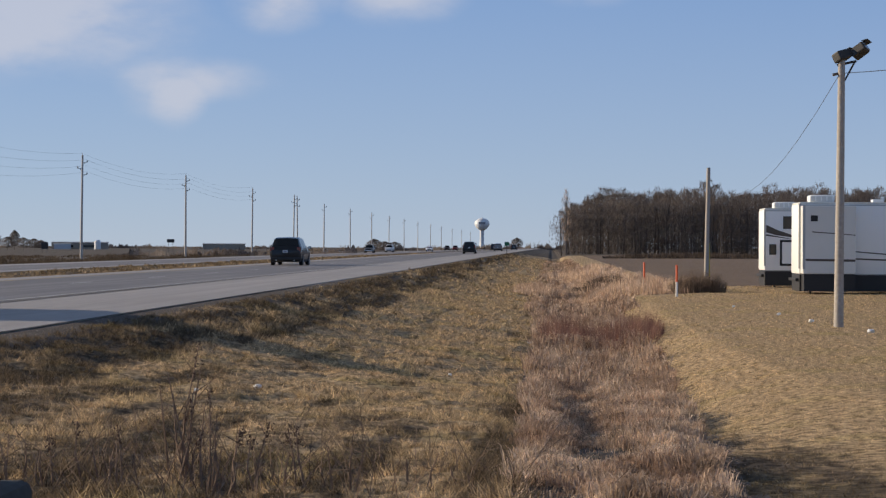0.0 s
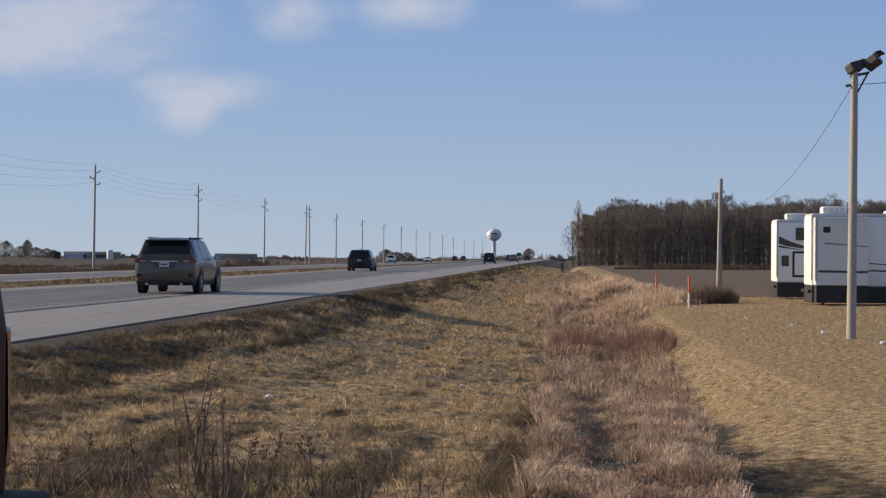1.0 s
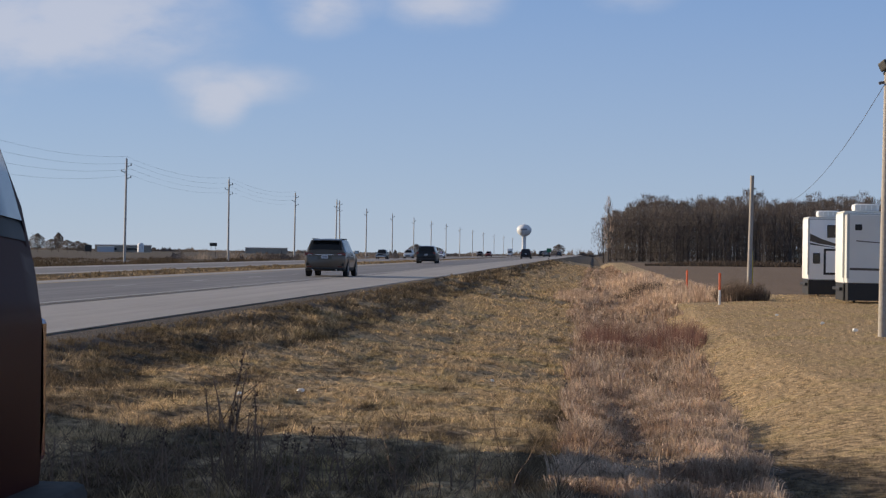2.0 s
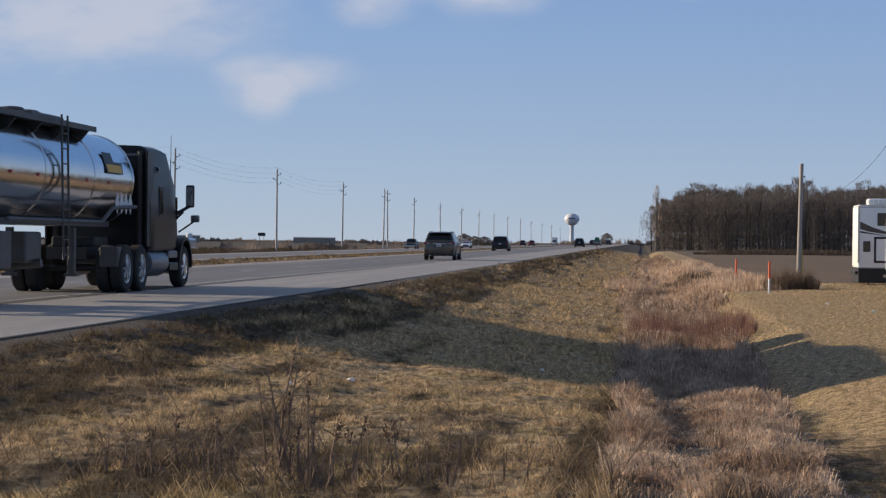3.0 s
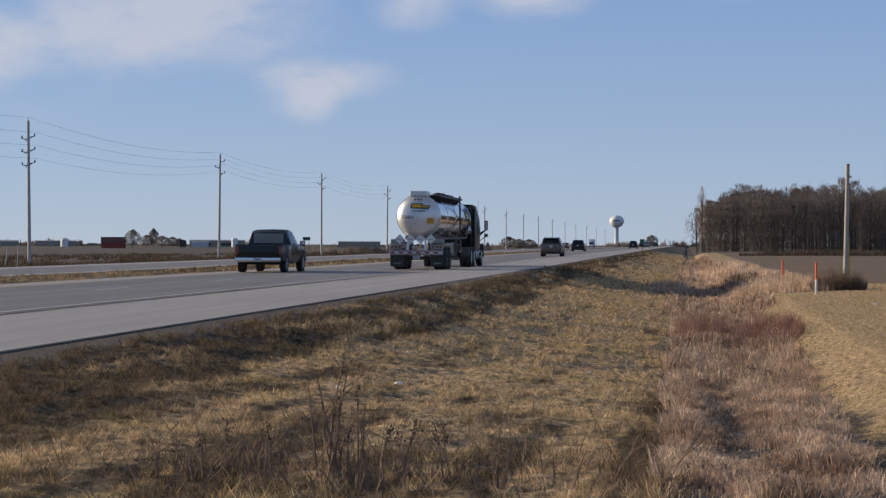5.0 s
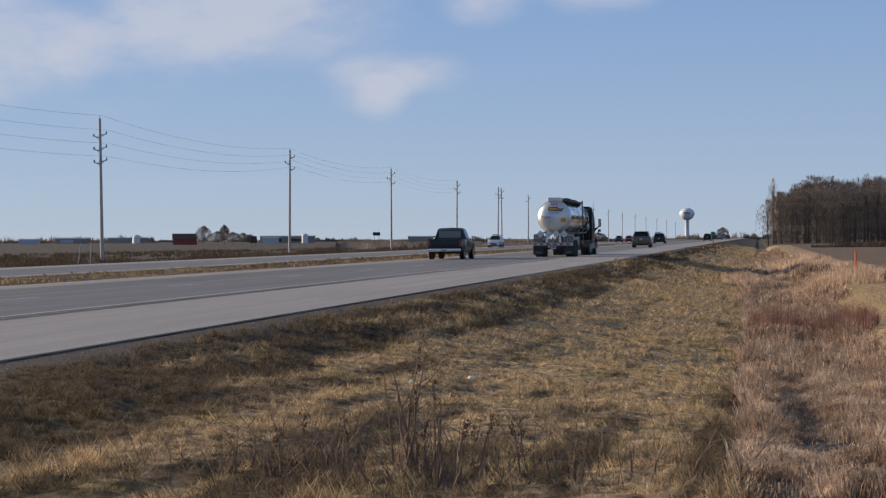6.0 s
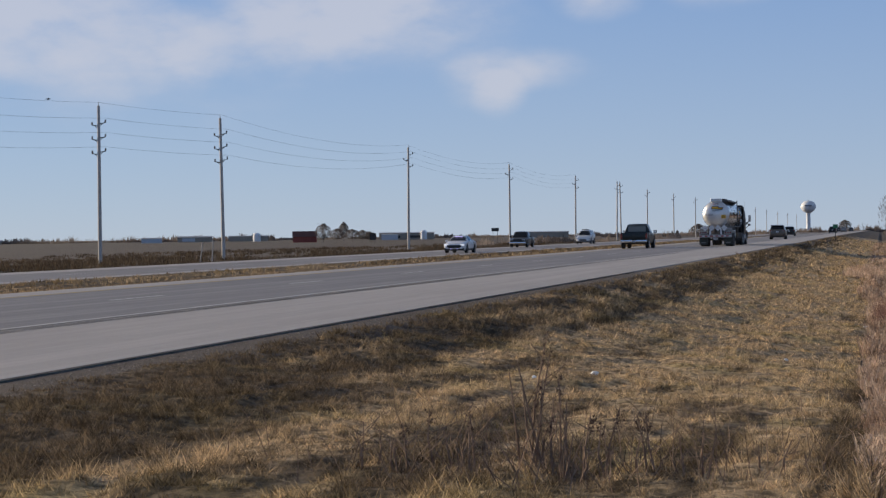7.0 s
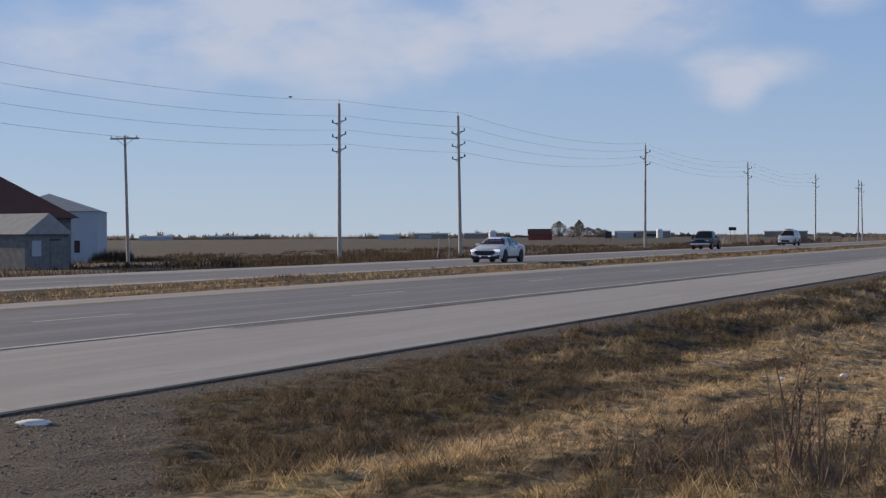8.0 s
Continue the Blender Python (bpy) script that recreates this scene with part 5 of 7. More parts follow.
# ---- vehicles ----
def paint(name, c, rough=0.3, metal=0.3, coat=0.3):
    mt = mat(name, c, rough, metal, stain=(1.2, 0.25, [v * 0.75 + 0.008 for v in c]), coat=coat)
    mt.node_tree.nodes["Principled BSDF"].inputs["Specular IOR Level"].default_value = 0.3
    return mt


CAR_GLASS = mat("car_glass", (0.012, 0.014, 0.016), 0.05)
# the cab is solid: sky light through its windows is painted as a pale tone
SKY_TONED_GLASS = mat("sky_toned_glass", (0.16, 0.18, 0.18), 0.08)
CAR_TRIM = mat("black_trim", (0.018, 0.018, 0.019), 0.6)
TYRE = mat("tyre", (0.018, 0.018, 0.019), 0.85, grain=(20, 0.5, (0.05, 0.046, 0.04)))
RIM = mat("alloy_rim", (0.42, 0.43, 0.44), 0.3, 0.9)
CHROME = mat("chrome", (0.62, 0.63, 0.65), 0.12, 1.0)
TAIL_RED = mat("tail_lamp", (0.16, 0.012, 0.010), 0.2, coat=0.5)
TAIL_LIT = mat("lit_tail_lamp", (0.45, 0.02, 0.015), 0.2, emit=(1, 0.05, 0.02, 0.5))
HEAD_LENS = mat("head_lamp", (0.5, 0.52, 0.55), 0.12, coat=0.5)
HEAD_LIT = mat("lit_head_lamp", (0.8, 0.8, 0.8), 0.2, emit=(0.9, 0.9, 1.0, 0.6))
PLATE = mat("number_plate", (0.55, 0.57, 0.6), 0.4)
PLATE_BAR = mat("plate_bar", (0.06, 0.08, 0.16), 0.5)
EMERGENCY_BLUE = mat("emergency_blue", (0.2, 0.2, 0.7), 0.3, emit=(0.7, 0.6, 1.0, 0.6))
AMBER = mat("amber_lamp", (0.6, 0.2, 0.02), 0.3)


class Shell:
    """A car body lofted through stations along its length (rear first).
    Each station: y, underside, waist, top, half widths at sill, waist and top."""

    def __init__(self, rows, half=(0.0, 0.55, 0.97, 1.0)):
        self.rows = rows

    def at(self, y):
        r = self.rows
        if y <= r[0][0]:
            return r[0]
        for a, b in zip(r, r[1:]):
            if y <= b[0]:
                k = (y - a[0]) / (b[0] - a[0])
                return [p + (q - p) * k for p, q in zip(a, b)]
        return r[-1]

    # round the half section: 0 keel, 1 sill, 2 lower side, 3 mid side, 4 waist, 5 pillar top, 6 roof edge, 7 roof centre
    def point(self, y, s, side=1):
        _, zb, zs, zt, wb, ws, wt = self.at(y)
        g = max(0.0, zt - zs)
        pts = ((0, zb), (wb * 0.94, zb), (wb, zb + 0.10), (ws, zb + (zs - zb) * 0.55), (ws * 0.985, zs), (wt + (ws - wt) * 0.06, zs + g * 0.90), (wt * 0.86, zs + g * 0.99), (0, zt + 0.015))
        i = min(6, int(s))
        k = s - i
        x = pts[i][0] + (pts[i + 1][0] - pts[i][0]) * k
        z = pts[i][1] + (pts[i + 1][1] - pts[i][1]) * k
        return Vector((x * side, y, z))

    def body(self, steps=4):
        bm = bmesh.new()
        ys = []
        for a, b in zip(self.rows, self.rows[1:]):
            ys += [a[0] + (b[0] - a[0]) * i / steps for i in range(steps)]
        ys.append(self.rows[-1][0])
        ss = (0, 1, 2, 3, 4, 5, 6, 7)
        rings = []
        for y in ys:
            right = [self.point(y, s) for s in ss]
            left = [self.point(y, s, -1) for s in reversed(ss[1:-1])]
            rings.append([bm.verts.new(p) for p in right + left])
        n = len(rings[0])
        for p, q in zip(rings, rings[1:]):
            for i in range(n):
                bm.faces.new((p[i], p[(i + 1) % n], q[(i + 1) % n], q[i]))
        bm.faces.new(rings[0])
        bm.faces.new(rings[-1][::-1])
        return bm

    def panel(self, y0, y1, s0, s1, side=1, off=0.008, n=6, slant=0.0, slant2=0.0, across=False):
        """A skin panel that follows the body: from y0 to y1, from s0 to s1 round the section; across: over the roof line to the other side."""
        bm = bmesh.new()
        grid = []
        for i in range(n + 1):
            row = []
            for j in range(n + 1):
                v = j / n
                if across:
                    s = s0 + (7 - s0) * (1 - abs(2 * v - 1))
                    sd = 1 if v <= 0.5 else -1
                else:
                    s, sd = s0 + (s1 - s0) * v, side
                y = y0 + (y1 - y0) * i / n + (slant * (1 - i / n) + slant2 * i / n) * (v if not across else 0)
                p = self.point(y, s, sd)
                q1, q2 = self.point(y + 0.02, s, sd) - p, self.point(y, min(6.99, s + 0.05), sd) - p
                nn = q1.cross(q2)
                nn = nn.normalized() if nn.length > 1e-9 else Vector((sd, 0, 0))
                c = Vector((0, y, (self.at(y)[1] + self.at(y)[3]) / 2))
                if nn.dot(p - c) < 0:
                    nn = -nn
                row.append(p + nn * off)
            grid.append([bm.verts.new(p) for p in row])
        for a, b in zip(grid, grid[1:]):
            for j in range(n):
                bm.faces.new((a[j], a[j + 1], b[j + 1], b[j]))
        return bm


def wheel(t, x, y, r, w, rim_mat=RIM, name="wheel", spokes=6):
    s = 1 if x > 0 else -1
    ob = part(name, lathe([(r * 0.55, x - s * w), (r * 0.93, x - s * w), (r, x - s * w * 0.85), (r, x - s * w * 0.15), (r * 0.93, x), (r * 0.66, x + s * 0.004), (r * 0.6, x - s * 0.03)], 26, "X", (0, y, r)), TYRE, t, smooth_it=True)
    rim = bmesh.new()
    put_lathe(rim, [(r * 0.58, x - s * 0.05), (r * 0.62, x - s * 0.004), (r * 0.55, x - s * 0.012), (r * 0.5, x - s * 0.05), (r * 0.12, x - s * 0.05)], 22, "X", (0, y, r))
    for k in range(spokes):
        a = 2 * math.pi * k / spokes
        d = Vector((0, math.cos(a), math.sin(a)))
        c = Vector((x - s * 0.022, y, r))
        put_rod(rim, c + d * r * 0.08, c + d * r * 0.56, r * 0.075, r * 0.06, 5)
    part("rim", rim, rim_mat, ob)
    part("hub", lathe([(r * 0.13, x - s * 0.045), (r * 0.12, x - s * 0.01), (r * 0.06, x - s * 0.004)], 12, "X", (0, y, r)), rim_mat, ob)
    return ob


def disc(x, y, r, s, z):
    return lathe([(r, x - s * 0.02), (r, x)], 24, "X", (0, y, z))


def number_plate(t, x, y, z, facing=-1):
    p = part("number_plate", box(x - 0.155, x + 0.155, y - 0.012, y, z - 0.078, z + 0.078, 0.008), PLATE, t, "pale number plate")
    part("plate_bar", box(x - 0.11, x + 0.11, y + (-0.015 if facing < 0 else 0.003), y + (-0.0125 if facing < 0 else 0.006), z - 0.022, z + 0.022), PLATE_BAR, p)


def car(name, label, paint_mat, shell, L, W, axles, wr, glass, tail, extras=(), lit_front=False, rack=False, rim_mat=RIM, plate_z=0.85, tail_mat=TAIL_RED, group="", lower=None):
    """A car whose rear bumper is at y = 0 and which faces +y.
    glass: rear window (y0, y1, s0), windscreen (y0, y1, s0), side panes ((y0, y1, slant0, slant1), ...)."""
    t = thing(name, Matrix(), label, "car", group)
    part("body", shell.body(), paint_mat, t, smooth_it=True)
    rear, front, sides = glass
    if rear:
        part("rear_window", shell.panel(rear[0], rear[1], rear[2], 7, across=True), CAR_GLASS, t, "dark tinted rear window", True)
    part("windscreen", shell.panel(front[0], front[1], front[2], 7, across=True), CAR_GLASS, t, "dark sloping windscreen", True)
    for s in (1, -1):
        for y0, y1, a, b in sides:
            part("side_window", shell.panel(y0, y1, 4.1, 5.0, s, slant=a, slant2=b), CAR_GLASS, t, "dark side window", True)
        part("sill", shell.panel(axles[0] + wr * 1.1, axles[1] - wr * 1.1, 1.2, 2.2, s), CAR_TRIM, t)
        for y0 in [p[0] for p in sides[1:]] + [sides[0][0]]:
            part("door_handle", box(*(sorted((s * (W / 2 - 0.03), s * (W / 2 + 0.02)))), y0 + 0.05, y0 + 0.24, shell.at(y0)[2] - 0.13, shell.at(y0)[2] - 0.09, 0.008), CHROME if rack else CAR_TRIM, t)
        for y in axles:
            part("wheel_arch", disc(s * (W / 2 + 0.004), y, wr * 1.14, s, wr * 1.03), CAR_TRIM, t, "dark wheel arch")
            wheel(t, s * (W / 2 + 0.012), y, wr, 0.23, rim_mat)
        m_y = front[0] + 0.15 if front[0] > L * 0.5 else L * 0.66
        zw = shell.at(m_y)[2]
        mir = part("mirror", box(*sorted((s * (W / 2 + 0.03), s * (W / 2 + 0.24))), m_y - 0.08, m_y + 0.06, zw + 0.02, zw + 0.18, 0.03), paint_mat, t, "door mirror", True)
        part("mirror_glass", box(*sorted((s * (W / 2 + 0.05), s * (W / 2 + 0.22))), m_y - 0.086, m_y - 0.081, zw + 0.035, zw + 0.165), CHROME, mir)
        for (x0, x1, z0, z1, y0, y1) in tail:
            part("tail_lamp", box(*sorted((s * x0, s * x1)), y0, y1, z0, z1, 0.015), tail_mat, t, "red tail lamp")
        part("head_lamp", box(*sorted((s * (W / 2 - 0.42), s * (W / 2 - 0.08))), L - 0.16, L - 0.01, 0.64, 0.76, 0.02), HEAD_LIT if lit_front else HEAD_LENS, t, "head lamp")
        if rack:
            rl = part("roof_rail", rod((s * (shell.at(L * 0.3)[6] - 0.06), L * 0.12, shell.at(L * 0.2)[3] - 0.0), (s * (shell.at(L * 0.4)[6] - 0.06), L * 0.55, shell.at(L * 0.45)[3] - 0.0), 0.022, 0.022, 6), CAR_TRIM, t, "dark roof rail")
    bz = lower or 0.55
    part("rear_bumper", box(-W / 2 + 0.08, W / 2 - 0.08, -0.05, 0.12, 0.33, bz, 0.04), CAR_TRIM, t, "dark lower rear bumper", True)
    part("front_grille", box(-0.5, 0.5, L - 0.06, L + 0.015, 0.42, 0.66, 0.02), CAR_TRIM, t, "black front grille")
    part("front_bumper", box(-W / 2 + 0.1, W / 2 - 0.1, L - 0.08, L + 0.02, 0.22, 0.38, 0.03), CAR_TRIM, t)
    for s in (-0.55, 0.55):
        part("exhaust", rod((s, -0.07, 0.31), (s, 0.3, 0.31), 0.035, 0.035, 8), CHROME, t)
    number_plate(t, 0, -0.03, plate_z)
    return t


def suv_shell(L=5.1, W=1.95, H=1.77, clear=0.26, waist=1.06, boxy=0.0, hood=1.06):
    h = W / 2
    return Shell(((0.0, 0.42, 0.85, 0.92, h * 0.80, h * 0.86, h * 0.84), (0.06, 0.34, waist - 0.08, waist, h * 0.90, h * 0.96, h * 0.86), (0.16, clear + 0.06, waist, waist + 0.14 + boxy, h * 0.94, h * 0.985, h * 0.82),
                  (0.34 + 0.12 * (1 - boxy), clear, waist, H - 0.07, h * 0.95, h, h * 0.735), (0.75, clear, waist, H - 0.015, h * 0.95, h, h * 0.73), (L * 0.42, clear, waist, H, h * 0.95, h, h * 0.735), (L * 0.57, clear, waist - 0.01, H - 0.05, h * 0.95, h, h * 0.72),
                  (L * 0.745, clear, waist - 0.02, hood + 0.03, h * 0.95, h, h * 0.82), (L * 0.82, clear, hood - 0.08, hood, h * 0.94, h * 0.99, h * 0.80), (L * 0.94, clear, hood - 0.16, hood - 0.09, h * 0.92, h * 0.96, h * 0.76), (L * 0.985, 0.3, 0.76, 0.84, h * 0.82, h * 0.88, h * 0.7), (L, 0.36, 0.66, 0.72, h * 0.72, h * 0.78, h * 0.6)))


def crossover():
    L, W = 5.1, 1.96
    sh = suv_shell(L, W, 1.77)
    t = car("crossover", "silver-bronze crossover with roof rails and chrome tailgate trim", paint("bronze_paint", (0.14, 0.12, 0.10), 0.33, 0.6), sh, L, W, (0.98, 4.05), 0.385,
            ((0.19, 0.44, 4.75), (L * 0.585, L * 0.735, 4.9), ((0.62, 1.35, 0.12, 0.0), (1.42, 2.3, 0, 0), (2.38, 3.25, 0, -0.55))),
            ((0.58, 0.93, 1.0, 1.09, 0.02, 0.16), (0.76, 0.955, 0.95, 1.12, 0.06, 0.30)), rack=True, plate_z=0.92, lower=0.42)
    for s in (1, -1):
        part("quarter_glass", sh.panel(0.33, 0.66, 4.15, 5.0, s, slant=0.06), CAR_GLASS, t, "dark wrap-round quarter glass", True)
        part("lamp_lens", box(*sorted((s * 0.60, s * 0.78)), 0.008, 0.02, 1.01, 1.04, 0.004), HEAD_LENS, t, "clear reversing lamp")
        part("reflector", box(*sorted((s * 0.62, s * 0.82)), -0.055, -0.04, 0.44, 0.48, 0.006), TAIL_RED, t)
        part("bumper_corner", box(*sorted((s * 0.70, s * 0.90)), 0.0, 0.14, 0.5, 0.66, 0.04), CAR_TRIM, t, "", True)
    part("tailgate_trim", box(-0.42, 0.42, -0.02, 0.08, 1.0, 1.035, 0.01), CHROME, t, "chrome strip on the tailgate")
    # not sunk in: a darker bronze paints the shade of the plate recess
    part("tailgate_recess", box(-0.34, 0.34, -0.012, 0.05, 0.80, 1.0, 0.01), mat("recess_shade_paint", (0.10, 0.09, 0.076), 0.4, 0.5), t)
    part("spoiler", box(-0.68, 0.68, 0.24, 0.5, 1.66, 1.70, 0.015), CAR_TRIM, t)
    return t


def minivan():
    L, W = 5.1, 1.98
    sh = suv_shell(L, W, 1.74, 0.2, 1.02, 0.0, 1.0)
    return car("minivan", "dark charcoal minivan with tinted windows", paint("charcoal_paint", (0.022, 0.024, 0.028), 0.3, 0.3), sh, L, W, (0.95, 4.0), 0.35,
               ((0.19, 0.44, 4.7), (L * 0.585, L * 0.735, 4.9), ((0.6, 1.6, 0.1, 0.0), (1.67, 2.7, 0, 0), (2.77, 3.35, 0, -0.5))),
               ((0.72, 0.95, 0.88, 1.12, 0.02, 0.24),), plate_z=0.86, lower=0.5)


def black_suv(name="sport_utility", label="black sport utility vehicle far ahead in the lane", colour=(0.012, 0.012, 0.014), group=""):
    L, W = 5.2, 2.02
    sh = suv_shell(L, W, 1.9, 0.3, 1.12, 0.35, 1.12)
    return car(name, label, paint(name + "_paint", colour, 0.3, 0.3), sh, L, W, (1.05, 4.1), 0.39,
               ((0.19, 0.4, 4.7), (L * 0.585, L * 0.735, 4.9), ((0.55, 1.5, 0.05, 0.0), (1.57, 2.5, 0, 0), (2.57, 3.3, 0, -0.45))),
               ((0.80, 0.97, 0.9, 1.35, 0.02, 0.2),), plate_z=0.95, lower=0.55, group=group)


def sedan():
    L, W, H = 5.04, 1.91, 1.47
    h = W / 2
    sh = Shell(((0.0, 0.4, 0.82, 0.9, h * 0.8, h * 0.86, h * 0.8), (0.08, 0.3, 0.9, 1.02, h * 0.92, h * 0.97, h * 0.8), (0.75, 0.22, 0.98, 1.08, h * 0.95, h, h * 0.78), (0.95, 0.2, 0.98, 1.14, h * 0.95, h, h * 0.74), (1.7, 0.2, 0.97, H - 0.03, h * 0.95, h, h * 0.60), (2.3, 0.2, 0.96, H, h * 0.95, h, h * 0.6),
                (2.85, 0.2, 0.95, H - 0.04, h * 0.95, h, h * 0.6), (3.62, 0.2, 0.93, 1.02, h * 0.95, h, h * 0.78), (4.0, 0.2, 0.86, 0.97, h * 0.95, h, h * 0.76), (4.75, 0.22, 0.76, 0.86, h * 0.93, h * 0.97, h * 0.74), (4.97, 0.26, 0.66, 0.74, h * 0.85, h * 0.9, h * 0.66), (L, 0.34, 0.58, 0.64, h * 0.76, h * 0.8, h * 0.6)))
    t = car("police_car", "white police sedan with lit visor lights", paint("white_paint", (0.72, 0.73, 0.74), 0.25, 0.0), sh, L, W, (0.98, 4.03), 0.36,
            ((1.02, 1.66, 4.85), (2.92, 3.58, 4.85), ((1.35, 2.25, 0.2, 0.0), (2.32, 3.2, 0, -0.42))),
            ((0.25, 0.92, 0.86, 0.97, -0.01, 0.1),), lit_front=True, plate_z=0.6, rim_mat=STEEL_DARK)
    part("black_grille", box(-0.62, 0.62, L - 0.1, L + 0.02, 0.5, 0.68, 0.02), CAR_TRIM, t, "wide black grille")
    for s, mt in ((-1, EMERGENCY_BLUE), (1, EMERGENCY_BLUE)):
        part("visor_light", box(*sorted((s * 0.03, s * 0.34)), 3.02, 3.12, 1.375, 1.42, 0.008), mt, t, "flashing emergency light behind the windscreen")
        part("fog_lamp", box(*sorted((s * 0.22, s * 0.34)), L - 0.01, L + 0.03, 0.33, 0.4, 0.01), EMERGENCY_BLUE, t, "small lit grille light")
        part("fog_surround", box(*sorted((s * 0.55, s * 0.86)), L - 0.14, L - 0.02, 0.34, 0.44, 0.01), CAR_TRIM, t)
    return t


def pickup(name, label, colour, metal=0.3, front_lit=False, chrome=True, rough=0.32):
    L, W, H = 5.6, 1.98, 1.80
    h = W / 2
    pm = paint(name + "_paint", colour, rough, metal)
    t = thing(name, Matrix(), label, "pickup truck")
    cab = Shell(((1.98, 0.42, 1.05, 1.10, h * 0.93, h * 0.98, h * 0.86), (2.04, 0.36, 1.08, 1.66, h * 0.94, h * 0.985, h * 0.74), (2.3, 0.36, 1.08, H - 0.02, h * 0.95, h, h * 0.735), (3.0, 0.36, 1.07, H, h * 0.95, h, h * 0.73), (3.35, 0.36, 1.06, H - 0.05, h * 0.95, h, h * 0.72),
                 (4.05, 0.36, 1.04, 1.12, h * 0.95, h, h * 0.85), (4.2, 0.36, 0.98, 1.09, h * 0.95, h, h * 0.84), (5.2, 0.38, 0.9, 1.02, h * 0.94, h * 0.985, h * 0.8), (5.5, 0.42, 0.82, 0.92, h * 0.88, h * 0.93, h * 0.76), (L, 0.45, 0.75, 0.82, h * 0.8, h * 0.85, h * 0.7)))
    part("cab", cab.body(), pm, t, smooth_it=True)
    part("rear_window", box(-0.64, 0.64, 1.985, 2.01, 1.22, 1.62, 0.01, Matrix.Translation((0, 0.0, 0))), SKY_TONED_GLASS, t, "cab rear window")
    part("windscreen", cab.panel(3.42, 4.02, 4.9, 7, across=True), CAR_GLASS, t, "dark windscreen", True)
    # the load bed: two sides, floor, tailgate
    for s in (1, -1):
        part("bed_side", box(*sorted((s * (h - 0.10), s * h)), 0.08, 2.0, 0.46, 1.13, 0.035), pm, t, smooth_it=True)
        part("bed_rail", box(*sorted((s * (h - 0.12), s * (h + 0.005))), 0.06, 1.98, 1.13, 1.16, 0.01), CAR_TRIM, t)
        for y0, y1, a, b in ((2.12, 2.62, 0.02, 0), (2.70, 3.55, 0, -0.5)):
            part("side_window", cab.panel(y0, y1, 4.1, 5.0, s, slant=a, slant2=b), CAR_GLASS, t, "dark side window", True)
        for y in (0.98, 4.42):
            part("wheel_arch", disc(s * (h + 0.004), y, 0.45, s, 0.4), CAR_TRIM, t, "dark wheel arch")
            wheel(t, s * (h + 0.014), y, 0.38, 0.25)
        part("tail_lamp", box(*sorted((s * (h - 0.16), s * (h - 0.005))), 0.02, 0.1, 0.72, 1.08, 0.015), TAIL_RED, t, "red tail lamp")
        mir = part("mirror", box(*sorted((s * (h + 0.04), s * (h + 0.27))), 3.5, 3.62, 1.1, 1.32, 0.03), CAR_TRIM, t, "large door mirror", True)
        part("mirror_glass", box(*sorted((s * (h + 0.06), s * (h + 0.25))), 3.494, 3.499, 1.13, 1.29), CHROME, mir)
        part("door_handle", box(*sorted((s * (h - 0.02), s * (h + 0.02))), 2.75, 2.92, 0.92, 0.97, 0.01), CAR_TRIM, t)
        part("head_lamp", box(*sorted((s * 0.5, s * 0.86)), L - 0.2, L - 0.02, 0.72, 0.9, 0.02), HEAD_LIT if front_lit else HEAD_LENS, t, "head lamp")
    part("bed_floor", box(-h + 0.1, h - 0.1, 0.1, 1.99, 0.55, 0.62), CAR_TRIM, t)
    part("tailgate", box(-h + 0.16, h - 0.16, 0.0, 0.07, 0.6, 1.12, 0.02), pm, t, smooth_it=True)
    part("tailgate_handle", box(-0.12, 0.12, -0.012, 0.0, 0.98, 1.05, 0.005), CAR_TRIM, t)
    part("rear_bumper", box(-h + 0.04, h - 0.04, -0.16, 0.02, 0.44, 0.62, 0.03), CHROME if chrome else CAR_TRIM, t, "chrome rear bumper", True)
    part("front_grille", box(-0.48, 0.48, L - 0.1, L + 0.02, 0.66, 0.95, 0.02), CAR_TRIM, t, "dark front grille")
    part("front_bumper", box(-h + 0.04, h - 0.04, L - 0.1, L + 0.06, 0.42, 0.62, 0.04), CHROME, t, "bright front bumper", True)
    part("axle", rod((-h + 0.1, 0.98, 0.38), (h - 0.1, 0.98, 0.38), 0.06, 0.06, 8), STEEL_DARK, t)
    part("cross_member", box(-h + 0.12, h - 0.12, 0.1, 2.2, 0.4, 0.5), STEEL_DARK, t)
    number_plate(t, 0, -0.165, 0.53)
    return t


def box_van():
    t = thing("box_truck", Matrix(), "far white box truck on the oncoming carriageway", "truck")
    part("cargo_box", box(-1.2, 1.2, 0, 5.5, 0.9, 3.5, 0.03), mat("van_white", (0.7, 0.7, 0.7), 0.4), t)
    part("cab", box(-1.1, 1.1, 5.5, 7.3, 0.5, 2.5, 0.25), mat("van_cab", (0.68, 0.69, 0.7), 0.4), t, smooth_it=True)
    part("windscreen", box(-0.95, 0.95, 7.28, 7.32, 1.5, 2.3), CAR_GLASS, t)
    part("chassis", box(-0.5, 0.5, 0, 6.8, 0.5, 0.9), STEEL_DARK, t)
    for s in (1, -1):
        for y in (1.5, 6.3):
            wheel(t, s * 1.1, y, 0.45, 0.3)
    return t


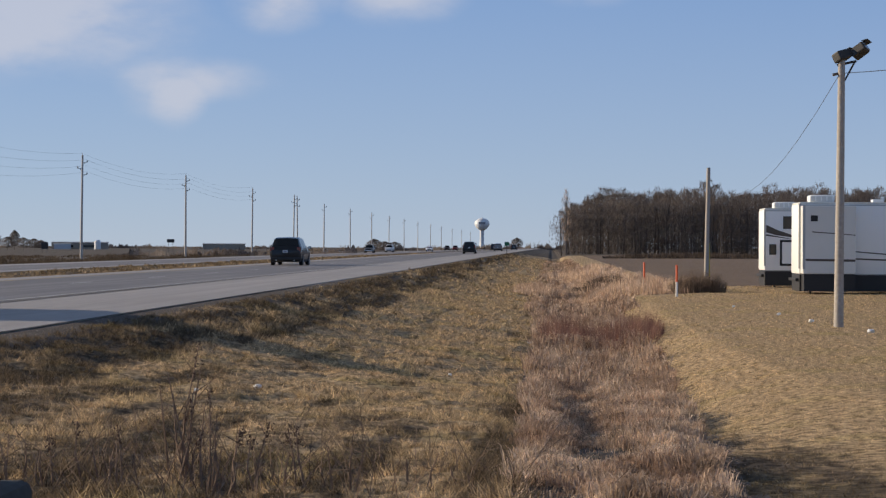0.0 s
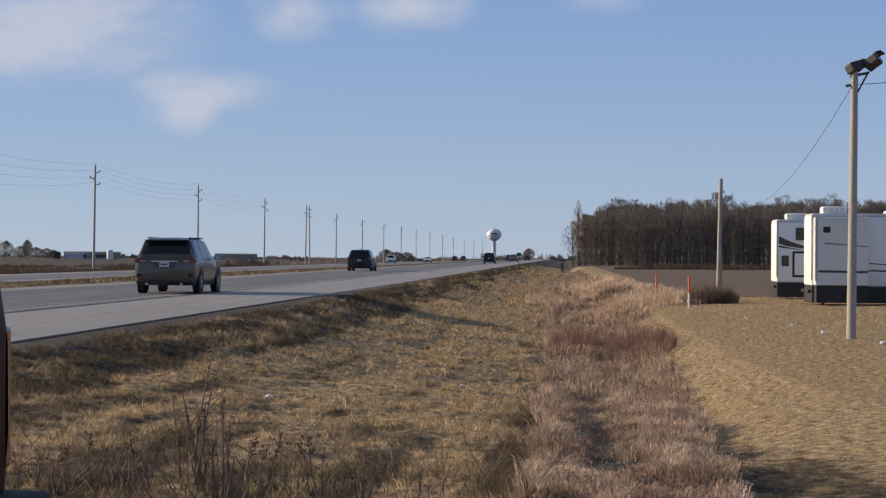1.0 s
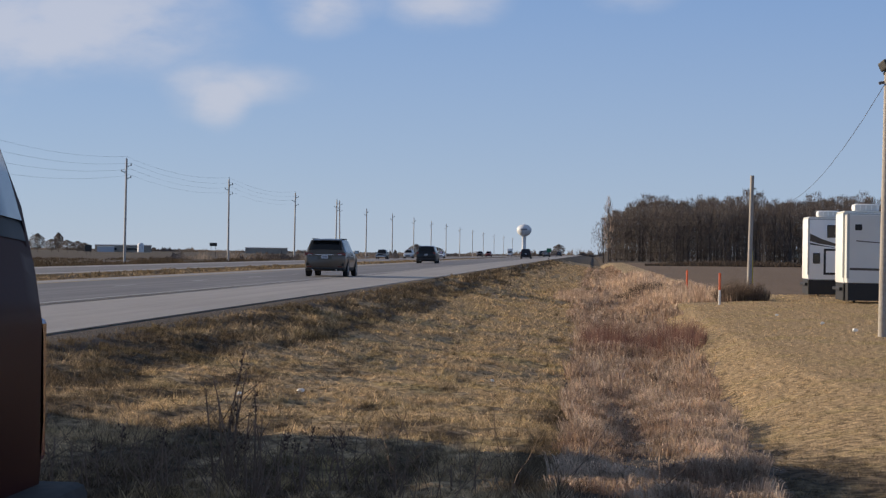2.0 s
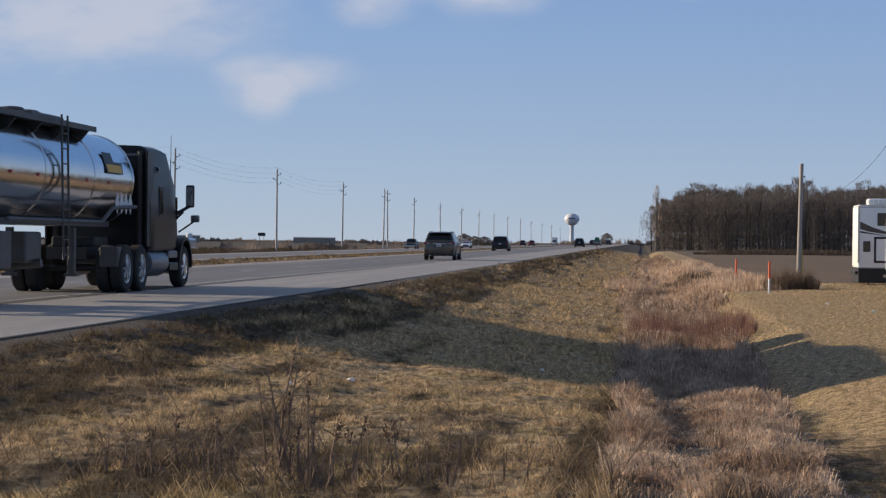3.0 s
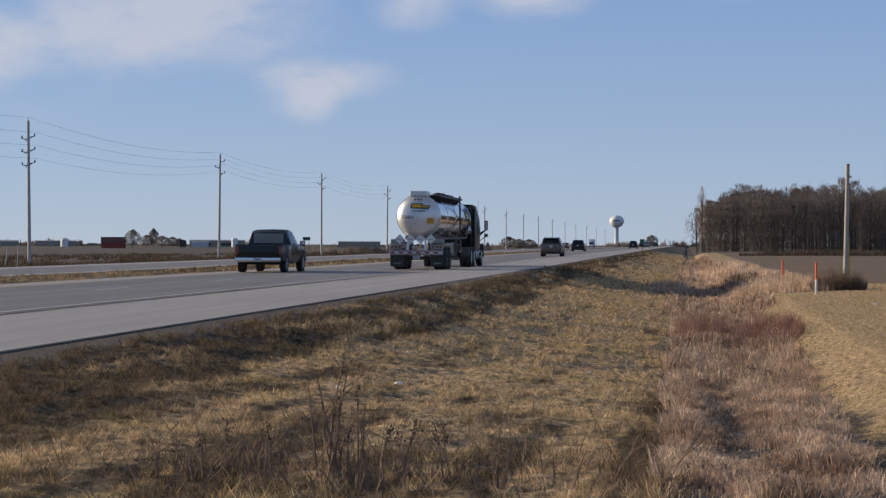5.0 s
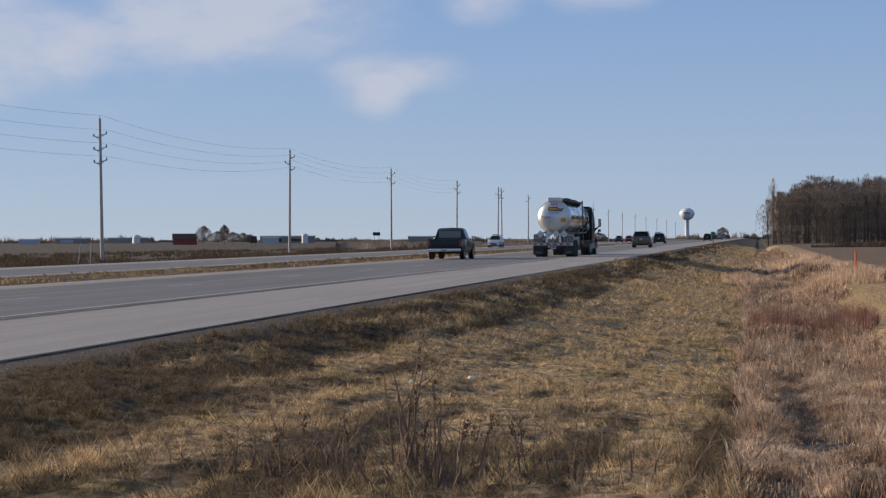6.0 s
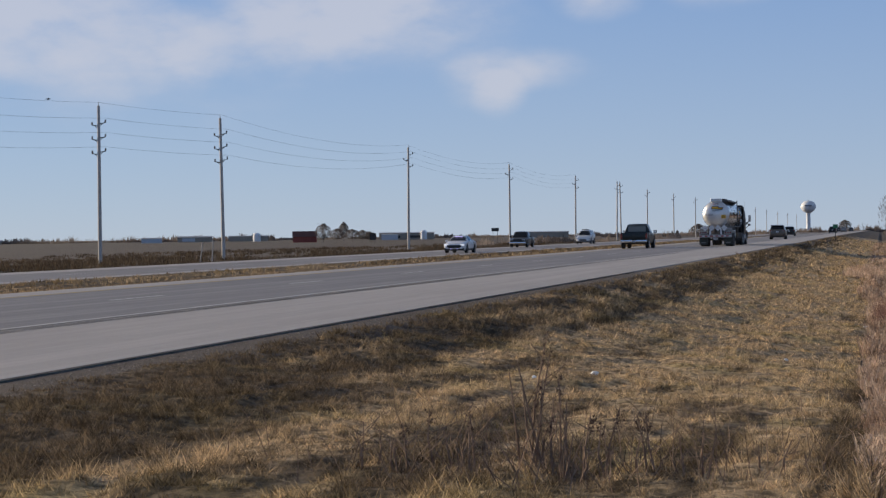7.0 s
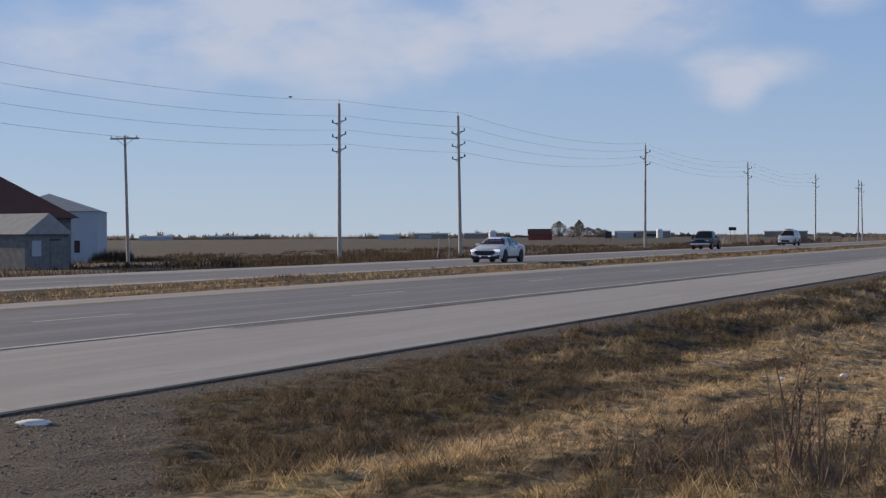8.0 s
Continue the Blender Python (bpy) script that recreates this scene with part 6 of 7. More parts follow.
# ---- the tanker ----
STAINLESS = mat("polished_stainless", (0.62, 0.63, 0.64), 0.15, 1.0, stain=(0.6, 0.4, (0.5, 0.5, 0.5)), bump=(0.9, 0.012))
HEAD_STEEL = mat("brushed_stainless", (0.72, 0.72, 0.715), 0.42, 0.72, stain=(0.8, 0.4, (0.45, 0.45, 0.45)), grain=(5, 0.2, (0.5, 0.5, 0.49)))
FRAME_STEEL = mat("trailer_frame", (0.10, 0.10, 0.10), 0.55, 0.4, grain=(4, 0.5, (0.055, 0.052, 0.05)))
TRUCK_PAINT = paint("truck_black", (0.008, 0.009, 0.012), 0.45, 0.0, 0.1)
LOGO_YELLOW = mat("logo_yellow", (0.72, 0.40, 0.03), 0.5)
LOGO_BLACK = mat("logo_black", (0.02, 0.018, 0.016), 0.5)
BUMPER_STEEL = mat("road_grimed_steel", (0.34, 0.335, 0.33), 0.5, 0.6, grain=(7, 0.6, (0.2, 0.19, 0.18)), stain=(2, 0.5, (0.24, 0.225, 0.21)))
PLACARD_MARK = mat("placard_mark", (0.33, 0.33, 0.34), 0.5)
PLACARD = mat("placard", (0.66, 0.67, 0.68), 0.5, grain=(8, 0.3, (0.5, 0.5, 0.52)))
TAPE_RED = mat("tape_red", (0.36, 0.03, 0.03), 0.4)
TAPE_WHITE = mat("tape_white", (0.6, 0.6, 0.6), 0.4)
FLAP = mat("mud_flap", (0.028, 0.034, 0.03), 0.8, grain=(4, 0.6, (0.06, 0.06, 0.05)))
FLAP_MARK = mat("flap_mark", (0.16, 0.17, 0.16), 0.7)
CAB_TRIM = mat("cab_silver", (0.16, 0.165, 0.18), 0.4, 0.6)


def letters(text, size, m, material, parent, name):
    cu = bpy.data.curves.new(name, "FONT")
    cu.body, cu.size, cu.extrude, cu.align_x = text, size, 0.002, "CENTER"
    tmp = bpy.data.objects.new(name, cu)
    me = bpy.data.meshes.new_from_object(tmp)
    bpy.data.objects.remove(tmp)
    me.transform(m)
    me.materials.append(material)
    ob = new(name, me)
    ob.parent = parent
    return ob


def dual(t, y, r=0.52, rim=STEEL_DARK):
    for s in (1, -1):
        for k, x in enumerate((1.25, 0.93)):
            wheel(t, s * x, y, r, 0.27, rim, "wheel", 8)
    part("axle", rod((-1.1, y, r), (1.1, y, r), 0.07, 0.07, 8), STEEL_DARK, t)


def tanker():
    """Origin at the trailer's rear bumper on the road; faces +y."""
    t = thing("tanker_truck", Matrix(), "black sleeper tractor pulling a polished steel chemical tanker", "truck")
    R, C, y0, y1 = 1.04, 2.48, 0.55, 13.9
    slope = 0.012
    prof = [(0.32, y0 - 0.02), (0.72, y0 + 0.07), (0.95, y0 + 0.18), (R, y0 + 0.34), (R, y1 - 0.4), (0.9, y1 - 0.12), (0.5, y1)]
    tk = part("tank", lathe(prof[3:5], 48, "Y", (0, 0, C)), STAINLESS, t, "mirror-polished stainless tank shell", True)
    rear = part("rear_head", lathe([(0.02, y0 - 0.10), (0.35, y0 - 0.07), (0.7, y0 + 0.02), (0.93, y0 + 0.14), (R + 0.004, y0 + 0.345)], 48, "Y", (0, 0, C)), HEAD_STEEL, t, "dull brushed steel tank end", True)
    part("front_head", lathe([(R + 0.004, y1 - 0.41), (0.93, y1 - 0.15), (0.6, y1), (0.02, y1 + 0.08)], 48, "Y", (0, 0, C)), STAINLESS, t, "", True)
    for y in (y0 + 0.36, 3.7, 7.0, 10.4, y1 - 0.42):
        part("tank_band", lathe([(R + 0.003, y - 0.04), (R + 0.016, y - 0.03), (R + 0.016, y + 0.03), (R + 0.003, y + 0.04)], 48, "Y", (0, 0, C)), STAINLESS, tk, "", True)
    # top: manway fairing, spill dam, walkway
    part("top_fairing", box(-0.42, 0.42, 0.7, 1.75, C + R - 0.1, C + R + 0.17, 0.06), HEAD_STEEL, t, "raised steel fairing over the rear manway")
    wk = part("walkway", box(0.05, 0.86, 1.7, 11.0, C + R - 0.05, C + R - 0.01), FRAME_STEEL, t, "dark top walkway")
    part("walkway_rail", box(0.84, 0.88, 1.7, 11.0, C + R - 0.07, C + R + 0.04), FRAME_STEEL, wk)
    for y in (2.6, 4.2, 5.8, 7.4, 9.0, 10.6):
        part("walkway_bracket", plate([(0.35, y, C + R - 0.06), (0.84, y, C + R - 0.05), (0.66, y, C + 0.78)], (0, 0.05, 0)), FRAME_STEEL, wk)
    part("spill_dam", box(-0.55, 0.6, 7.4, 9.6, C + R - 0.08, C + R + 0.16, 0.05), FRAME_STEEL, t)
    for y in (8.0, 9.0):
        part("manway_lid", lathe([(0.28, C + R + 0.16), (0.3, C + R + 0.2), (0.2, C + R + 0.26), (0.05, C + R + 0.28)], 16, "Z", (0, y, 0)), FRAME_STEEL, t)
    # ladder on the side
    ld = part("ladder", rod((1.17, 7.75, 0.75), (1.10, 7.75, C + R + 0.1), 0.024, 0.024, 6), FRAME_STEEL, t, "side ladder")
    part("ladder_rail", rod((1.17, 8.15, 0.75), (1.10, 8.15, C + R + 0.1), 0.024, 0.024, 6), FRAME_STEEL, ld)
    for k in range(9):
        z = 0.85 + 0.3 * k
        part("rung", rod((1.165 - 0.006 * k, 7.75, z), (1.165 - 0.006 * k, 8.15, z), 0.016, 0.016, 5), FRAME_STEEL, ld)
    # sub-frame, fenders, boxes
    for s in (1, -1):
        part("side_rail", box(*sorted((s * 0.42, s * 0.56)), 0.4, 13.2, 1.44, 1.56), FRAME_STEEL, t)
        part("fender", box(*sorted((s * 0.86, s * 1.28)), 0.75, 3.45, 1.17, 1.22, 0.02), HEAD_STEEL, t, "flat steel fender over the wheels")
        part("fender_end", box(*sorted((s * 0.86, s * 1.28)), 3.42, 3.47, 0.75, 1.22, 0.01), HEAD_STEEL, t)
        part("side_box", box(*sorted((s * 0.8, s * 1.26)), 3.6, 4.3, 0.62, 1.3, 0.03), FRAME_STEEL, t, "steel tool box")
        bm = bmesh.new()
        for a, b in (((4.4, 1.52), (10.6, 1.52)), ((10.6, 1.52), (11.5, 1.84)), ((11.5, 1.84), (13.4, 1.9))):
            put_rod(bm, (s * 1.12, *a), (s * 1.12, *b), 0.045, 0.045, 8)
        part("hand_rail", bm, FRAME_STEEL, t)
        part("landing_leg", box(*sorted((s * 0.6, s * 0.74)), 9.9, 10.06, 0.42, 1.4, 0.01), FRAME_STEEL, t)
        part("landing_foot", box(*sorted((s * 0.54, s * 0.8)), 9.84, 10.12, 0.38, 0.44), FRAME_STEEL, t)
    part("valve_box", box(-0.3, 0.9, 6.2, 7.2, 0.7, 1.3, 0.05), FRAME_STEEL, t)
    part("outlet_pipe", rod((0.2, 6.7, 0.62), (1.05, 6.7, 0.7), 0.09, 0.09, 10), FRAME_STEEL, t)
    part("cradle", box(-0.6, 0.6, 0.9, 3.4, 1.4, 1.62), FRAME_STEEL, t)
    for y in (1.55, 2.8):
        dual(t, y)
    # rear end: bumper with tape, lamps, flaps, placards
    part("bumper", box(-1.25, 1.25, -0.02, 0.12, 0.68, 0.92, 0.02), BUMPER_STEEL, t, "steel rear bumper")
    for k in range(12):
        part("reflective_tape", box(-1.22 + 0.205 * k, -1.22 + 0.205 * (k + 1) - 0.01, -0.026, -0.02, 0.76, 0.83), (TAPE_RED, TAPE_WHITE)[k % 2], t)
    for s in (1, -1):
        fl = part("mud_flap", box(*sorted((s * 0.62, s * 1.27)), 0.32, 0.35, 0.14, 0.72, 0.005), FLAP, t, "black rubber mud flap")
        part("flap_mark", box(*sorted((s * 0.78, s * 1.12)), 0.314, 0.32, 0.26, 0.33), FLAP_MARK, fl)
        lb = part("lamp_box", box(*sorted((s * 0.66, s * 1.26)), 0.0, 0.14, 0.95, 1.17, 0.02), BUMPER_STEEL, t)
        for dx in (0.78, 0.96, 1.14):
            part("tail_lamp", lathe([(0.058, -0.02), (0.05, -0.03), (0.058, 0.01)][::-1], 12, "Y", (s * dx, 0, 1.06)), TAIL_RED, lb, "round red tail lamp")
        part("bumper_post", plate([(s * 0.36, 0.06, 0.9), (s * 0.50, 0.06, 0.9), (s * 0.44, 0.2, 1.42), (s * 0.36, 0.2, 1.42)], (0, 0.06, 0)), HEAD_STEEL, t)
        part("shelf", box(*sorted((s * 0.62, s * 1.24)), 0.2, 0.7, 1.2, 1.42, 0.03), BUMPER_STEEL, t)
    for x in (-0.80, -0.29, 0.18, 0.66):
        p = part("placard", plate([(x - 0.24, 0.12, 1.42), (x, 0.12, 1.18), (x + 0.24, 0.12, 1.42), (x, 0.12, 1.66)], (0, 0.015, 0)), PLACARD, t, "blank white diamond placard in its holder")
        part("placard_bar", box(x - 0.13, x + 0.13, 0.113, 0.119, 1.39, 1.43), PLACARD_MARK, p)
    part("plate_hanger", box(-0.2, 0.2, 0.1, 0.13, 0.5, 0.68), FRAME_STEEL, t)
    number_plate(t, 0, 0.1, 0.58)
    # marks on the rear head
    yb = y0 - 0.115
    lg = part("logo_panel", plate([(-0.36, yb, C + 0.40), (-0.30, yb, C + 0.62), (0.24, yb, C + 0.62), (0.25, yb, C + 0.53), (0.62, yb + 0.05, C + 0.53), (0.50, yb + 0.02, C + 0.36)], (0, 0.012, 0)), LOGO_BLACK, t, "black and yellow company emblem shape")
    part("logo_bar", plate([(-0.29, yb - 0.006, C + 0.43), (-0.26, yb - 0.006, C + 0.58), (0.18, yb - 0.006, C + 0.58), (0.18, yb - 0.006, C + 0.43)], (0, 0.004, 0)), LOGO_YELLOW, lg)
    part("logo_stripe", plate([(0.2, yb - 0.006, C + 0.43), (0.2, yb - 0.006, C + 0.49), (0.55, yb + 0.03, C + 0.49), (0.47, yb + 0.015, C + 0.43)], (0, 0.004, 0)), LOGO_YELLOW, lg)
    for z in (0.24, 0.29):
        part("rule", box(-0.28, 0.36, yb - 0.004, yb + 0.006, C + z, C + z + 0.018), LOGO_BLACK, t)
    letters("T-2424", 0.21, Matrix.Translation((-0.5, yb + 0.05, C - 0.1)) @ Euler((radians(90), 0, radians(-6))).to_matrix().to_4x4(), LOGO_BLACK, t, "unit_number")
    yp = part("caution_plate", box(0.42, 0.76, yb + 0.06, yb + 0.075, C - 0.33, C - 0.05), LOGO_YELLOW, t, "yellow caution plate with dark lines")
    for k in range(3):
        part("caution_line", box(0.46, 0.72, yb + 0.054, yb + 0.06, C - 0.27 + 0.07 * k, C - 0.245 + 0.07 * k), LOGO_BLACK, yp)
    for x in (-0.12, 0.02, 0.16):
        part("marker_lamp", lathe([(0.035, yb - 0.03), (0.045, yb - 0.01), (0.04, yb + 0.03)], 10, "Y", (x, 0, C + 0.80)), TAIL_RED, t, "small dark marker lamp")
    # emblem and placards on the tank side
    a = radians(18)
    for s in (1, -1):
        sm = Matrix.Translation((s * (R * math.cos(a) + 0.012), 0, C + R * math.sin(a))) @ Matrix.Rotation(-s * a, 4, "Y")
        bm = plate([(0, 11.2, -0.22), (0, 11.2, 0.25), (0, 11.9, 0.25), (0, 11.95, 0.05), (0, 12.6, 0.05), (0, 12.5, -0.22)], (0.006 * s, 0, 0))
        bmesh.ops.transform(bm, matrix=sm, verts=bm.verts)
        sp = part("side_emblem", bm, LOGO_BLACK, t, "black and yellow emblem on the tank side")
        bm = plate([(0.008 * s, 11.3, -0.2), (0.008 * s, 11.3, -0.02), (0.008 * s, 12.45, -0.02), (0.008 * s, 12.42, -0.2)], (0.004 * s, 0, 0))
        bmesh.ops.transform(bm, matrix=sm, verts=bm.verts)
        part("emblem_stripe", bm, LOGO_YELLOW, sp)
        for k in range(4):
            y = 11.9 + 0.36 * k
            part("placard", plate([(s * 1.10, y - 0.17, 1.95), (s * 1.10, y, 1.72), (s * 1.10, y + 0.17, 1.95), (s * 1.10, y, 2.18)], (s * 0.012, 0, 0)), PLACARD, t)
        for k in range(7):
            part("side_marker", box(*sorted((s * 1.045, s * 1.065)), 1.5 + 1.65 * k, 1.58 + 1.65 * k, C - 0.12, C - 0.06), TAPE_RED, t)
    tractor(t, 11.9)
    return t


def arch(x0, x1, y, z, r0, r1, n=14):
    """A half-round fender over a wheel."""
    bm = bmesh.new()
    rings = []
    for i in range(n + 1):
        a = math.pi * (i / n) * 1.08 - 0.12
        c, s = math.cos(a), math.sin(a)
        rings.append([bm.verts.new((x, y + r * c, z + r * s)) for x, r in ((x0, r0), (x1, r0), (x1, r1 - 0.02), (x0, r1))])
    for p, q in zip(rings, rings[1:]):
        for k in range(4):
            bm.faces.new((p[k], p[(k + 1) % 4], q[(k + 1) % 4], q[k]))
    bm.faces.new(rings[0])
    bm.faces.new(rings[-1])
    return bm


def tractor(t, b):
    """The sleeper tractor, its frame starting b metres ahead of the trailer's bumper."""
    h = 1.22
    part("chassis", box(-0.45, 0.45, b - 0.1, b + 7.0, 0.72, 0.98), STEEL_DARK, t)
    part("fifth_wheel", box(-0.5, 0.5, b + 0.4, b + 1.5, 0.98, 1.22, 0.05), STEEL_DARK, t)
    for y in (b + 0.35, b + 1.65):
        dual(t, y, rim=RIM)
    for s in (1, -1):
        part("rear_fender", box(*sorted((s * 0.78, s * 1.2)), b - 0.25, b + 0.1, 0.55, 1.0, 0.03), FRAME_STEEL, t)
        wheel(t, s * 1.2, b + 5.95, 0.51, 0.29, CHROME, "front_wheel", 8)
        part("fuel_tank", lathe([(0.1, b + 2.6), (0.32, b + 2.64), (0.33, b + 2.7), (0.33, b + 4.2), (0.32, b + 4.26), (0.1, b + 4.3)], 20, "Y", (s * 0.9, 0, 0.62)), CAB_TRIM, t, "round fuel tank", True)
        part("step", box(*sorted((s * 0.75, s * 1.22)), b + 4.35, b + 5.25, 0.42, 0.62, 0.04), TRUCK_PAINT, t)
        part("step_upper", box(*sorted((s * 0.85, s * 1.2)), b + 4.35, b + 5.2, 0.72, 0.9, 0.03), CAB_TRIM, t)
        part("side_extender", box(*sorted((s * 1.16, s * 1.21)), b + 2.2, b + 2.75, 1.0, 3.2, 0.015), TRUCK_PAINT, t)
        sw = part("sleeper_window", box(*sorted((s * 1.222, s * 1.235)), b + 3.3, b + 3.6, 1.75, 2.35, 0.01), CAR_GLASS, t)
        part("window_surround", box(*sorted((s * 1.221, s * 1.23)), b + 3.26, b + 3.64, 1.7, 2.4, 0.01), CAR_TRIM, sw)
        part("door_window", box(*sorted((s * 1.17, s * 1.19)), b + 4.6, b + 5.2, 1.65, 2.2, 0.02), CAR_GLASS, t)
        part("cab_lamp", lathe([(0.07, b + 3.0), (0.075, b + 3.03), (0.06, b + 3.06)], 12, "Y", (s * 1.2, 0, 2.8)), CHROME, t)
        mr = part("mirror", box(*sorted((s * 1.42, s * 1.62)), b + 5.05, b + 5.2, 1.95, 2.5, 0.04), CAR_TRIM, t, "tall black door mirror", True)
        part("mirror_glass", box(*sorted((s * 1.44, s * 1.6)), b + 5.043, b + 5.048, 2.0, 2.45), CHROME, mr)
        bm = bmesh.new()
        put_rod(bm, (s * 1.1, b + 5.1, 1.75), (s * 1.5, b + 5.12, 1.98), 0.045, 0.04, 6)
        put_rod(bm, (s * 1.1, b + 5.1, 1.6), (s * 1.35, b + 5.15, 1.85), 0.03, 0.03, 6)
        part("mirror_arm", bm, CAR_TRIM, mr)
        hm = part("hood_mirror", box(*sorted((s * 1.3, s * 1.52)), b + 6.1, b + 6.2, 1.6, 1.78, 0.03), CAB_TRIM, t, "small hood mirror", True)
        part("hood_mirror_arm", rod((s * 1.0, b + 6.1, 1.35), (s * 1.38, b + 6.15, 1.62), 0.022, 0.022, 6), CAR_TRIM, hm)
        part("front_fender", arch(s * 0.86, s * 1.24, b + 5.95, 0.55, 0.60, 0.70), TRUCK_PAINT, t, "rounded front fender", True)
        part("exhaust_stack", rod((s * 1.0, b + 2.35, 1.0), (s * 1.0, b + 2.35, 3.2), 0.07, 0.07, 10), STEEL_DARK, t)
        part("grille_guard", rod((s * 0.95, b + 6.95, 0.55), (s * 0.95, b + 6.95, 1.05), 0.035, 0.035, 6), CHROME, t)
        part("head_lamp", box(*sorted((s * 0.75, s * 1.08)), b + 7.75, b + 6.75, 0.95, 1.2, 0.04), HEAD_LENS, t)
    sleeper = Shell(((b + 2.45, 0.95, 2.6, 3.3, h, h, 1.06), (b + 2.5, 0.9, 2.65, 3.34, h, h, 1.08), (b + 3.9, 0.9, 2.65, 3.35, h, h, 1.06), (b + 4.6, 0.9, 2.6, 3.3, h, h, 1.02), (b + 4.95, 0.9, 2.4, 3.1, 1.2, 1.2, 0.96), (b + 5.12, 0.9, 2.2, 2.8, 1.18, 1.18, 0.92), (b + 5.32, 0.9, 1.75, 2.5, 1.14, 1.16, 0.88), (b + 5.5, 0.9, 1.65, 1.72, 1.1, 1.12, 0.85)))
    cab = part("cab", sleeper.body(3), TRUCK_PAINT, t, "black high-roof sleeper cab", True)
    part("rear_wall_trim", box(-1.0, 1.0, b + 2.42, b + 2.445, 3.1, 3.15), CAB_TRIM, cab)
    part("rear_wall_post", box(0.92, 1.0, b + 2.42, b + 2.445, 2.6, 3.1), CAB_TRIM, cab)
    part("windscreen", sleeper.panel(b + 5.02, b + 5.42, 5, 7, across=True), CAR_GLASS, t, "", True)
    hood = Shell(((b + 5.3, 0.85, 1.35, 1.72, 0.9, 0.98, 0.78), (b + 6.2, 0.8, 1.25, 1.55, 0.84, 0.9, 0.68), (b + 6.65, 0.72, 1.1, 1.35, 0.78, 0.84, 0.6), (b + 6.85, 0.6, 0.95, 1.1, 0.7, 0.75, 0.5)))
    part("hood", hood.body(3), TRUCK_PAINT, t, "", True)
    part("grille", box(-0.42, 0.42, b + 6.78, b + 6.87, 0.65, 1.1, 0.03), CHROME, t)
    part("front_bumper", box(-1.15, 1.15, b + 6.6, b + 6.95, 0.3, 0.62, 0.06), CHROME, t, "", True)
    gb = bmesh.new()
    put_rod(gb, (-0.95, b + 7.0, 0.5), (0.95, b + 7.0, 0.5), 0.035, 0.035, 6)
    put_rod(gb, (-0.95, b + 7.0, 1.0), (0.95, b + 7.0, 1.0), 0.035, 0.035, 6)
    part("guard_bar", gb, CHROME, t)
    for x in (1.08, -1.08):
        part("antenna", rod((x, b + 4.9, 2.6), (x + 0.02, b + 4.85, 3.7), 0.012, 0.006, 4), CAR_TRIM, t)
    part("visor", plate([(-0.95, b + 5.2, 2.68), (0.95, b + 5.2, 2.68), (0.95, b + 5.45, 2.56), (-0.95, b + 5.45, 2.56)], (0, 0, 0.03)), CAR_TRIM, t)
    for k in range(3):
        part("air_hose", rod((-0.2 + 0.2 * k, b + 2.4, 1.8), (-0.1 + 0.1 * k, b + 1.6, 1.5), 0.02, 0.02, 5), (TAPE_RED, CAR_TRIM, EMERGENCY_BLUE)[k % 2], t)


# ---- the red vehicle pulling away beside the camera ----
RED_PAINT = paint("dark_red_paint", (0.045, 0.007, 0.005), 0.42, 0.0, 0.0)


RED_PAINT.node_tree.nodes["Principled BSDF"].inputs["Specular IOR Level"].default_value = 0.04


def red_suv():
    L, W = 4.75, 1.86
    h = W / 2
    sh = Shell(((0.0, 0.42, 0.98, 1.05, h * 0.9, h * 0.95, h * 0.90), (0.025, 0.36, 1.06, 1.16, h * 0.95, h * 0.985, h * 0.93), (0.06, 0.32, 1.08, 1.36, h * 0.96, h, h * 0.90), (0.15, 0.3, 1.08, 1.66, h * 0.96, h, h * 0.84), (0.3, 0.28, 1.08, 1.80, h * 0.96, h, h * 0.76), (2.0, 0.28, 1.06, 1.84, h * 0.96, h, h * 0.72), (2.7, 0.28, 1.05, 1.78, h * 0.96, h, h * 0.71),
                (3.45, 0.28, 1.02, 1.10, h * 0.96, h, h * 0.82), (3.8, 0.28, 0.98, 1.06, h * 0.95, h * 0.99, h * 0.8), (4.5, 0.3, 0.86, 0.95, h * 0.92, h * 0.95, h * 0.76), (L, 0.36, 0.7, 0.78, h * 0.8, h * 0.84, h * 0.7)))
    t = car("red_sport_utility", "dark red sport utility vehicle pulling out of the drive", RED_PAINT, sh, L, W, (0.85, 3.62), 0.36,
            ((0.05, 0.25, 4.75), (2.78, 3.4, 4.9), ((0.5, 1.2, 0.05, 0), (1.27, 2.1, 0, 0), (2.17, 2.85, 0, -0.4))),
            ((h * 0.90, h * 0.985, 0.62, 1.02, 0.0, 0.10),), rack=True, plate_z=0.80, lower=0.5)
    part("step_bumper", box(-h - 0.01, h + 0.01, -0.12, 0.10, 0.36, 0.56, 0.03), TYRE, t, "black rear bumper step", True)
    part("handle_panel", box(-0.36, 0.36, -0.035, 0.05, 0.90, 1.0, 0.02), CAR_TRIM, t, "black tailgate handle panel")
    part("handle_lock", lathe([(0.02, -0.05), (0.02, -0.03)], 10, "Y", (0.22, 0, 0.95)), CHROME, t)
    wp = part("rear_wiper", rod((0.05, -0.03, 1.10), (0.52, 0.04, 1.17), 0.012, 0.008, 6), CAR_TRIM, t, "black rear wiper")
    part("wiper_base", box(-0.02, 0.1, -0.04, 0.06, 1.05, 1.12, 0.015), CAR_TRIM, wp)
    part("window_seal", sh.panel(0.04, 0.26, 4.6, 7, across=True, off=0.004), CAR_TRIM, t, "black window seal", True)
    return t


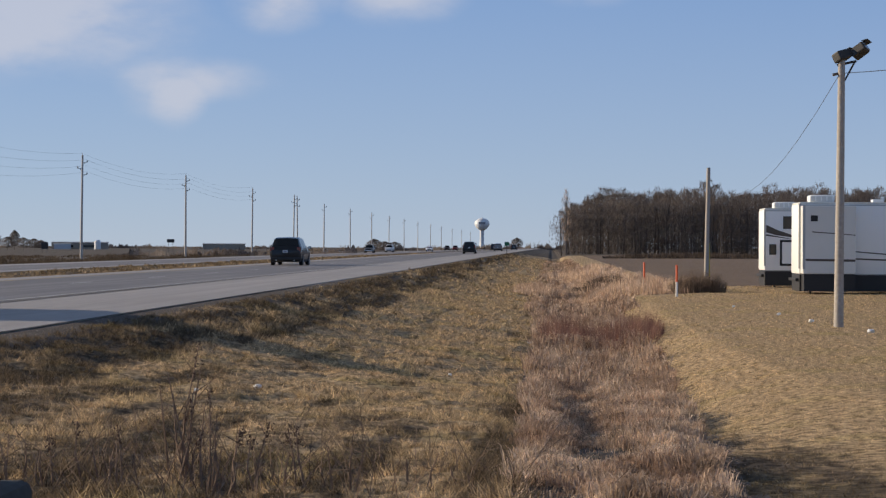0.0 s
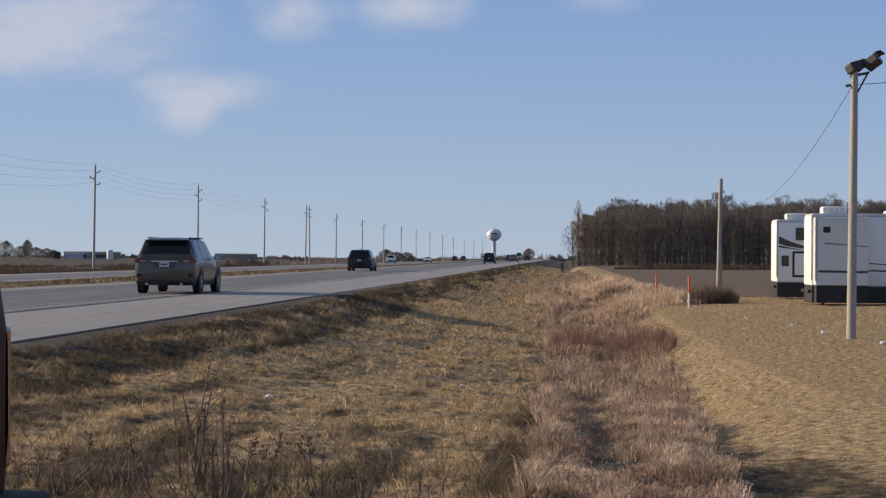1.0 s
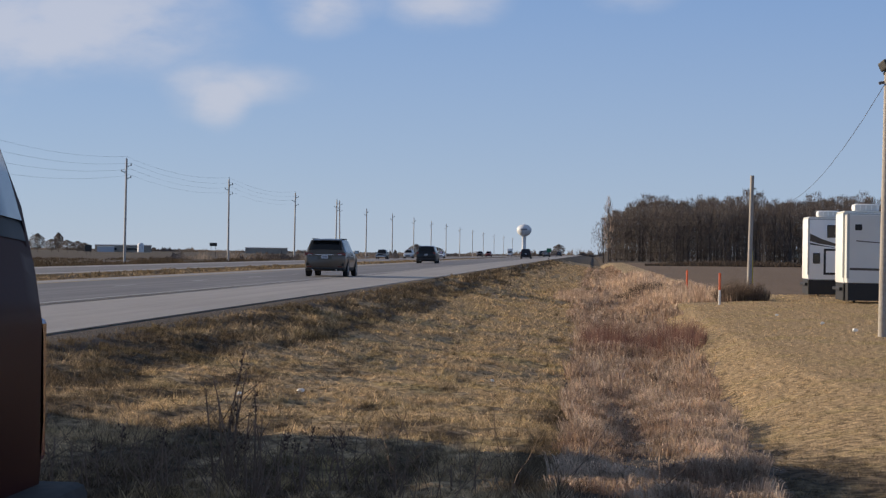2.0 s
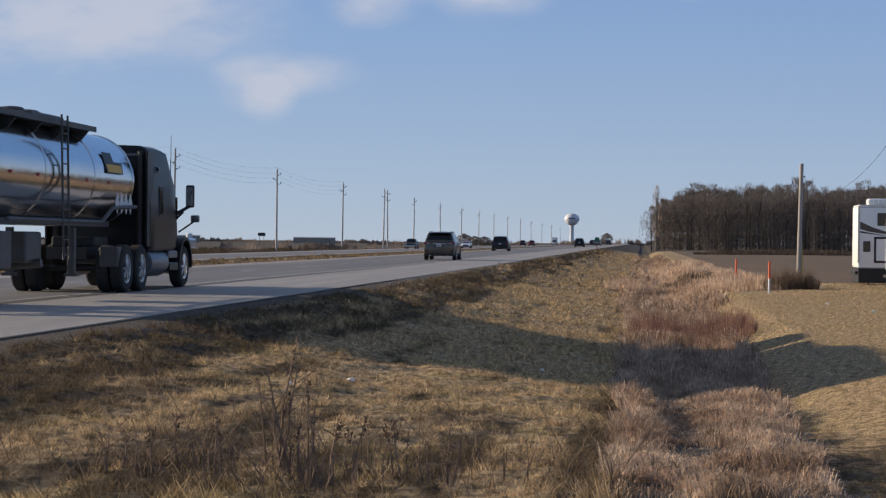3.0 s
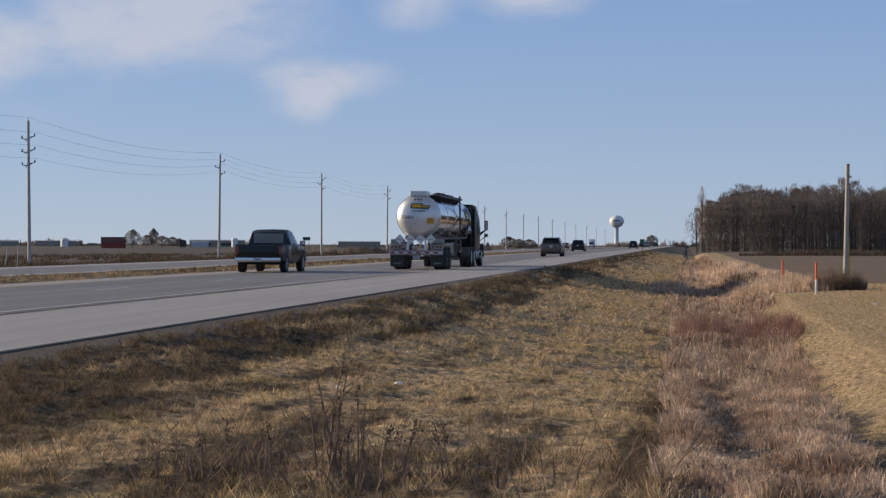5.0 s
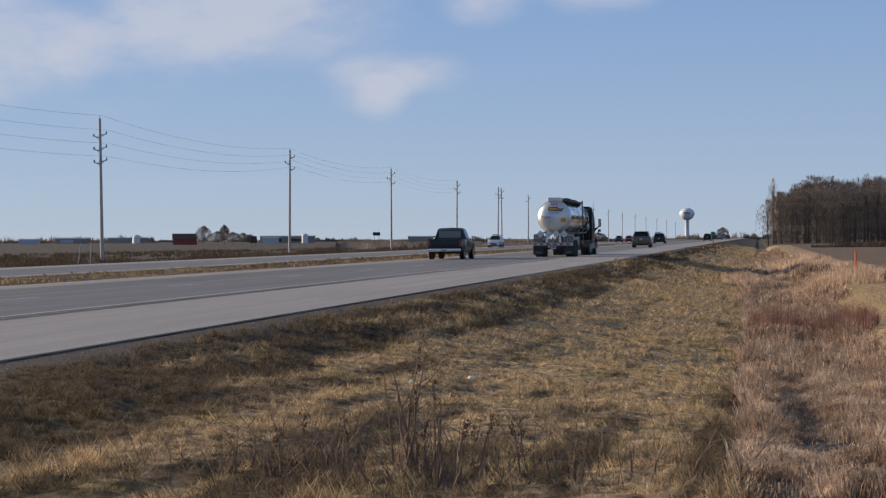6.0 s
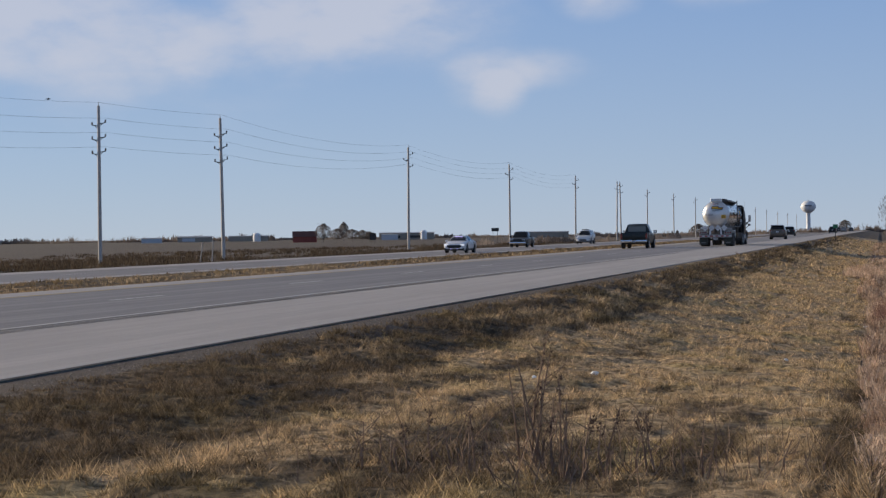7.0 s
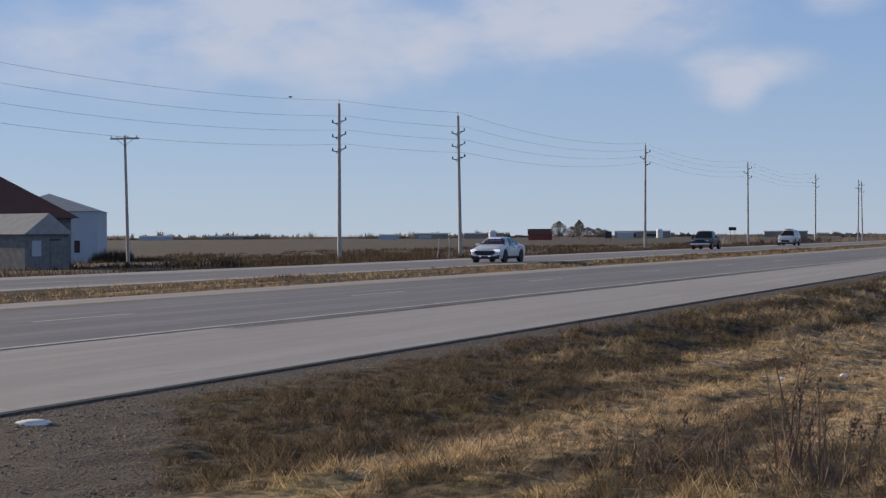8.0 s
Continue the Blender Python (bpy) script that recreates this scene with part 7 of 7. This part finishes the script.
def motions():
    """Traffic: (thing, sideways place, road height, facing, rows of seconds and distance along the road)."""
    def drive(ob, x, z, rows, turn=0.0):
        walk(ob, [(t, pose(x, y, z + rise(y), 0, 0, turn)) for t, y in rows])

    def steady(y, v):
        return [(t, y + v * t) for t in (0, 2, 4, 6, 8)]

    drive(tanker(), -12.55, 0.0, [(0, -60.5), (2.5, 14.6), (3.5, 44.7), (4.0, 59.7), (5.5, 104.7), (6.5, 135.0), (7.5, 167.5), (8.0, 183.5)])
    drive(crossover(), -12.45, 0.0, [(0, 31.2), (0.5, 45.6), (1.0, 60.2), (2.5, 104.5), (3.5, 134.5), (4.0, 150.0), (5.5, 194.0), (6.5, 226.0), (8.0, 272.0)])
    drive(minivan(), -16.4, 0.0, [(0, 119.5), (1.0, 156.0), (2.5, 208.0), (3.5, 244.0), (5.5, 312.0), (6.5, 345.0), (8.0, 396.0)])
    drive(black_suv(), -12.8, 0.0, steady(304, 33.5))
    drive(black_suv("sport_utility", "grey sport utility vehicle far ahead in the lane", (0.2, 0.2, 0.2)), -12.8, 0.0, steady(470, 33.0))
    drive(black_suv("sport_utility", "dark sport utility vehicle far down the road", (0.03, 0.03, 0.035)), -16.4, 0.0, steady(560, 33.0))
    drive(black_suv("sport_utility", "dark sport utility vehicle in the far distance", (0.04, 0.05, 0.06)), -12.8, 0.0, steady(674, 30.0))
    drive(pickup("green_pickup", "dark green older pickup with chrome rear bumper", (0.006, 0.010, 0.009), 0.0, rough=0.4), -17.55, 0.0, [(0, -76.0), (2.0, -14.5), (4.0, 48.0), (5.5, 93.5), (6.5, 124.0), (7.5, 157.0), (8.0, 173.0)])
    # oncoming, on the far carriageway
    drive(sedan(), -35.6, -0.41, [(0, 572), (2.0, 457), (4.0, 342), (5.5, 255.5), (6.5, 196), (7.0, 167), (7.5, 138.5), (8.0, 111.5)], 180)
    drive(pickup("grey_pickup", "dark grey pickup with a bright chrome front bumper", (0.05, 0.048, 0.046), 0.3), -40.0, -0.41, [(0, 431), (4.0, 311), (5.5, 266), (6.5, 236), (7.0, 221), (8.0, 191.5)], 180)
    w = black_suv("white_sport_utility", "white sport utility vehicle with a roof light bar", (0.7, 0.71, 0.72))
    part("light_bar", box(-0.5, 0.5, 2.2, 2.5, 1.93, 2.02, 0.02), CAR_TRIM, w, "dark roof light bar")
    drive(w, -40.0, -0.41, [(0, 484), (4.0, 363), (5.5, 316), (7.0, 270), (8.0, 240)], 180)
    drive(black_suv("sport_utility", "dark oncoming sport utility vehicle far off", (0.05, 0.03, 0.03)), -40.0, -0.41, steady(752, -30), 180)
    drive(black_suv("sport_utility", "dull red oncoming sport utility vehicle far off", (0.2, 0.03, 0.03)), -36.0, -0.41, steady(735, -30), 180)
    drive(box_van(), -39.8, -0.41, steady(1010, -36), 180)
    # the red vehicle stands by the camera, then pulls away to the road
    red = red_suv()
    walk(red, [(t, pose(x, 5.4 - 0.93, -0.02, 0, 0, 90)) for t, x in ((0, -1.57), (1.0, -1.55), (2.3, -1.56), (2.5, -1.66), (2.6, -1.73), (2.7, -1.82), (2.9, -2.06), (3.3, -2.7), (4.0, -3.8), (5.0, -4.7), (6.0, -5.0), (8.0, -5.0))])


motions()
